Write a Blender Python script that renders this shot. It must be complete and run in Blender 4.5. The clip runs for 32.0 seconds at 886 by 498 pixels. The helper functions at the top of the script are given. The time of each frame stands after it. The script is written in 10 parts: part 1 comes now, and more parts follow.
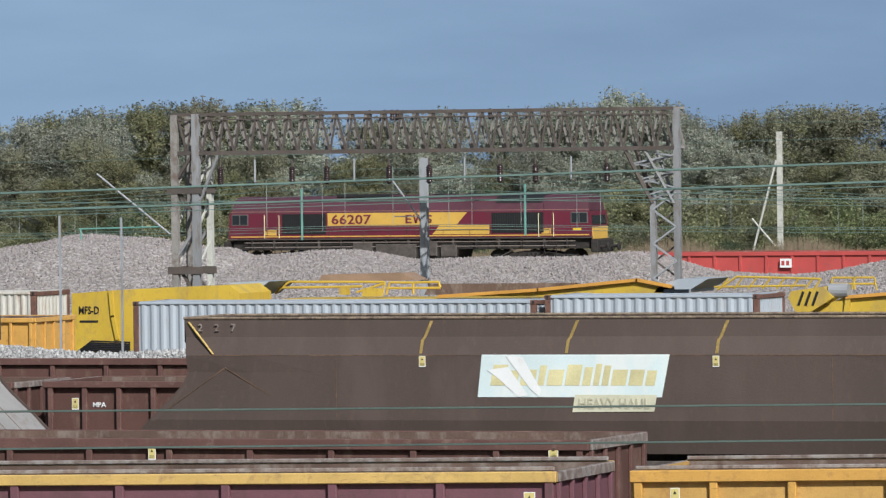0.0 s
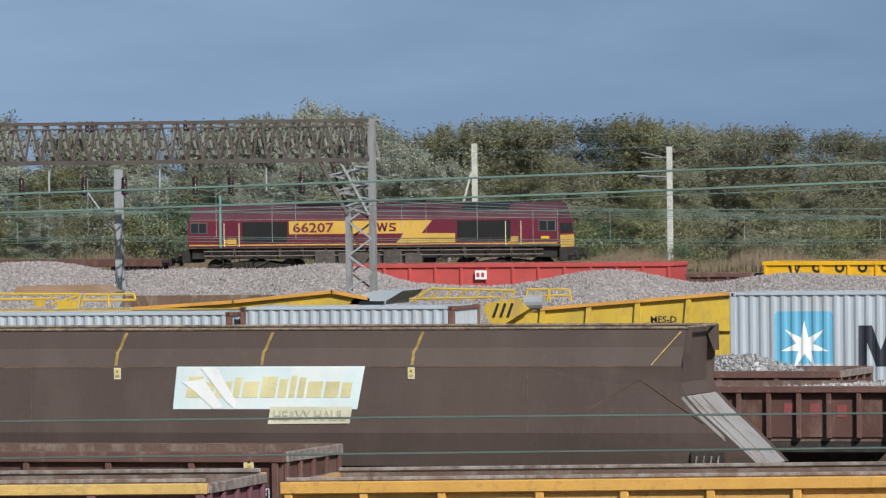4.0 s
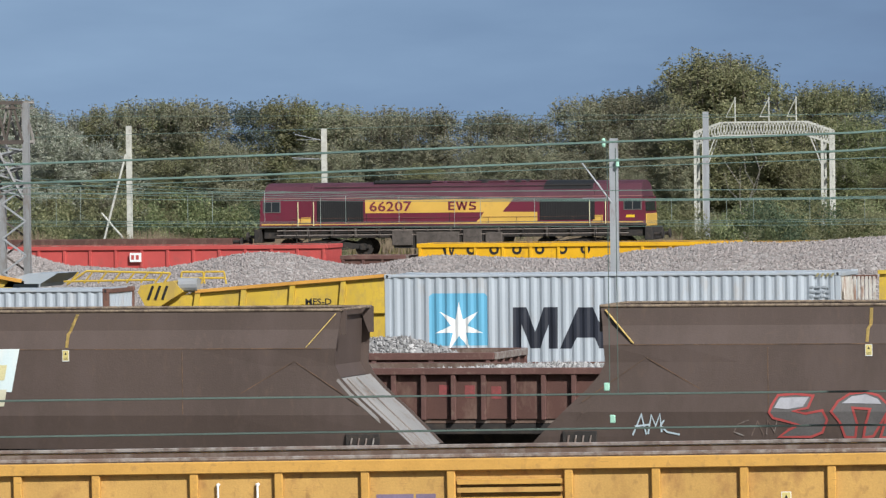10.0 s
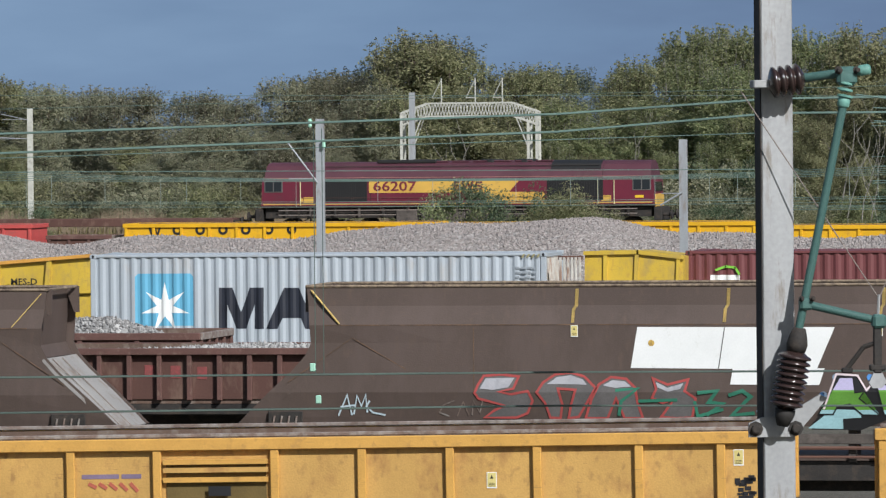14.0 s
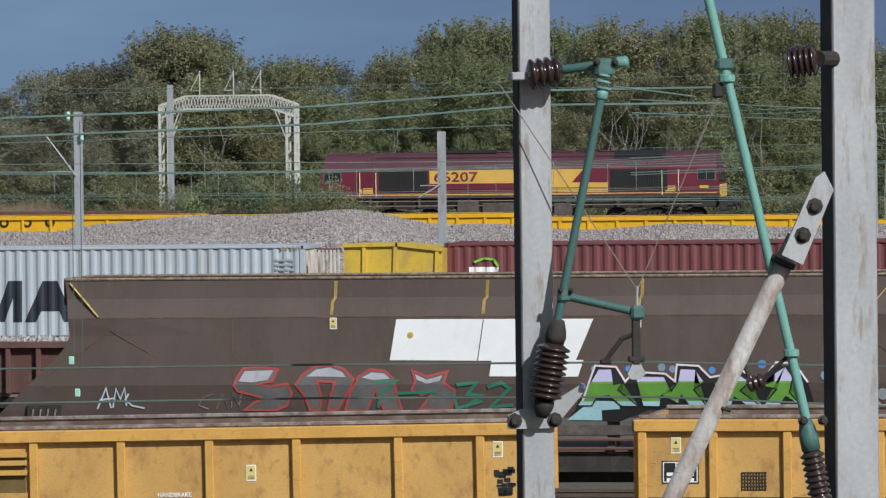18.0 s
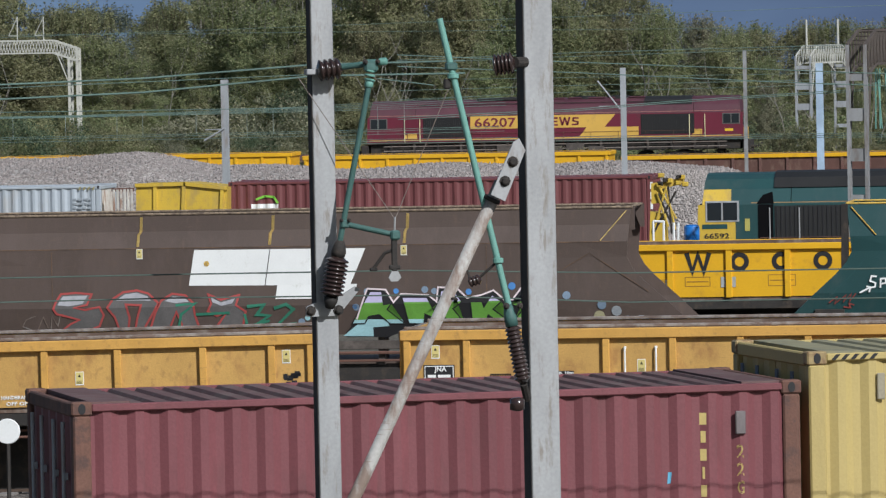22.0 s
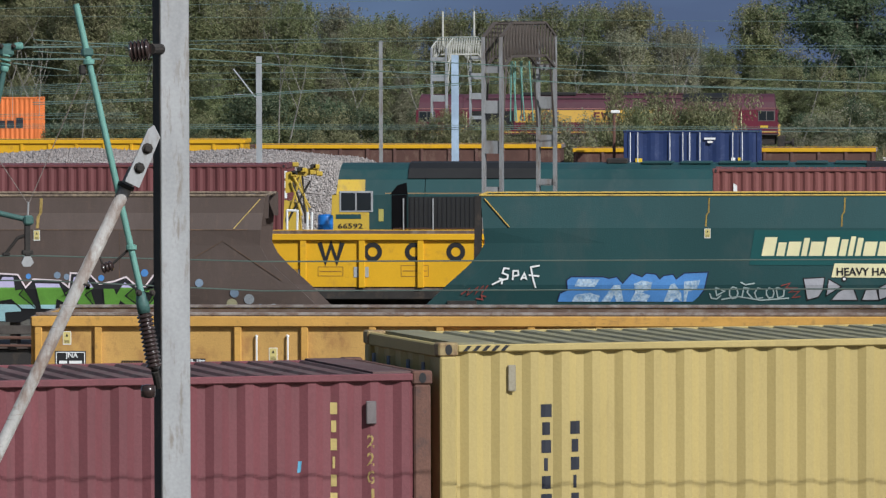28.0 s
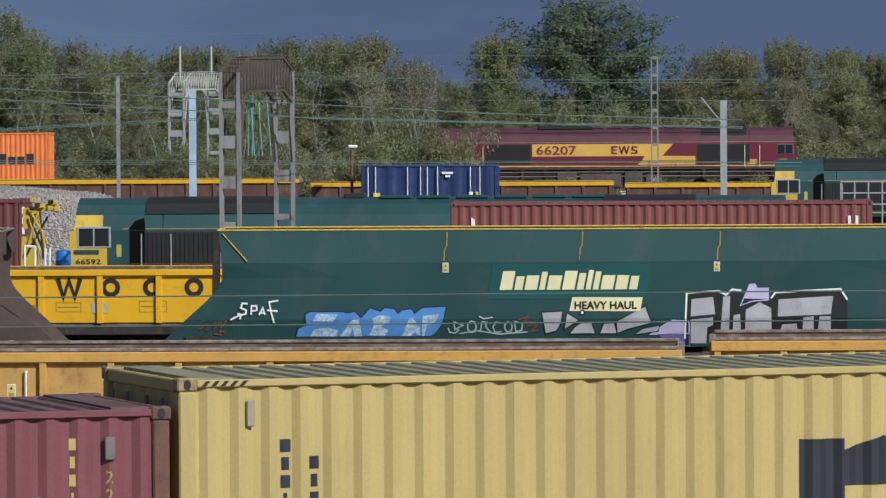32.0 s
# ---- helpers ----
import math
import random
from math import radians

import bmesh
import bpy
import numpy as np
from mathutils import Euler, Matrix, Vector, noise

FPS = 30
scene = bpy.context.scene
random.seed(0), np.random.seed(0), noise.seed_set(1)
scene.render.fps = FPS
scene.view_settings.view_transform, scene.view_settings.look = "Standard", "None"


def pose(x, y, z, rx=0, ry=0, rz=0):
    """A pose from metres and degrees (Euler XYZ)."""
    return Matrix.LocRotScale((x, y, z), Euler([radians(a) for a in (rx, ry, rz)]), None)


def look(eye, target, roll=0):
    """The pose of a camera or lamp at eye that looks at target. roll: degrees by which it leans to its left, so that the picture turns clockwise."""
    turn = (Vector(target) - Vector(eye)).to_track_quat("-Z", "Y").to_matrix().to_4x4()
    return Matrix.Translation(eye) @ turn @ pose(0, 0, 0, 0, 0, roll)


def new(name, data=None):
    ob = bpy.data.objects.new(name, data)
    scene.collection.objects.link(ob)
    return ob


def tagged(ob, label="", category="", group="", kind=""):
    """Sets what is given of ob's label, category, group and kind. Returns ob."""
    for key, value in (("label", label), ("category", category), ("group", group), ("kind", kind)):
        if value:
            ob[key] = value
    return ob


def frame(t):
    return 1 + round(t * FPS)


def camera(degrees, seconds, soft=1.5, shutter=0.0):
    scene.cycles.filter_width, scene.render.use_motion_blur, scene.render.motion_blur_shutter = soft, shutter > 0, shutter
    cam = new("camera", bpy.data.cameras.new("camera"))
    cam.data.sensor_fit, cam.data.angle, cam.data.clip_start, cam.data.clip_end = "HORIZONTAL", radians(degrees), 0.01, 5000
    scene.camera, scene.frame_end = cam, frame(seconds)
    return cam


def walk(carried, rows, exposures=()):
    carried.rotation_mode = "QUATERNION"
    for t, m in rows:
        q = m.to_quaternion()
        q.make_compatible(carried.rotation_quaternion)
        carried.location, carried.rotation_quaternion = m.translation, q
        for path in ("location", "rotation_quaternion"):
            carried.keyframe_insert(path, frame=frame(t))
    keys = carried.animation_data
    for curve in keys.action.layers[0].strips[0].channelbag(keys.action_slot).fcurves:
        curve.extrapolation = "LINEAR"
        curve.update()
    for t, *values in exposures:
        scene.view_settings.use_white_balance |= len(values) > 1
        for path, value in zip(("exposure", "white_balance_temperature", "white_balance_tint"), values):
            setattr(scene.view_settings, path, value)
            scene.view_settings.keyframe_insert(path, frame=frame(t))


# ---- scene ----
cam = camera(7.476, 32.0, soft=1.3)
# seconds, place, tilt, turn and lean of the hand-held camera, which pans after the train and steps back once
PATH = [
    (0.0, 0.000, 0.000, 7.000, 89.0807, 19.4806, -0.692),
    (0.5, 0.000, 0.000, 7.000, 89.2041, 19.1254, -0.496),
    (1.0, 0.000, 0.000, 7.000, 89.1080, 18.9336, -0.541),
    (1.5, 0.000, 0.000, 7.000, 89.0871, 18.6829, -0.823),
    (2.0, 0.000, 0.000, 7.000, 89.1455, 18.4057, -0.767),
    (2.5, 0.000, 0.000, 7.000, 89.2019, 18.0287, -0.494),
    (3.0, 0.000, 0.000, 7.000, 89.2127, 17.6016, -0.488),
    (3.5, 0.000, 0.000, 7.000, 89.2259, 17.1972, -0.672),
    (5.5, 0.000, 0.000, 7.000, 88.7900, 16.3084, -0.385),
    (6.0, 0.000, 0.000, 7.000, 88.7614, 16.1402, -0.480),
    (6.5, 0.000, 0.000, 7.000, 88.7895, 15.8109, -0.574),
    (7.0, 0.000, 0.000, 7.000, 88.8328, 15.4940, -0.704),
    (7.5, 0.000, 0.000, 7.000, 88.9172, 15.1438, -0.809),
    (8.0, 0.000, 0.000, 7.000, 88.9715, 14.8392, -0.873),
    (8.5, 0.000, 0.000, 7.000, 89.1042, 14.5160, -0.826),
    (9.0, 0.000, 0.000, 7.000, 89.1517, 14.2706, -0.757),
    (9.5, 0.000, 0.000, 7.000, 89.0839, 14.1527, -0.610),
    (10.0, 0.000, 0.000, 7.000, 88.9663, 13.9895, -0.704),
    (10.5, 0.000, 0.000, 7.000, 88.9091, 13.7115, -0.729),
    (11.0, 0.000, 0.000, 7.000, 88.8722, 13.4051, -0.411),
    (11.5, 0.000, 0.000, 7.000, 88.8711, 13.0677, -0.310),
    (12.0, 0.000, 0.000, 7.000, 88.8872, 12.7132, -0.420),
    (12.5, 0.000, 0.000, 7.000, 88.9226, 12.3804, -0.691),
    (13.0, 0.000, 0.000, 7.000, 88.9887, 12.0333, -0.729),
    (13.5, 0.000, 0.000, 7.000, 88.8994, 11.7525, -0.585),
    (14.0, 0.000, 0.000, 7.000, 88.7745, 11.5081, -0.538),
    (14.5, 0.000, 0.000, 7.000, 88.5897, 11.2939, -0.623),
    (16.5, 0.000, 0.000, 7.000, 88.5975, 10.2611, -0.546),
    (17.0, 0.000, 0.000, 7.000, 88.6662, 9.9381, -0.566),
    (17.5, 0.000, 0.000, 7.000, 88.6931, 9.6553, -0.485),
    (18.0, 0.000, 0.000, 7.000, 88.6894, 9.4704, -0.650),
    (18.5, 0.000, 0.000, 7.000, 88.6664, 9.3197, -0.998),
    (19.0, 0.000, 0.000, 7.000, 88.5672, 9.1896, -1.041),
    (19.5, 0.000, 0.000, 7.000, 88.4108, 9.0036, -0.877),
    (20.0, 0.000, 0.000, 7.000, 88.2224, 8.7402, -0.783),
    (20.5, 0.000, 0.000, 7.000, 88.1110, 8.4367, -0.939),
    (21.0, 0.000, 0.000, 7.000, 88.0949, 8.0390, -1.109),
    (21.5, 0.852, -5.890, 7.156, 88.0903, 7.7568, -0.937),
    (22.0, 2.302, -15.920, 7.423, 88.1193, 7.5526, -1.122),
    (22.5, 2.302, -15.920, 7.423, 88.1648, 7.3343, -1.132),
    (23.0, 2.302, -15.920, 7.423, 88.1972, 7.1238, -0.792),
    (23.5, 2.302, -15.920, 7.423, 88.1978, 6.8960, -0.529),
    (24.0, 2.302, -15.920, 7.423, 88.1696, 6.7006, -0.231),
    (24.5, 2.302, -15.920, 7.423, 88.0790, 6.4419, -0.087),
    (25.0, 2.302, -15.920, 7.423, 88.0009, 6.1999, -0.229),
    (25.5, 2.302, -15.920, 7.423, 87.9773, 5.8439, -0.522),
    (26.0, 2.302, -15.920, 7.423, 87.9413, 5.4655, -0.796),
    (26.5, 2.302, -15.920, 7.423, 87.9339, 5.1365, -0.598),
    (28.5, 2.302, -15.920, 7.423, 87.9990, 4.2033, -0.191),
    (29.0, 2.302, -15.920, 7.423, 87.9885, 3.8816, -0.249),
    (29.5, 2.302, -15.920, 7.423, 88.0015, 3.5285, -0.223),
    (30.0, 2.302, -15.920, 7.423, 88.0175, 3.2320, -0.220),
    (30.5, 2.302, -15.920, 7.423, 88.0246, 2.9920, -0.098),
    (31.0, 2.302, -15.920, 7.423, 88.0781, 2.7616, -0.308),
    (31.5, 2.302, -15.920, 7.423, 88.1663, 2.5757, -0.299),
    (32.0, 2.302, -15.920, 7.423, 88.2726, 2.2401, -0.335),
]

walk(cam, [(t, pose(x, y, z, tilt, 0, turn) @ pose(0, 0, 0, 0, 0, lean)) for t, x, y, z, tilt, turn, lean in PATH],
     exposures=[(0.0, 0.12, 6350, 10), (3.0, 0.14, 6400, 10), (6.0, 0.06, 6450, 10), (8.0, 0.14, 6450, 10), (10.5, 0.24, 6450, 10), (12.5, 0.22, 6400, 10), (14.5, 0.08, 6350, 10), (17.0, -0.04, 6300, 10), (20.0, -0.12, 6250, 10), (22.0, -0.10, 6250, 10), (32.0, -0.14, 6250, 10)])

# ---- light ----
SUN_AZ, SUN_EL = radians(42), radians(36)      # to the right of the way behind the camera, height
world = bpy.data.worlds.new("world")
scene.world = world
world.use_nodes = True
wn = world.node_tree
sky = wn.nodes.new("ShaderNodeTexSky")
sky.sky_type, sky.sun_disc = "NISHITA", False
sky.sun_elevation, sky.sun_rotation = SUN_EL, math.pi - SUN_AZ
sky.air_density, sky.dust_density, sky.ozone_density = 1.2, 1.5, 2.0
wn.links.new(sky.outputs[0], wn.nodes["Background"].inputs[0])
wn.nodes["Background"].inputs[1].default_value = 0.058
sun_data = bpy.data.lights.new("sun", "SUN")
sun_data.energy, sun_data.angle, sun_data.color = 4.65, radians(0.6), (0.975, 0.97, 0.95)
sun = new("sun", sun_data)
sun_dir = Vector((math.sin(SUN_AZ) * math.cos(SUN_EL), -math.cos(SUN_AZ) * math.cos(SUN_EL), math.sin(SUN_EL)))
sun.matrix_world = look((0, 0, 60), Vector((0, 0, 60)) - sun_dir)

# ---- materials ----
MATS = {}


def mat(name, col, rough=0.6, metal=0.0, var=0.18, dirt=None, amount=0.3, scale=1.5, streak=1.0, bump=0.02, fine=40.0, spec=0.4, random_tint=0.0, scuff=None):
    """Painted or bare surface: colour with large blotches, fine grain, dirt or rust patches and a fine relief."""
    if name in MATS:
        return MATS[name]
    m = bpy.data.materials.new(name)
    m.use_nodes = True
    t = m.node_tree
    n, l = t.nodes, t.links
    b = n["Principled BSDF"]
    b.inputs["Roughness"].default_value, b.inputs["Metallic"].default_value = rough, metal
    b.inputs["Specular IOR Level"].default_value = spec
    tc, mp, info = n.new("ShaderNodeTexCoord"), n.new("ShaderNodeMapping"), n.new("ShaderNodeObjectInfo")
    add = n.new("ShaderNodeVectorMath")
    add.operation = "MULTIPLY_ADD"
    comb = n.new("ShaderNodeCombineXYZ")
    for k in range(3):
        l.new(info.outputs["Random"], comb.inputs[k])
    add.inputs[1].default_value = (37.0, 17.0, 23.0)
    l.new(comb.outputs[0], add.inputs[0])
    l.new(tc.outputs["Object"], add.inputs[2])
    mp.inputs["Scale"].default_value = (1, 1, 1 / streak)
    l.new(add.outputs[0], mp.inputs[0])

    def noise_node(s, detail, src):
        q = n.new("ShaderNodeTexNoise")
        q.inputs["Scale"].default_value, q.inputs["Detail"].default_value = s, detail
        l.new(src, q.inputs["Vector"])
        return q
    big, small = noise_node(scale, 5, mp.outputs[0]), noise_node(fine, 3, add.outputs[0])

    def mix(a, c, f, mode="MIX"):
        q = n.new("ShaderNodeMix")
        q.data_type, q.blend_type = "RGBA", mode
        for sock, v in ((q.inputs[6], a), (q.inputs[7], c), (q.inputs[0], f)):
            if isinstance(v, (tuple, float, int)):
                sock.default_value = (*v, 1) if isinstance(v, tuple) else v
            else:
                l.new(v, sock)
        return q.outputs[2]

    def ramp(src, lo, hi, a=0.0, c=1.0):
        q = n.new("ShaderNodeMapRange")
        q.inputs[1].default_value, q.inputs[2].default_value, q.inputs[3].default_value, q.inputs[4].default_value = lo, hi, a, c
        l.new(src, q.inputs[0])
        return q.outputs[0]
    dark, light = tuple(c * (1 - var) for c in col), tuple(min(1, c * (1 + var * 0.8)) for c in col)
    out = mix(dark, light, ramp(big.outputs[0], 0.3, 0.7))
    grain = mix((1 - var * 0.5,) * 3, (1 + var * 0.4,) * 3, ramp(small.outputs[0], 0.3, 0.7))
    out = mix(out, grain, 1.0, "MULTIPLY")
    if random_tint:
        out = mix(out, mix((1 - random_tint,) * 3, (1 + random_tint,) * 3, info.outputs["Random"]), 1.0, "MULTIPLY")
    if dirt:
        mask = noise_node(scale * 2.3, 9, mp.outputs[0])
        mask.inputs["Roughness"].default_value = 0.68
        out = mix(out, dirt, ramp(mask.outputs[0], 0.62 - amount * 0.35, 0.72 - amount * 0.2, 0.0, 0.85))
    if scuff:
        # short fine scratches along two leanings, gathered in places, and rubbed patches
        where = noise_node(1.1, 4, add.outputs[0])
        for lean in (0.5, -1.1):
            turn = n.new("ShaderNodeMapping")
            turn.inputs["Rotation"].default_value, turn.inputs["Scale"].default_value = (0, lean, 0), (5.0, 1.0, 60.0)
            l.new(add.outputs[0], turn.inputs[0])
            sn, mu = noise_node(1.0, 2, turn.outputs[0]), n.new("ShaderNodeMath")
            mu.operation = "MULTIPLY"
            l.new(ramp(sn.outputs[0], 0.66, 0.72, 0.0, 0.7), mu.inputs[0])
            l.new(ramp(where.outputs[0], 0.48, 0.6), mu.inputs[1])
            out = mix(out, scuff, mu.outputs[0])
        rubbed = noise_node(9.0, 6, mp.outputs[0])
        out = mix(out, scuff, ramp(rubbed.outputs[0], 0.58, 0.74, 0.0, 0.6))
    l.new(out, b.inputs["Base Color"])
    if bump:
        q = n.new("ShaderNodeBump")
        q.inputs["Strength"].default_value, q.inputs["Distance"].default_value = 0.25, bump * 0.5
        l.new(small.outputs[0], q.inputs["Height"])
        l.new(q.outputs[0], b.inputs["Normal"])
    MATS[name] = m
    return m


M_BROWN = mat("brown hopper steel", (0.087, 0.063, 0.053), 0.6, dirt=(0.104, 0.076, 0.066), amount=0.35, scale=0.5, streak=2.5, var=0.12, scuff=(0.115, 0.08, 0.062))
M_GREEN = mat("green paint", (0.019, 0.064, 0.066), 0.45, dirt=(0.04, 0.074, 0.074), amount=0.3, scale=0.5, streak=2.0, var=0.15)
M_YELLOW = mat("wagon yellow", (0.525, 0.312, 0.094), 0.55, dirt=(0.36, 0.19, 0.065), amount=0.32, scale=1.3, streak=1.5, var=0.14, scuff=(0.24, 0.125, 0.05))
M_YELLOW_RIB = mat("wagon yellow rib", (0.575, 0.318, 0.078), 0.5, dirt=(0.4, 0.22, 0.07), amount=0.15, scale=2.0, var=0.1, scuff=(0.3, 0.17, 0.06))
M_YELLOW_CLEAN = mat("clean yellow", (0.68, 0.375, 0.014), 0.45, dirt=(0.5, 0.27, 0.03), amount=0.15, scale=1.0, var=0.08)
M_MFS = mat("machine yellow", (0.57, 0.39, 0.05), 0.5, dirt=(0.38, 0.27, 0.09), amount=0.34, scale=0.8, streak=2.0, var=0.12, scuff=(0.42, 0.25, 0.07))
M_RIM_WORN = mat("worn rim", (0.17, 0.125, 0.105), 0.8, dirt=(0.30, 0.28, 0.26), amount=0.55, scale=2.5, var=0.3)
M_INNER = mat("rusty inner steel", (0.13, 0.085, 0.065), 0.85, dirt=(0.24, 0.2, 0.17), amount=0.35, scale=1.2, streak=2.0, var=0.3)
M_PINK = mat("faded maroon wagon", (0.16, 0.07, 0.085), 0.6, dirt=(0.11, 0.06, 0.06), amount=0.25, scale=1.0, streak=2.0, var=0.14, scuff=(0.09, 0.06, 0.055))
M_BOXBROWN = mat("brown box steel", (0.10, 0.048, 0.038), 0.75, dirt=(0.16, 0.10, 0.075), amount=0.3, scale=1.2, streak=2.0, var=0.2)
M_RIBBROWN = mat("brown rib steel", (0.12, 0.06, 0.05), 0.7, dirt=(0.19, 0.13, 0.1), amount=0.2, scale=2.0, var=0.2)
M_RED = mat("red wagon paint", (0.47, 0.075, 0.068), 0.55, dirt=(0.36, 0.08, 0.07), amount=0.2, scale=1.0, var=0.12)
M_GREY = mat("grey container paint", (0.37, 0.41, 0.45), 0.55, dirt=(0.36, 0.36, 0.36), amount=0.2, scale=1.0, streak=3.0, var=0.08)
M_WHITE_CONT = mat("dirty white container", (0.54, 0.52, 0.46), 0.6, dirt=(0.30, 0.19, 0.12), amount=0.3, scale=1.2, streak=3.5, var=0.1)
M_GLOBAL = mat("maroon container", (0.15, 0.048, 0.05), 0.5, dirt=(0.12, 0.04, 0.04), amount=0.2, scale=1.0, streak=2.5, var=0.12)
M_MAROON = mat("faded maroon container", (0.178, 0.058, 0.066), 0.6, dirt=(0.14, 0.052, 0.056), amount=0.25, scale=1.6, streak=4.0, var=0.16)
M_MSC = mat("pale yellow container", (0.452, 0.352, 0.138), 0.6, dirt=(0.37, 0.285, 0.115), amount=0.15, scale=1.4, streak=4.0, var=0.08)
M_BRICKRED = mat("brick red container", (0.20, 0.07, 0.064), 0.5, dirt=(0.17, 0.06, 0.05), amount=0.2, scale=1.0, streak=3.0, var=0.12)
M_BLUE = mat("blue container", (0.018, 0.036, 0.115), 0.5, var=0.12, dirt=(0.05, 0.07, 0.16), amount=0.2)
M_ORANGE = mat("orange container", (0.75, 0.2, 0.055), 0.5, var=0.08, dirt=(0.55, 0.17, 0.06), amount=0.15)
M_FRAME_RUST = mat("rusty frame", (0.15, 0.075, 0.055), 0.8, dirt=(0.08, 0.05, 0.045), amount=0.35, var=0.25, scale=3.0)
M_EWS = mat("loco maroon", (0.135, 0.02, 0.038), 0.42, dirt=(0.10, 0.03, 0.04), amount=0.2, scale=0.7, var=0.12)
M_EWS_ROOF = mat("loco roof maroon", (0.088, 0.03, 0.043), 0.55, dirt=(0.085, 0.04, 0.045), amount=0.35, scale=0.7, var=0.18)
M_EWS_GOLD = mat("loco gold", (0.62, 0.38, 0.08), 0.45, dirt=(0.5, 0.31, 0.09), amount=0.15, scale=0.8, var=0.08)
M_SOLE = mat("dusty brown frame steel", (0.095, 0.08, 0.07), 0.8, dirt=(0.05, 0.042, 0.038), amount=0.4, var=0.3, scale=2.0)
M_DARK = mat("dark underframe", (0.028, 0.025, 0.023), 0.8, dirt=(0.06, 0.045, 0.035), amount=0.35, var=0.3, scale=2.0)
M_GRILLE = mat("black grille", (0.018, 0.018, 0.018), 0.6, var=0.2)
M_BLACK = mat("black lettering", (0.018, 0.018, 0.02), 0.55, var=0.1, bump=0)
M_WHITE = mat("white paint", (0.78, 0.79, 0.78), 0.5, dirt=(0.6, 0.6, 0.56), amount=0.1, var=0.05, bump=0)
M_CREAM = mat("cream lettering", (0.76, 0.70, 0.42), 0.5, var=0.08, bump=0)
M_FADED = mat("faded panel", (0.62, 0.72, 0.72), 0.5, dirt=(0.75, 0.78, 0.75), amount=0.5, scale=0.8, streak=2, var=0.1, bump=0)
M_STEEL = mat("galvanised steel", (0.36, 0.365, 0.37), 0.55, metal=0.25, dirt=(0.22, 0.19, 0.16), amount=0.22, scale=6.0, streak=5.0, var=0.15, bump=0.002)
M_STEEL_FAR = mat("weathered galvanised steel", (0.36, 0.38, 0.40), 0.6, metal=0.2, dirt=(0.25, 0.22, 0.2), amount=0.25, scale=2.0, streak=4.0, var=0.15)
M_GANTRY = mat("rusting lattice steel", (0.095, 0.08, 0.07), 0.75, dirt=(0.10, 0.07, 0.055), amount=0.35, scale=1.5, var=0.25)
M_GANTRY_PALE = mat("pale lattice steel", (0.50, 0.50, 0.45), 0.65, dirt=(0.3, 0.28, 0.24), amount=0.25, scale=1.5, var=0.15)
M_VERDI_DARK = mat("dark verdigris tube", (0.055, 0.125, 0.112), 0.55, dirt=(0.09, 0.2, 0.17), amount=0.2, scale=8.0, var=0.2)
M_VERDI = mat("verdigris tube", (0.15, 0.33, 0.28), 0.55, dirt=(0.08, 0.2, 0.17), amount=0.25, scale=6.0, var=0.15)
M_WIRE = mat("verdigris wire", (0.14, 0.215, 0.187), 0.6, var=0.2, bump=0)
M_WIRE_DARK = mat("dark wire", (0.07, 0.10, 0.085), 0.6, var=0.2, bump=0)
M_VOID = mat("unlit black opening", (0.004, 0.004, 0.005), 0.9, bump=0, spec=0.1)
M_YWORN = mat("worn yellow mark", (0.62, 0.45, 0.15), 0.7, dirt=(0.3, 0.2, 0.1), amount=0.22, scale=9.0, var=0.25, bump=0)
M_SEAM = mat("rusty weld seam", (0.15, 0.092, 0.058), 0.8, dirt=(0.075, 0.055, 0.045), amount=0.5, scale=2.0, var=0.3, bump=0)
M_INSUL = mat("brown glazed insulator", (0.034, 0.021, 0.019), 0.18, var=0.15, spec=0.6, bump=0)
M_RAIL = mat("rail steel", (0.12, 0.085, 0.065), 0.6, metal=0.4, var=0.2)
M_SLEEPER = mat("concrete sleeper", (0.26, 0.24, 0.22), 0.9, var=0.2, random_tint=0.1)
M_SIGN_Y = mat("sign yellow", (0.72, 0.48, 0.03), 0.5, var=0.05, bump=0)
M_PINKSTONE = mat("silver graffiti", (0.42, 0.42, 0.45), 0.5, var=0.15, dirt=(0.3, 0.3, 0.33), amount=0.3, bump=0)
M_GRED = mat("red spray", (0.40, 0.075, 0.07), 0.6, var=0.12, bump=0)
M_GGREEN = mat("green spray", (0.13, 0.32, 0.05), 0.6, var=0.2, bump=0)
M_GTEAL = mat("teal spray", (0.04, 0.2, 0.13), 0.6, var=0.2, bump=0)
M_GPALE = mat("pale blue spray", (0.35, 0.58, 0.62), 0.6, var=0.2, bump=0)
M_GLILAC = mat("lilac spray", (0.52, 0.48, 0.70), 0.6, var=0.15, bump=0)
M_GBLUE = mat("blue spray", (0.08, 0.24, 0.55), 0.6, var=0.2, bump=0)
M_GCREAM = mat("cream spray", (0.42, 0.39, 0.24), 0.6, var=0.3, bump=0)
M_GFOG = mat("fog-grey spray", (0.36, 0.39, 0.42), 0.6, var=0.3, bump=0)
M_GDUST = mat("grey-blue spray", (0.2, 0.27, 0.36), 0.6, var=0.25, bump=0)
M_SKYBLUE = mat("sky blue logo", (0.12, 0.37, 0.54), 0.5, var=0.05, bump=0)
M_BARREL = mat("blue plastic", (0.02, 0.16, 0.5), 0.35, var=0.08, bump=0)
M_GLASS = mat("dark cab glass", (0.02, 0.025, 0.03), 0.08, var=0.05, spec=0.7, bump=0)
M_BARK = mat("bark", (0.10, 0.08, 0.06), 0.9, var=0.3, scale=4.0)
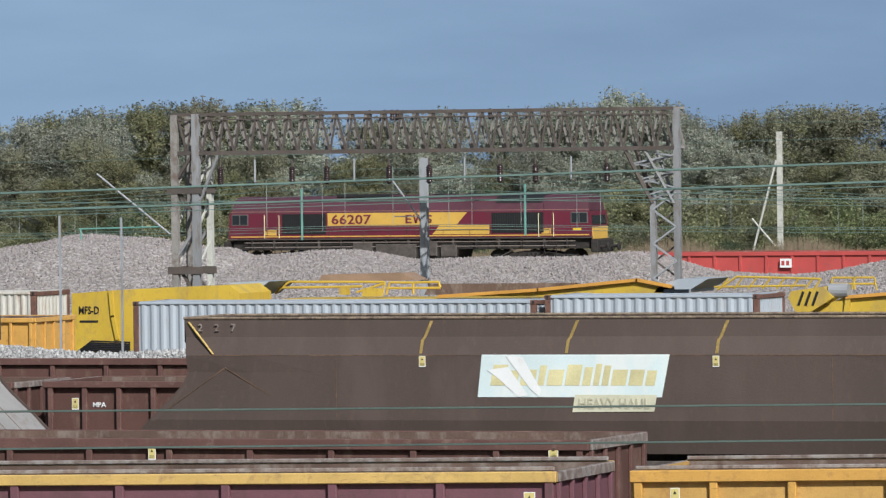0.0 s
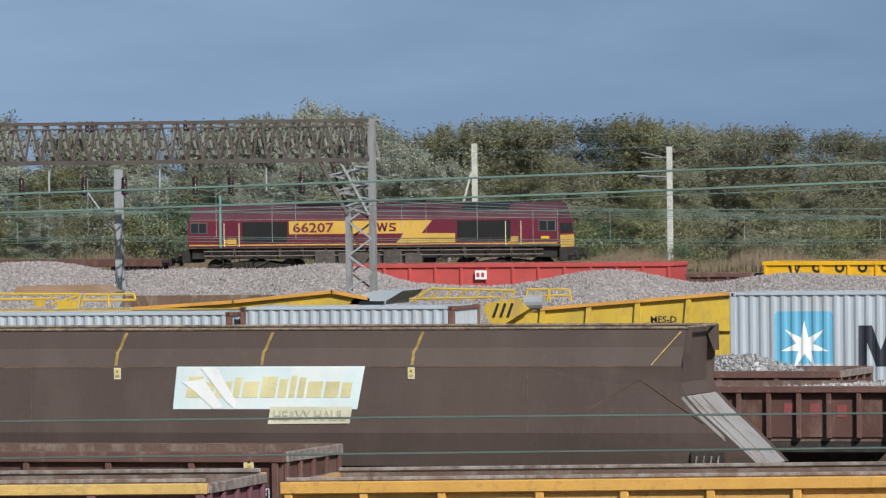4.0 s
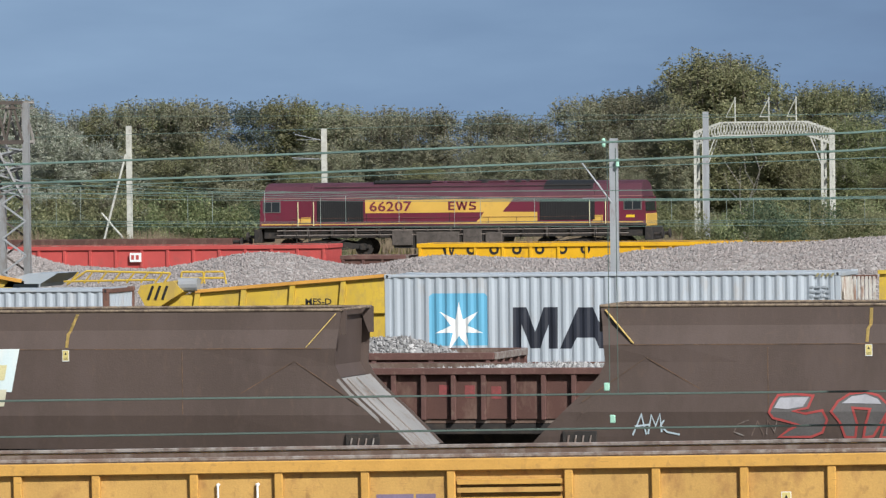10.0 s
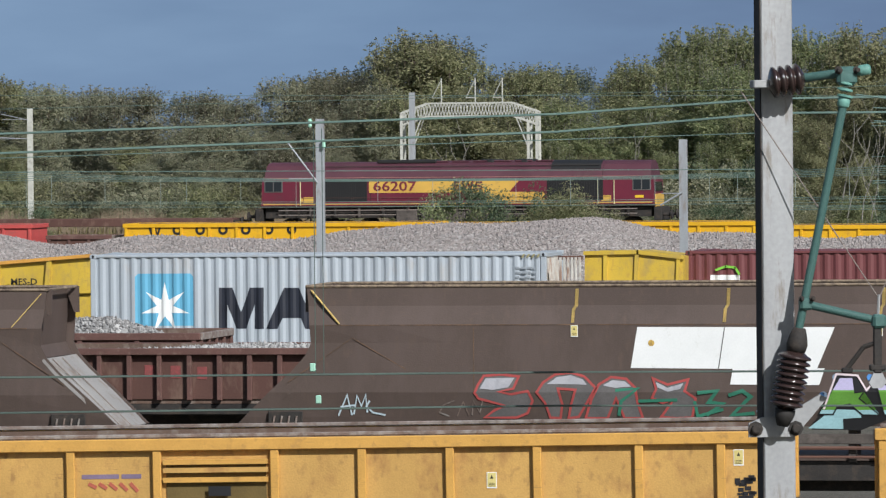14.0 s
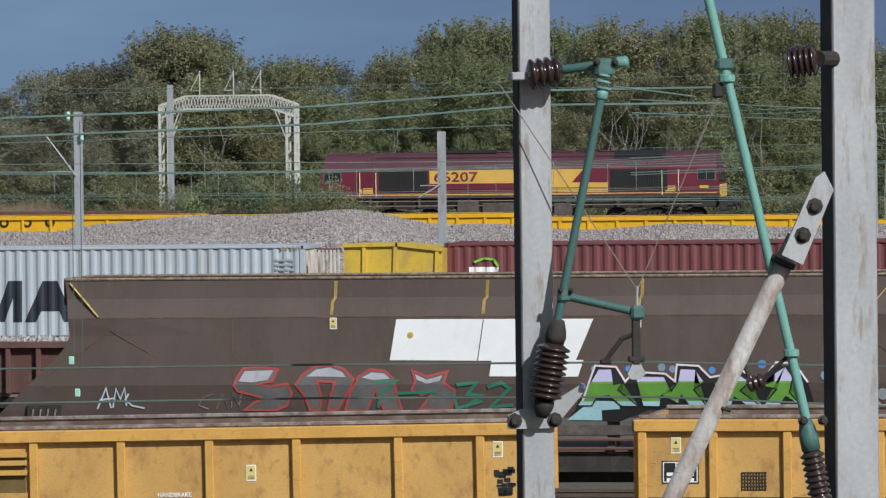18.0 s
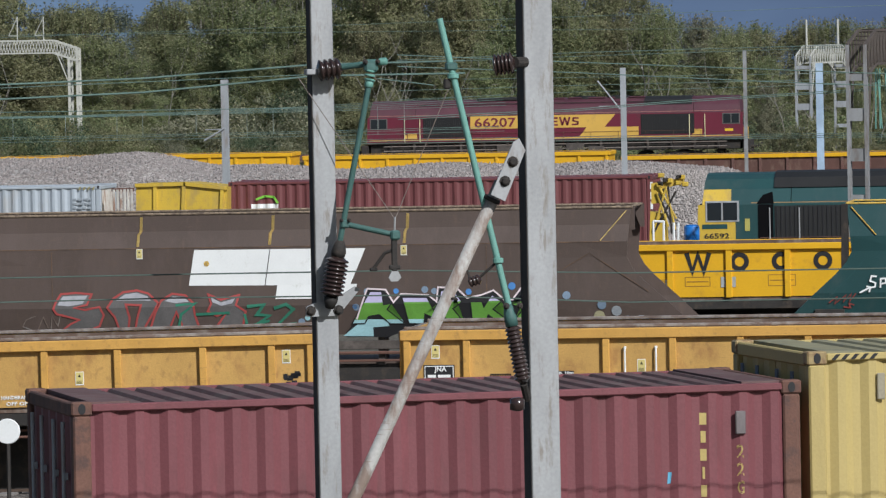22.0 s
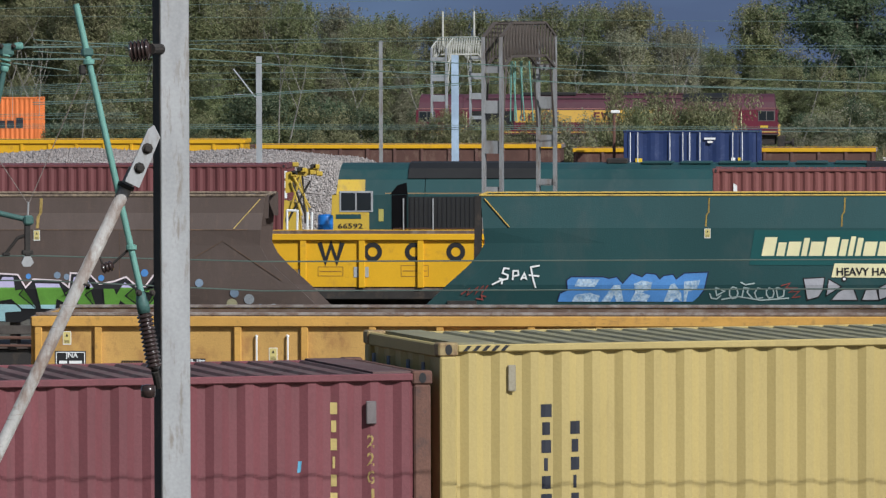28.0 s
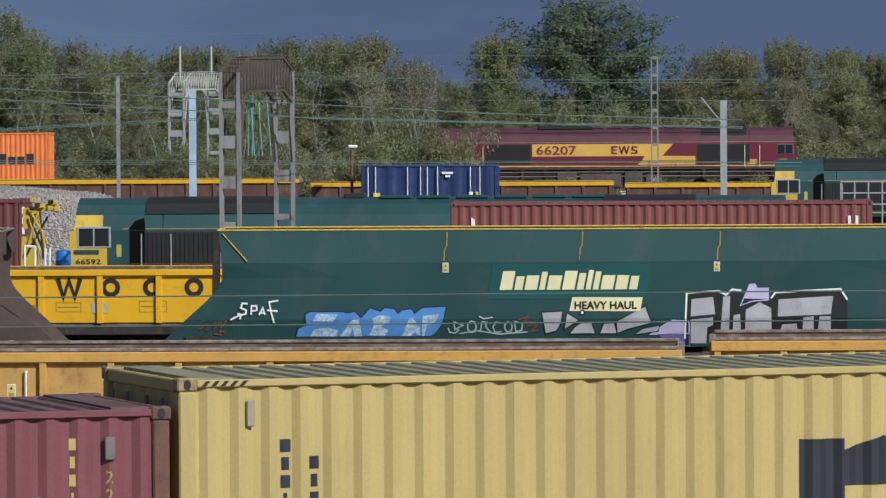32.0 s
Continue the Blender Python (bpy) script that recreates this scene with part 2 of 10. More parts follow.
M_BIRCH = mat("pale bark", (0.25, 0.235, 0.205), 0.85, dirt=(0.09, 0.08, 0.07), amount=0.35, scale=5.0, var=0.2)
M_YLINE = mat("yellow line paint", (0.6, 0.40, 0.08), 0.6, dirt=(0.25, 0.16, 0.08), amount=0.3, scale=6.0, var=0.15, bump=0)


def leaf_mat(name, cols, rough=0.6, thin=0.5):
    """Leaves: a colour for each island out of a short ramp, a little of the light shining through."""
    m = bpy.data.materials.new(name)
    m.use_nodes = True
    n, l = m.node_tree.nodes, m.node_tree.links
    b = n["Principled BSDF"]
    geo, ramp, info = n.new("ShaderNodeNewGeometry"), n.new("ShaderNodeValToRGB"), n.new("ShaderNodeObjectInfo")
    els = ramp.color_ramp.elements
    while len(els) < len(cols):
        els.new(0.5)
    for k, c in enumerate(cols):
        els[k].position, els[k].color = k / (len(cols) - 1), (*c, 1)
    l.new(geo.outputs["Random Per Island"], ramp.inputs[0])
    hsv = n.new("ShaderNodeHueSaturation")
    rng = n.new("ShaderNodeMapRange")
    rng.inputs[3].default_value, rng.inputs[4].default_value = 1.25, 1.75
    l.new(info.outputs["Random"], rng.inputs[0])
    l.new(rng.outputs[0], hsv.inputs["Value"])
    hue = n.new("ShaderNodeMapRange")
    hue.inputs[3].default_value, hue.inputs[4].default_value = 0.485, 0.512
    l.new(info.outputs["Random"], hue.inputs[0])
    l.new(hue.outputs[0], hsv.inputs["Hue"])
    l.new(ramp.outputs[0], hsv.inputs["Color"])
    l.new(hsv.outputs[0], b.inputs["Base Color"])
    b.inputs["Roughness"].default_value = rough
    b.inputs["Specular IOR Level"].default_value = 0.25
    tr, mix = n.new("ShaderNodeBsdfTranslucent"), n.new("ShaderNodeMixShader")
    l.new(hsv.outputs[0], tr.inputs["Color"])
    mix.inputs[0].default_value = thin
    l.new(b.outputs[0], mix.inputs[1])
    l.new(tr.outputs[0], mix.inputs[2])
    l.new(mix.outputs[0], n["Material Output"].inputs["Surface"])
    MATS[name] = m
    return m


M_LEAF_OLIVE = leaf_mat("olive leaves", [(0.10, 0.108, 0.058), (0.145, 0.152, 0.08), (0.195, 0.195, 0.105), (0.265, 0.248, 0.145)])
M_LEAF_GREEN = leaf_mat("green leaves", [(0.085, 0.106, 0.052), (0.125, 0.148, 0.07), (0.175, 0.192, 0.096), (0.25, 0.245, 0.132)])
M_LEAF_SILVER = leaf_mat("silvery willow leaves", [(0.137, 0.158, 0.117), (0.199, 0.215, 0.167), (0.284, 0.294, 0.236), (0.378, 0.378, 0.325)])
M_LEAF_DARK = leaf_mat("dark oak leaves", [(0.05, 0.075, 0.044), (0.075, 0.105, 0.061), (0.105, 0.135, 0.079), (0.145, 0.165, 0.104)])
M_LEAF_BROWN = leaf_mat("autumn leaves", [(0.122, 0.130, 0.085), (0.163, 0.168, 0.11), (0.205, 0.2, 0.135), (0.25, 0.232, 0.168)])
# the haze of distance is mixed into this ramp, bluer and duller
M_LEAF_FAR = leaf_mat("far haze-tinted leaves", [(0.05, 0.068, 0.058), (0.08, 0.098, 0.08), (0.11, 0.125, 0.098), (0.14, 0.148, 0.118)])
M_GRASS = leaf_mat("dry grass", [(0.07, 0.06, 0.028), (0.13, 0.105, 0.05), (0.19, 0.15, 0.08), (0.10, 0.10, 0.035)])


def stone_mat(name, cols, cell, bump):
    m = bpy.data.materials.new(name)
    m.use_nodes = True
    n, l = m.node_tree.nodes, m.node_tree.links
    b = n["Principled BSDF"]
    b.inputs["Roughness"].default_value = 0.9
    tc, vor, big = n.new("ShaderNodeTexCoord"), n.new("ShaderNodeTexVoronoi"), n.new("ShaderNodeTexNoise")
    vor.inputs["Scale"].default_value, big.inputs["Scale"].default_value = 1 / cell, 0.25
    big.inputs["Detail"].default_value = 6
    for q in (vor, big):
        l.new(tc.outputs["Object"], q.inputs["Vector"])
    ramp = n.new("ShaderNodeValToRGB")
    els = ramp.color_ramp.elements
    while len(els) < len(cols):
        els.new(0.5)
    for k, c in enumerate(cols):
        els[k].position, els[k].color = k / (len(cols) - 1), (*c, 1)
    sep = n.new("ShaderNodeSeparateColor")
    l.new(vor.outputs["Color"], sep.inputs[0])
    l.new(sep.outputs[0], ramp.inputs[0])
    mx = n.new("ShaderNodeMix")
    mx.data_type, mx.blend_type = "RGBA", "MULTIPLY"
    mx.inputs[0].default_value = 1.0
    rg = n.new("ShaderNodeMapRange")
    rg.inputs[1].default_value, rg.inputs[2].default_value, rg.inputs[3].default_value, rg.inputs[4].default_value = 0.3, 0.7, 0.9, 1.1
    l.new(big.outputs[0], rg.inputs[0])
    l.new(ramp.outputs[0], mx.inputs[6])
    l.new(rg.outputs[0], mx.inputs[7])
    l.new(mx.outputs[2], b.inputs["Base Color"])
    bp = n.new("ShaderNodeBump")
    bp.inputs["Strength"].default_value, bp.inputs["Distance"].default_value = 0.9, bump
    bp.invert = True
    l.new(vor.outputs["Distance"], bp.inputs["Height"])
    l.new(bp.outputs[0], b.inputs["Normal"])
    MATS[name] = m
    return m


M_STONE = stone_mat("crushed granite", [(0.17, 0.155, 0.145), (0.265, 0.242, 0.228), (0.335, 0.308, 0.29), (0.46, 0.425, 0.40)], 0.105, 0.05)
M_STONE_GREY = stone_mat("grey crushed stone", [(0.15, 0.148, 0.145), (0.26, 0.255, 0.25), (0.35, 0.345, 0.34), (0.47, 0.46, 0.45)], 0.10, 0.05)
M_ROCK = leaf_mat("broken granite", [(0.15, 0.134, 0.126), (0.18, 0.162, 0.153), (0.205, 0.184, 0.174), (0.24, 0.217, 0.205)], 0.9, 0.0)
M_ROCK_GREY = leaf_mat("broken grey stone", [(0.115, 0.112, 0.108), (0.165, 0.162, 0.158), (0.21, 0.206, 0.203), (0.275, 0.27, 0.262)], 0.9, 0.0)
M_BALLAST = stone_mat("track ballast", [(0.07, 0.06, 0.05), (0.12, 0.10, 0.085), (0.18, 0.155, 0.135)], 0.07, 0.04)
M_GROUND = stone_mat("yard ground", [(0.07, 0.066, 0.05), (0.095, 0.088, 0.068), (0.125, 0.115, 0.092)], 0.07, 0.03)

# ---- mesh helpers ----


def thing(name, m, label, category, group=""):
    ob = new(name)
    ob.empty_display_size = 0.3
    ob.matrix_world = m
    return tagged(ob, label, category, group)


def mesh_of(name, bm, material):
    me = bpy.data.meshes.new(name)
    bmesh.ops.recalc_face_normals(bm, faces=bm.faces)
    bm.to_mesh(me)
    bm.free()
    me.materials.append(material)
    return me


def part(name, bm, material, parent, label="", m=None, smooth=False):
    me = bm if isinstance(bm, bpy.types.Mesh) else mesh_of(name, bm, material)
    if smooth:
        me.polygons.foreach_set("use_smooth", [True] * len(me.polygons))
    ob = new(name, me)
    if parent:
        ob.parent = parent
    if m is not None:
        ob.matrix_local = m
    if label:
        ob["label"] = label
    return ob


def box(bm, x0, x1, y0, y1, z0, z1, bev=0.0):
    vs = [bm.verts.new((x, y, z)) for x in (x0, x1) for y in (y0, y1) for z in (z0, z1)]
    fs = [bm.faces.new([vs[k] for k in q]) for q in ((0, 1, 3, 2), (4, 6, 7, 5), (0, 4, 5, 1), (2, 3, 7, 6), (0, 2, 6, 4), (1, 5, 7, 3))]
    if bev:
        bmesh.ops.bevel(bm, geom=list({e for f in fs for e in f.edges}), offset=bev, segments=1, affect="EDGES")
    return bm


def boxbm(*a, bev=0.0):
    return box(bmesh.new(), *a, bev=bev)


def prism(bm, pts, y0, y1):
    """A polygon of (x, z) points, drawn from y0 to y1."""
    a, c = [bm.verts.new((x, y0, z)) for x, z in pts], [bm.verts.new((x, y1, z)) for x, z in pts]
    bm.faces.new(a)
    bm.faces.new(list(reversed(c)))
    for k in range(len(pts)):
        j = (k + 1) % len(pts)
        bm.faces.new([a[k], c[k], c[j], a[j]])
    return bm


def tube(bm, a, b, r, n=8, r2=None):
    a, b = Vector(a), Vector(b)
    d = (b - a).normalized()
    u = d.orthogonal().normalized()
    v = d.cross(u)
    r2 = r if r2 is None else r2
    rings = []
    for p, q in ((a, r), (b, r2)):
        rings.append([bm.verts.new(p + (u * math.cos(k * math.tau / n) + v * math.sin(k * math.tau / n)) * q) for k in range(n)])
    for k in range(n):
        j = (k + 1) % n
        bm.faces.new([rings[0][k], rings[0][j], rings[1][j], rings[1][k]])
    bm.faces.new(list(reversed(rings[0])))
    bm.faces.new(rings[1])
    return bm


def lathe(bm, prof, n=16):
    """Turns a list of (radius, z) round the z axis."""
    rings = [[bm.verts.new((r * math.cos(k * math.tau / n), r * math.sin(k * math.tau / n), z)) for k in range(n)] for r, z in prof]
    for a, b in zip(rings, rings[1:]):
        for k in range(n):
            j = (k + 1) % n
            bm.faces.new([a[k], a[j], b[j], b[k]])
    bm.faces.new(list(reversed(rings[0])))
    bm.faces.new(rings[-1])
    return bm


def strip(bm, pts, w, y, d=0.006):
    """A painted line of width w through (x, z) points on a side that faces -y, raised by d."""
    for (x0, z0), (x1, z1) in zip(pts, pts[1:]):
        v = Vector((x1 - x0, z1 - z0))
        n = Vector((-v.y, v.x)).normalized() * w / 2
        e = v.normalized() * w * 0.25
        q = [(x0 + n.x - e.x, z0 + n.y - e.y), (x0 - n.x - e.x, z0 - n.y - e.y), (x1 - n.x + e.x, z1 - n.y + e.y), (x1 + n.x + e.x, z1 + n.y + e.y)]
        prism(bm, q, y - d, y)
    return bm


def lettering(body, size, depth=0.004, spacing=1.0):
    """A mesh of words in the built-in font, standing upright and facing -y, its origin at the lower left."""
    cu = bpy.data.curves.new("lettering", "FONT")
    cu.body, cu.size, cu.extrude, cu.space_character = body, size, depth, spacing
    cu.offset = size * 0.018
    cu.resolution_u = 2
    ob = new("lettering", cu)
    me = bpy.data.meshes.new_from_object(ob.evaluated_get(bpy.context.evaluated_depsgraph_get()))
    bpy.data.objects.remove(ob)
    bpy.data.curves.remove(cu)
    me.transform(pose(0, 0, 0, 90))
    return me


def letters(name, body, size, material, parent, x, y, z, width=0, label=""):
    me = lettering(body, size)
    if width:
        w = max(v.co.x for v in me.vertices)
        me.transform(Matrix.Diagonal((width / w, 1, 1, 1)))
    me.materials.append(material)
    return part(name, me, material, parent, label, pose(x, y, z))


def lerp_table(tab, x):
    for (a, b), (c, d) in zip(tab, tab[1:]):
        if x <= c:
            k = min(1, max(0, (x - a) / (c - a)))
            return b + (d - b) * (k * k * (3 - 2 * k))
    return tab[-1][1]


# ---- the ground, the tracks and the sky ----


def ground_z(x, y):
    z = lerp_table([(48, 0.1), (70, -0.25), (225, -0.25), (248, -1.25), (316, -1.25), (333, -0.3), (430, -0.2), (520, -2.0), (900, -11.0), (4500, -26.0)], y)
    if 248 < y < 316:
        z -= lerp_table([(-60, 0.0), (-10, 0.6)], x)
    if 140 < y < 245:
        z -= lerp_table([(140, 0), (150, 1), (235, 1), (245, 0)], y) * lerp_table([(-26, 0.0), (-18, 0.75)], x)
    if y > 316:
        z -= lerp_table([(-70, 0.0), (-30, 0.9)], x) * lerp_table([(316, 0), (330, 1), (420, 1), (480, 0.4)], y)
    return z


def build_ground():
    xs = [-4000, -1500, -600, -300] + [-200 + 4 * k for k in range(76)] + [150, 300, 600, 1500, 4000]
    ys = [-1500, -400, -100, -20] + [0 + 4 * k for k in range(125)] + [520, 600, 800, 1500, 4500]
    vs = [(x, y, ground_z(x, y)) for y in ys for x in xs]
    w = len(xs)
    fs = [(j * w + i, j * w + i + 1, (j + 1) * w + i + 1, (j + 1) * w + i) for j in range(len(ys) - 1) for i in range(w - 1)]
    me = bpy.data.meshes.new("ground")
    me.from_pydata(vs, [], fs)
    me.materials.append(M_GROUND)
    tagged(new("ground", me), "weedy stony railway yard ground", "ground", kind="structure")


def build_track(y, x0, x1, z=0.0, yaw=0.0, cx=0.0):
    """A bed of ballast with two rails; the rails' top lies at z."""
    bm = bmesh.new()
    pts = [(-2.0, -0.55), (-1.55, -0.2), (1.55, -0.2), (2.0, -0.55)]
    a = [bm.verts.new((x0, p, q)) for p, q in pts]
    b = [bm.verts.new((x1, p, q)) for p, q in pts]
    for k in range(3):
        bm.faces.new([a[k], a[k + 1], b[k + 1], b[k]])
    bed = part("ballast_bed", bm, M_BALLAST, None)
    bed.matrix_world = pose(cx, y, z, 0, 0, yaw)
    tagged(bed, "brown ballast bed of a siding", "track", kind="structure")
    for s in (-0.755, 0.755):
        bm = boxbm(x0, x1, s - 0.035, s + 0.035, -0.05, 0.0)
        box(bm, x0, x1, s - 0.012, s + 0.012, -0.14, -0.05)
        box(bm, x0, x1, s - 0.07, s + 0.07, -0.165, -0.14)
        part("rail", bm, M_RAIL, bed)
    bm = bmesh.new()
    x = x0
    while x < x1:
        box(bm, x, x + 0.26, -1.3, 1.3, -0.24, -0.166)
        x += 0.7
    tagged(part("sleepers", bm, M_SLEEPER, bed), kind="stuff")
    return bed


def build_sky():
    """The far sky over the trees: a plain blue-grey veil of rain cloud, paler towards the left."""
    m = bpy.data.materials.new("rain sky")
    m.use_nodes = True
    n, l = m.node_tree.nodes, m.node_tree.links
    n.clear()
    out, em = n.new("ShaderNodeOutputMaterial"), n.new("ShaderNodeEmission")
    l.new(em.outputs[0], out.inputs[0])
    tc, sep = n.new("ShaderNodeTexCoord"), n.new("ShaderNodeSeparateXYZ")
    l.new(tc.outputs["Object"], sep.inputs[0])
    rg = n.new("ShaderNodeMapRange")
    rg.inputs[1].default_value, rg.inputs[2].default_value = -1000, 100
    l.new(sep.outputs[0], rg.inputs[0])
    nz, mp = n.new("ShaderNodeTexNoise"), n.new("ShaderNodeMapping")
    mp.inputs["Scale"].default_value = (0.0025, 0.0025, 0.011)
    l.new(tc.outputs["Object"], mp.inputs[0])
    l.new(mp.outputs[0], nz.inputs["Vector"])
    nz.inputs["Detail"].default_value = 4
    ma = n.new("ShaderNodeMath")
    ma.operation = "MULTIPLY_ADD"
    ma.inputs[1].default_value = 0.35
    l.new(nz.outputs[0], ma.inputs[0])
    l.new(rg.outputs[0], ma.inputs[2])
    ramp = n.new("ShaderNodeValToRGB")
    e = ramp.color_ramp.elements
    e[0].position, e[0].color = 0.1, (0.265, 0.385, 0.545, 1)
    e[1].position, e[1].color = 1.15, (0.095, 0.135, 0.235, 1)
    q = e.new(0.62)
    q.color = (0.16, 0.245, 0.38, 1)
    l.new(ma.outputs[0], ramp.inputs[0])
    l.new(ramp.outputs[0], em.inputs[0])
    bm = bmesh.new()
    rows = []
    for z in (-60, 700):
        rows.append([bm.verts.new((2600 * math.sin(radians(a)), 2600 * math.cos(radians(a)), z)) for a in range(-60, 51, 5)])
    for a, b, c, d in zip(rows[0], rows[0][1:], rows[1][1:], rows[1]):
        bm.faces.new([a, b, c, d])
    ob = part("backdrop", bm, m, None)
    tagged(ob, "blue-grey rain cloud sky over the trees", "sky", kind="structure")


build_ground()
build_sky()

# ---- rolling stock ----


BARS = {}


def bar(parent, name, a, b, r, material, n=6):
    """A round bar from a to b: one shared unit mesh, turned and stretched to its place."""
    key = (material.name, n)
    if key not in BARS:
        BARS[key] = mesh_of(name, tube(bmesh.new(), (0, 0, 0), (0, 0, 1), 1.0, n), material)
    a, b = Vector(a), Vector(b)
    m = Matrix.Translation(a) @ (b - a).to_track_quat("Z", "Y").to_matrix().to_4x4() @ Matrix.Diagonal((r, r, (b - a).length, 1))
    return part(name, BARS[key], None, parent, "", m, smooth=n >= 12)


def wheel_mesh():
    bm = lathe(bmesh.new(), [(0.06, -0.07), (0.42, -0.07), (0.46, -0.06), (0.46, 0.03), (0.49, 0.035), (0.49, 0.06), (0.2, 0.07), (0.06, 0.09)], 20)
    bm.transform(pose(0, 0, 0, 90))
    return mesh_of("wheel", bm, M_DARK)


WHEEL = wheel_mesh()


def bogie_mesh(base):
    bm = bmesh.new()
    for s in (-1, 1):
        h = base / 2
        prism(bm, [(-h - 0.35, 0.42), (-h - 0.35, 0.6), (-h + 0.3, 0.66), (-0.4, 0.86), (0.4, 0.86), (h - 0.3, 0.66), (h + 0.35, 0.6), (h + 0.35, 0.42), (h - 0.4, 0.4), (0.5, 0.3), (-0.5, 0.3), (-h + 0.4, 0.4)], s * 0.98 - 0.06, s * 0.98 + 0.06)
        for x in (-h, h):
            box(bm, x - 0.16, x + 0.16, s * 0.98 - 0.12, s * 0.98 + 0.12, 0.32, 0.66, bev=0.03)
        for x in (-0.25, 0, 0.25):
            tube(bm, (x, s * 1.06, 0.36), (x, s * 1.06, 0.74), 0.07, 8)
    box(bm, -0.25, 0.25, -0.98, 0.98, 0.4, 0.8)
    return mesh_of("bogie_frame", bm, M_DARK)


BOGIES = {b: bogie_mesh(b) for b in (1.8, 2.0, 4.1)}


def add_bogie(parent, x, base=2.0, axles=2):
    b = part("bogie", BOGIES[base], None, parent, "", pose(x, 0, 0))
    for k in range(axles):
        ax = -base / 2 + base * k / (axles - 1)
        for s in (-1, 1):
            part("wheel", WHEEL, None, b, "", pose(ax, s * 0.755, 0.46, 0, 0, 0 if s > 0 else 180))
    return b


BUFFER = mesh_of("buffer", tube(tube(bmesh.new(), (0, 0, 0), (0.42, 0, 0), 0.09, 10), (0.42, 0, 0), (0.5, 0, 0), 0.24, 14), M_DARK)


def add_buffers(parent, x0, x1, z=1.05):
    for s in (-0.87, 0.87):
        part("buffer", BUFFER, None, parent, "", pose(x1, s, z))
        part("buffer", BUFFER, None, parent, "", pose(x0, s, z, 0, 0, 180))


def plates():
    """A small warning plate: white board, yellow field, black triangle."""
    a = mesh_of("warning_plate", boxbm(-0.075, 0.075, -0.004, 0.0, -0.12, 0.12), M_WHITE)
    bm = boxbm(-0.065, 0.065, -0.007, -0.004, -0.10, 0.11)
    b = mesh_of("warning_field", bm, mat("faded sign yellow", (0.62, 0.52, 0.2), 0.5, var=0.08, bump=0))
    bm = prism(bmesh.new(), [(-0.026, 0.025), (0.026, 0.025), (0, 0.078)], -0.010, -0.007)
    return a, b, mesh_of("warning_triangle", bm, M_BLACK), mesh_of("lettering_bar", boxbm(-0.045, 0.045, -0.010, -0.007, -0.003, 0.003), M_BLACK)


PLATE = plates()


def add_plate(parent, x, y, z, s=1.0):
    p = part("warning_plate", PLATE[0], None, parent, "white and yellow electric warning plate", pose(x, y, z) @ Matrix.Diagonal((s, 1, s, 1)))
    part("warning_field", PLATE[1], None, p)
    part("warning_triangle", PLATE[2], None, p)
    for k in range(3):
        part("lettering_bar", PLATE[3], None, p, "", pose(0, 0, -0.045 - 0.02 * k))


def board(parent, x, y, z, w, h, lines=3, text="", rows=2):
    """A black data board with white bars, and one readable word."""
    p = part("data_board", boxbm(0, w, -0.006, 0, 0, h), M_BLACK, parent, "black data board with white lettering", pose(x, y, z))
    bm = bmesh.new()
    strip(bm, [(0.02, 0.02), (w - 0.02, 0.02), (w - 0.02, h - 0.02), (0.02, h - 0.02), (0.02, 0.02)], 0.012, -0.006, 0.003)
    top = h
    if text:
        letters("lettering", text, h * 0.36, M_WHITE, p, w * 0.36, -0.010, h * 0.66)
        top = h * 0.6
    for k in range(rows):
        z0 = top * (0.16 + k * 0.8 / rows)
        hh = top * 0.5 / rows
        x0 = 0.06
        while x0 < w - 0.09:
            ww = 0.05 + 0.07 * ((k * 7 + int(x0 * 50)) % 3)
            ww = min(ww, w - 0.06 - x0)
            box(bm, x0, x0 + ww, -0.009, -0.006, z0, z0 + hh)
            x0 += ww + 0.03
    tagged(part("lettering", bm, M_WHITE, p), kind="stuff")
    return p


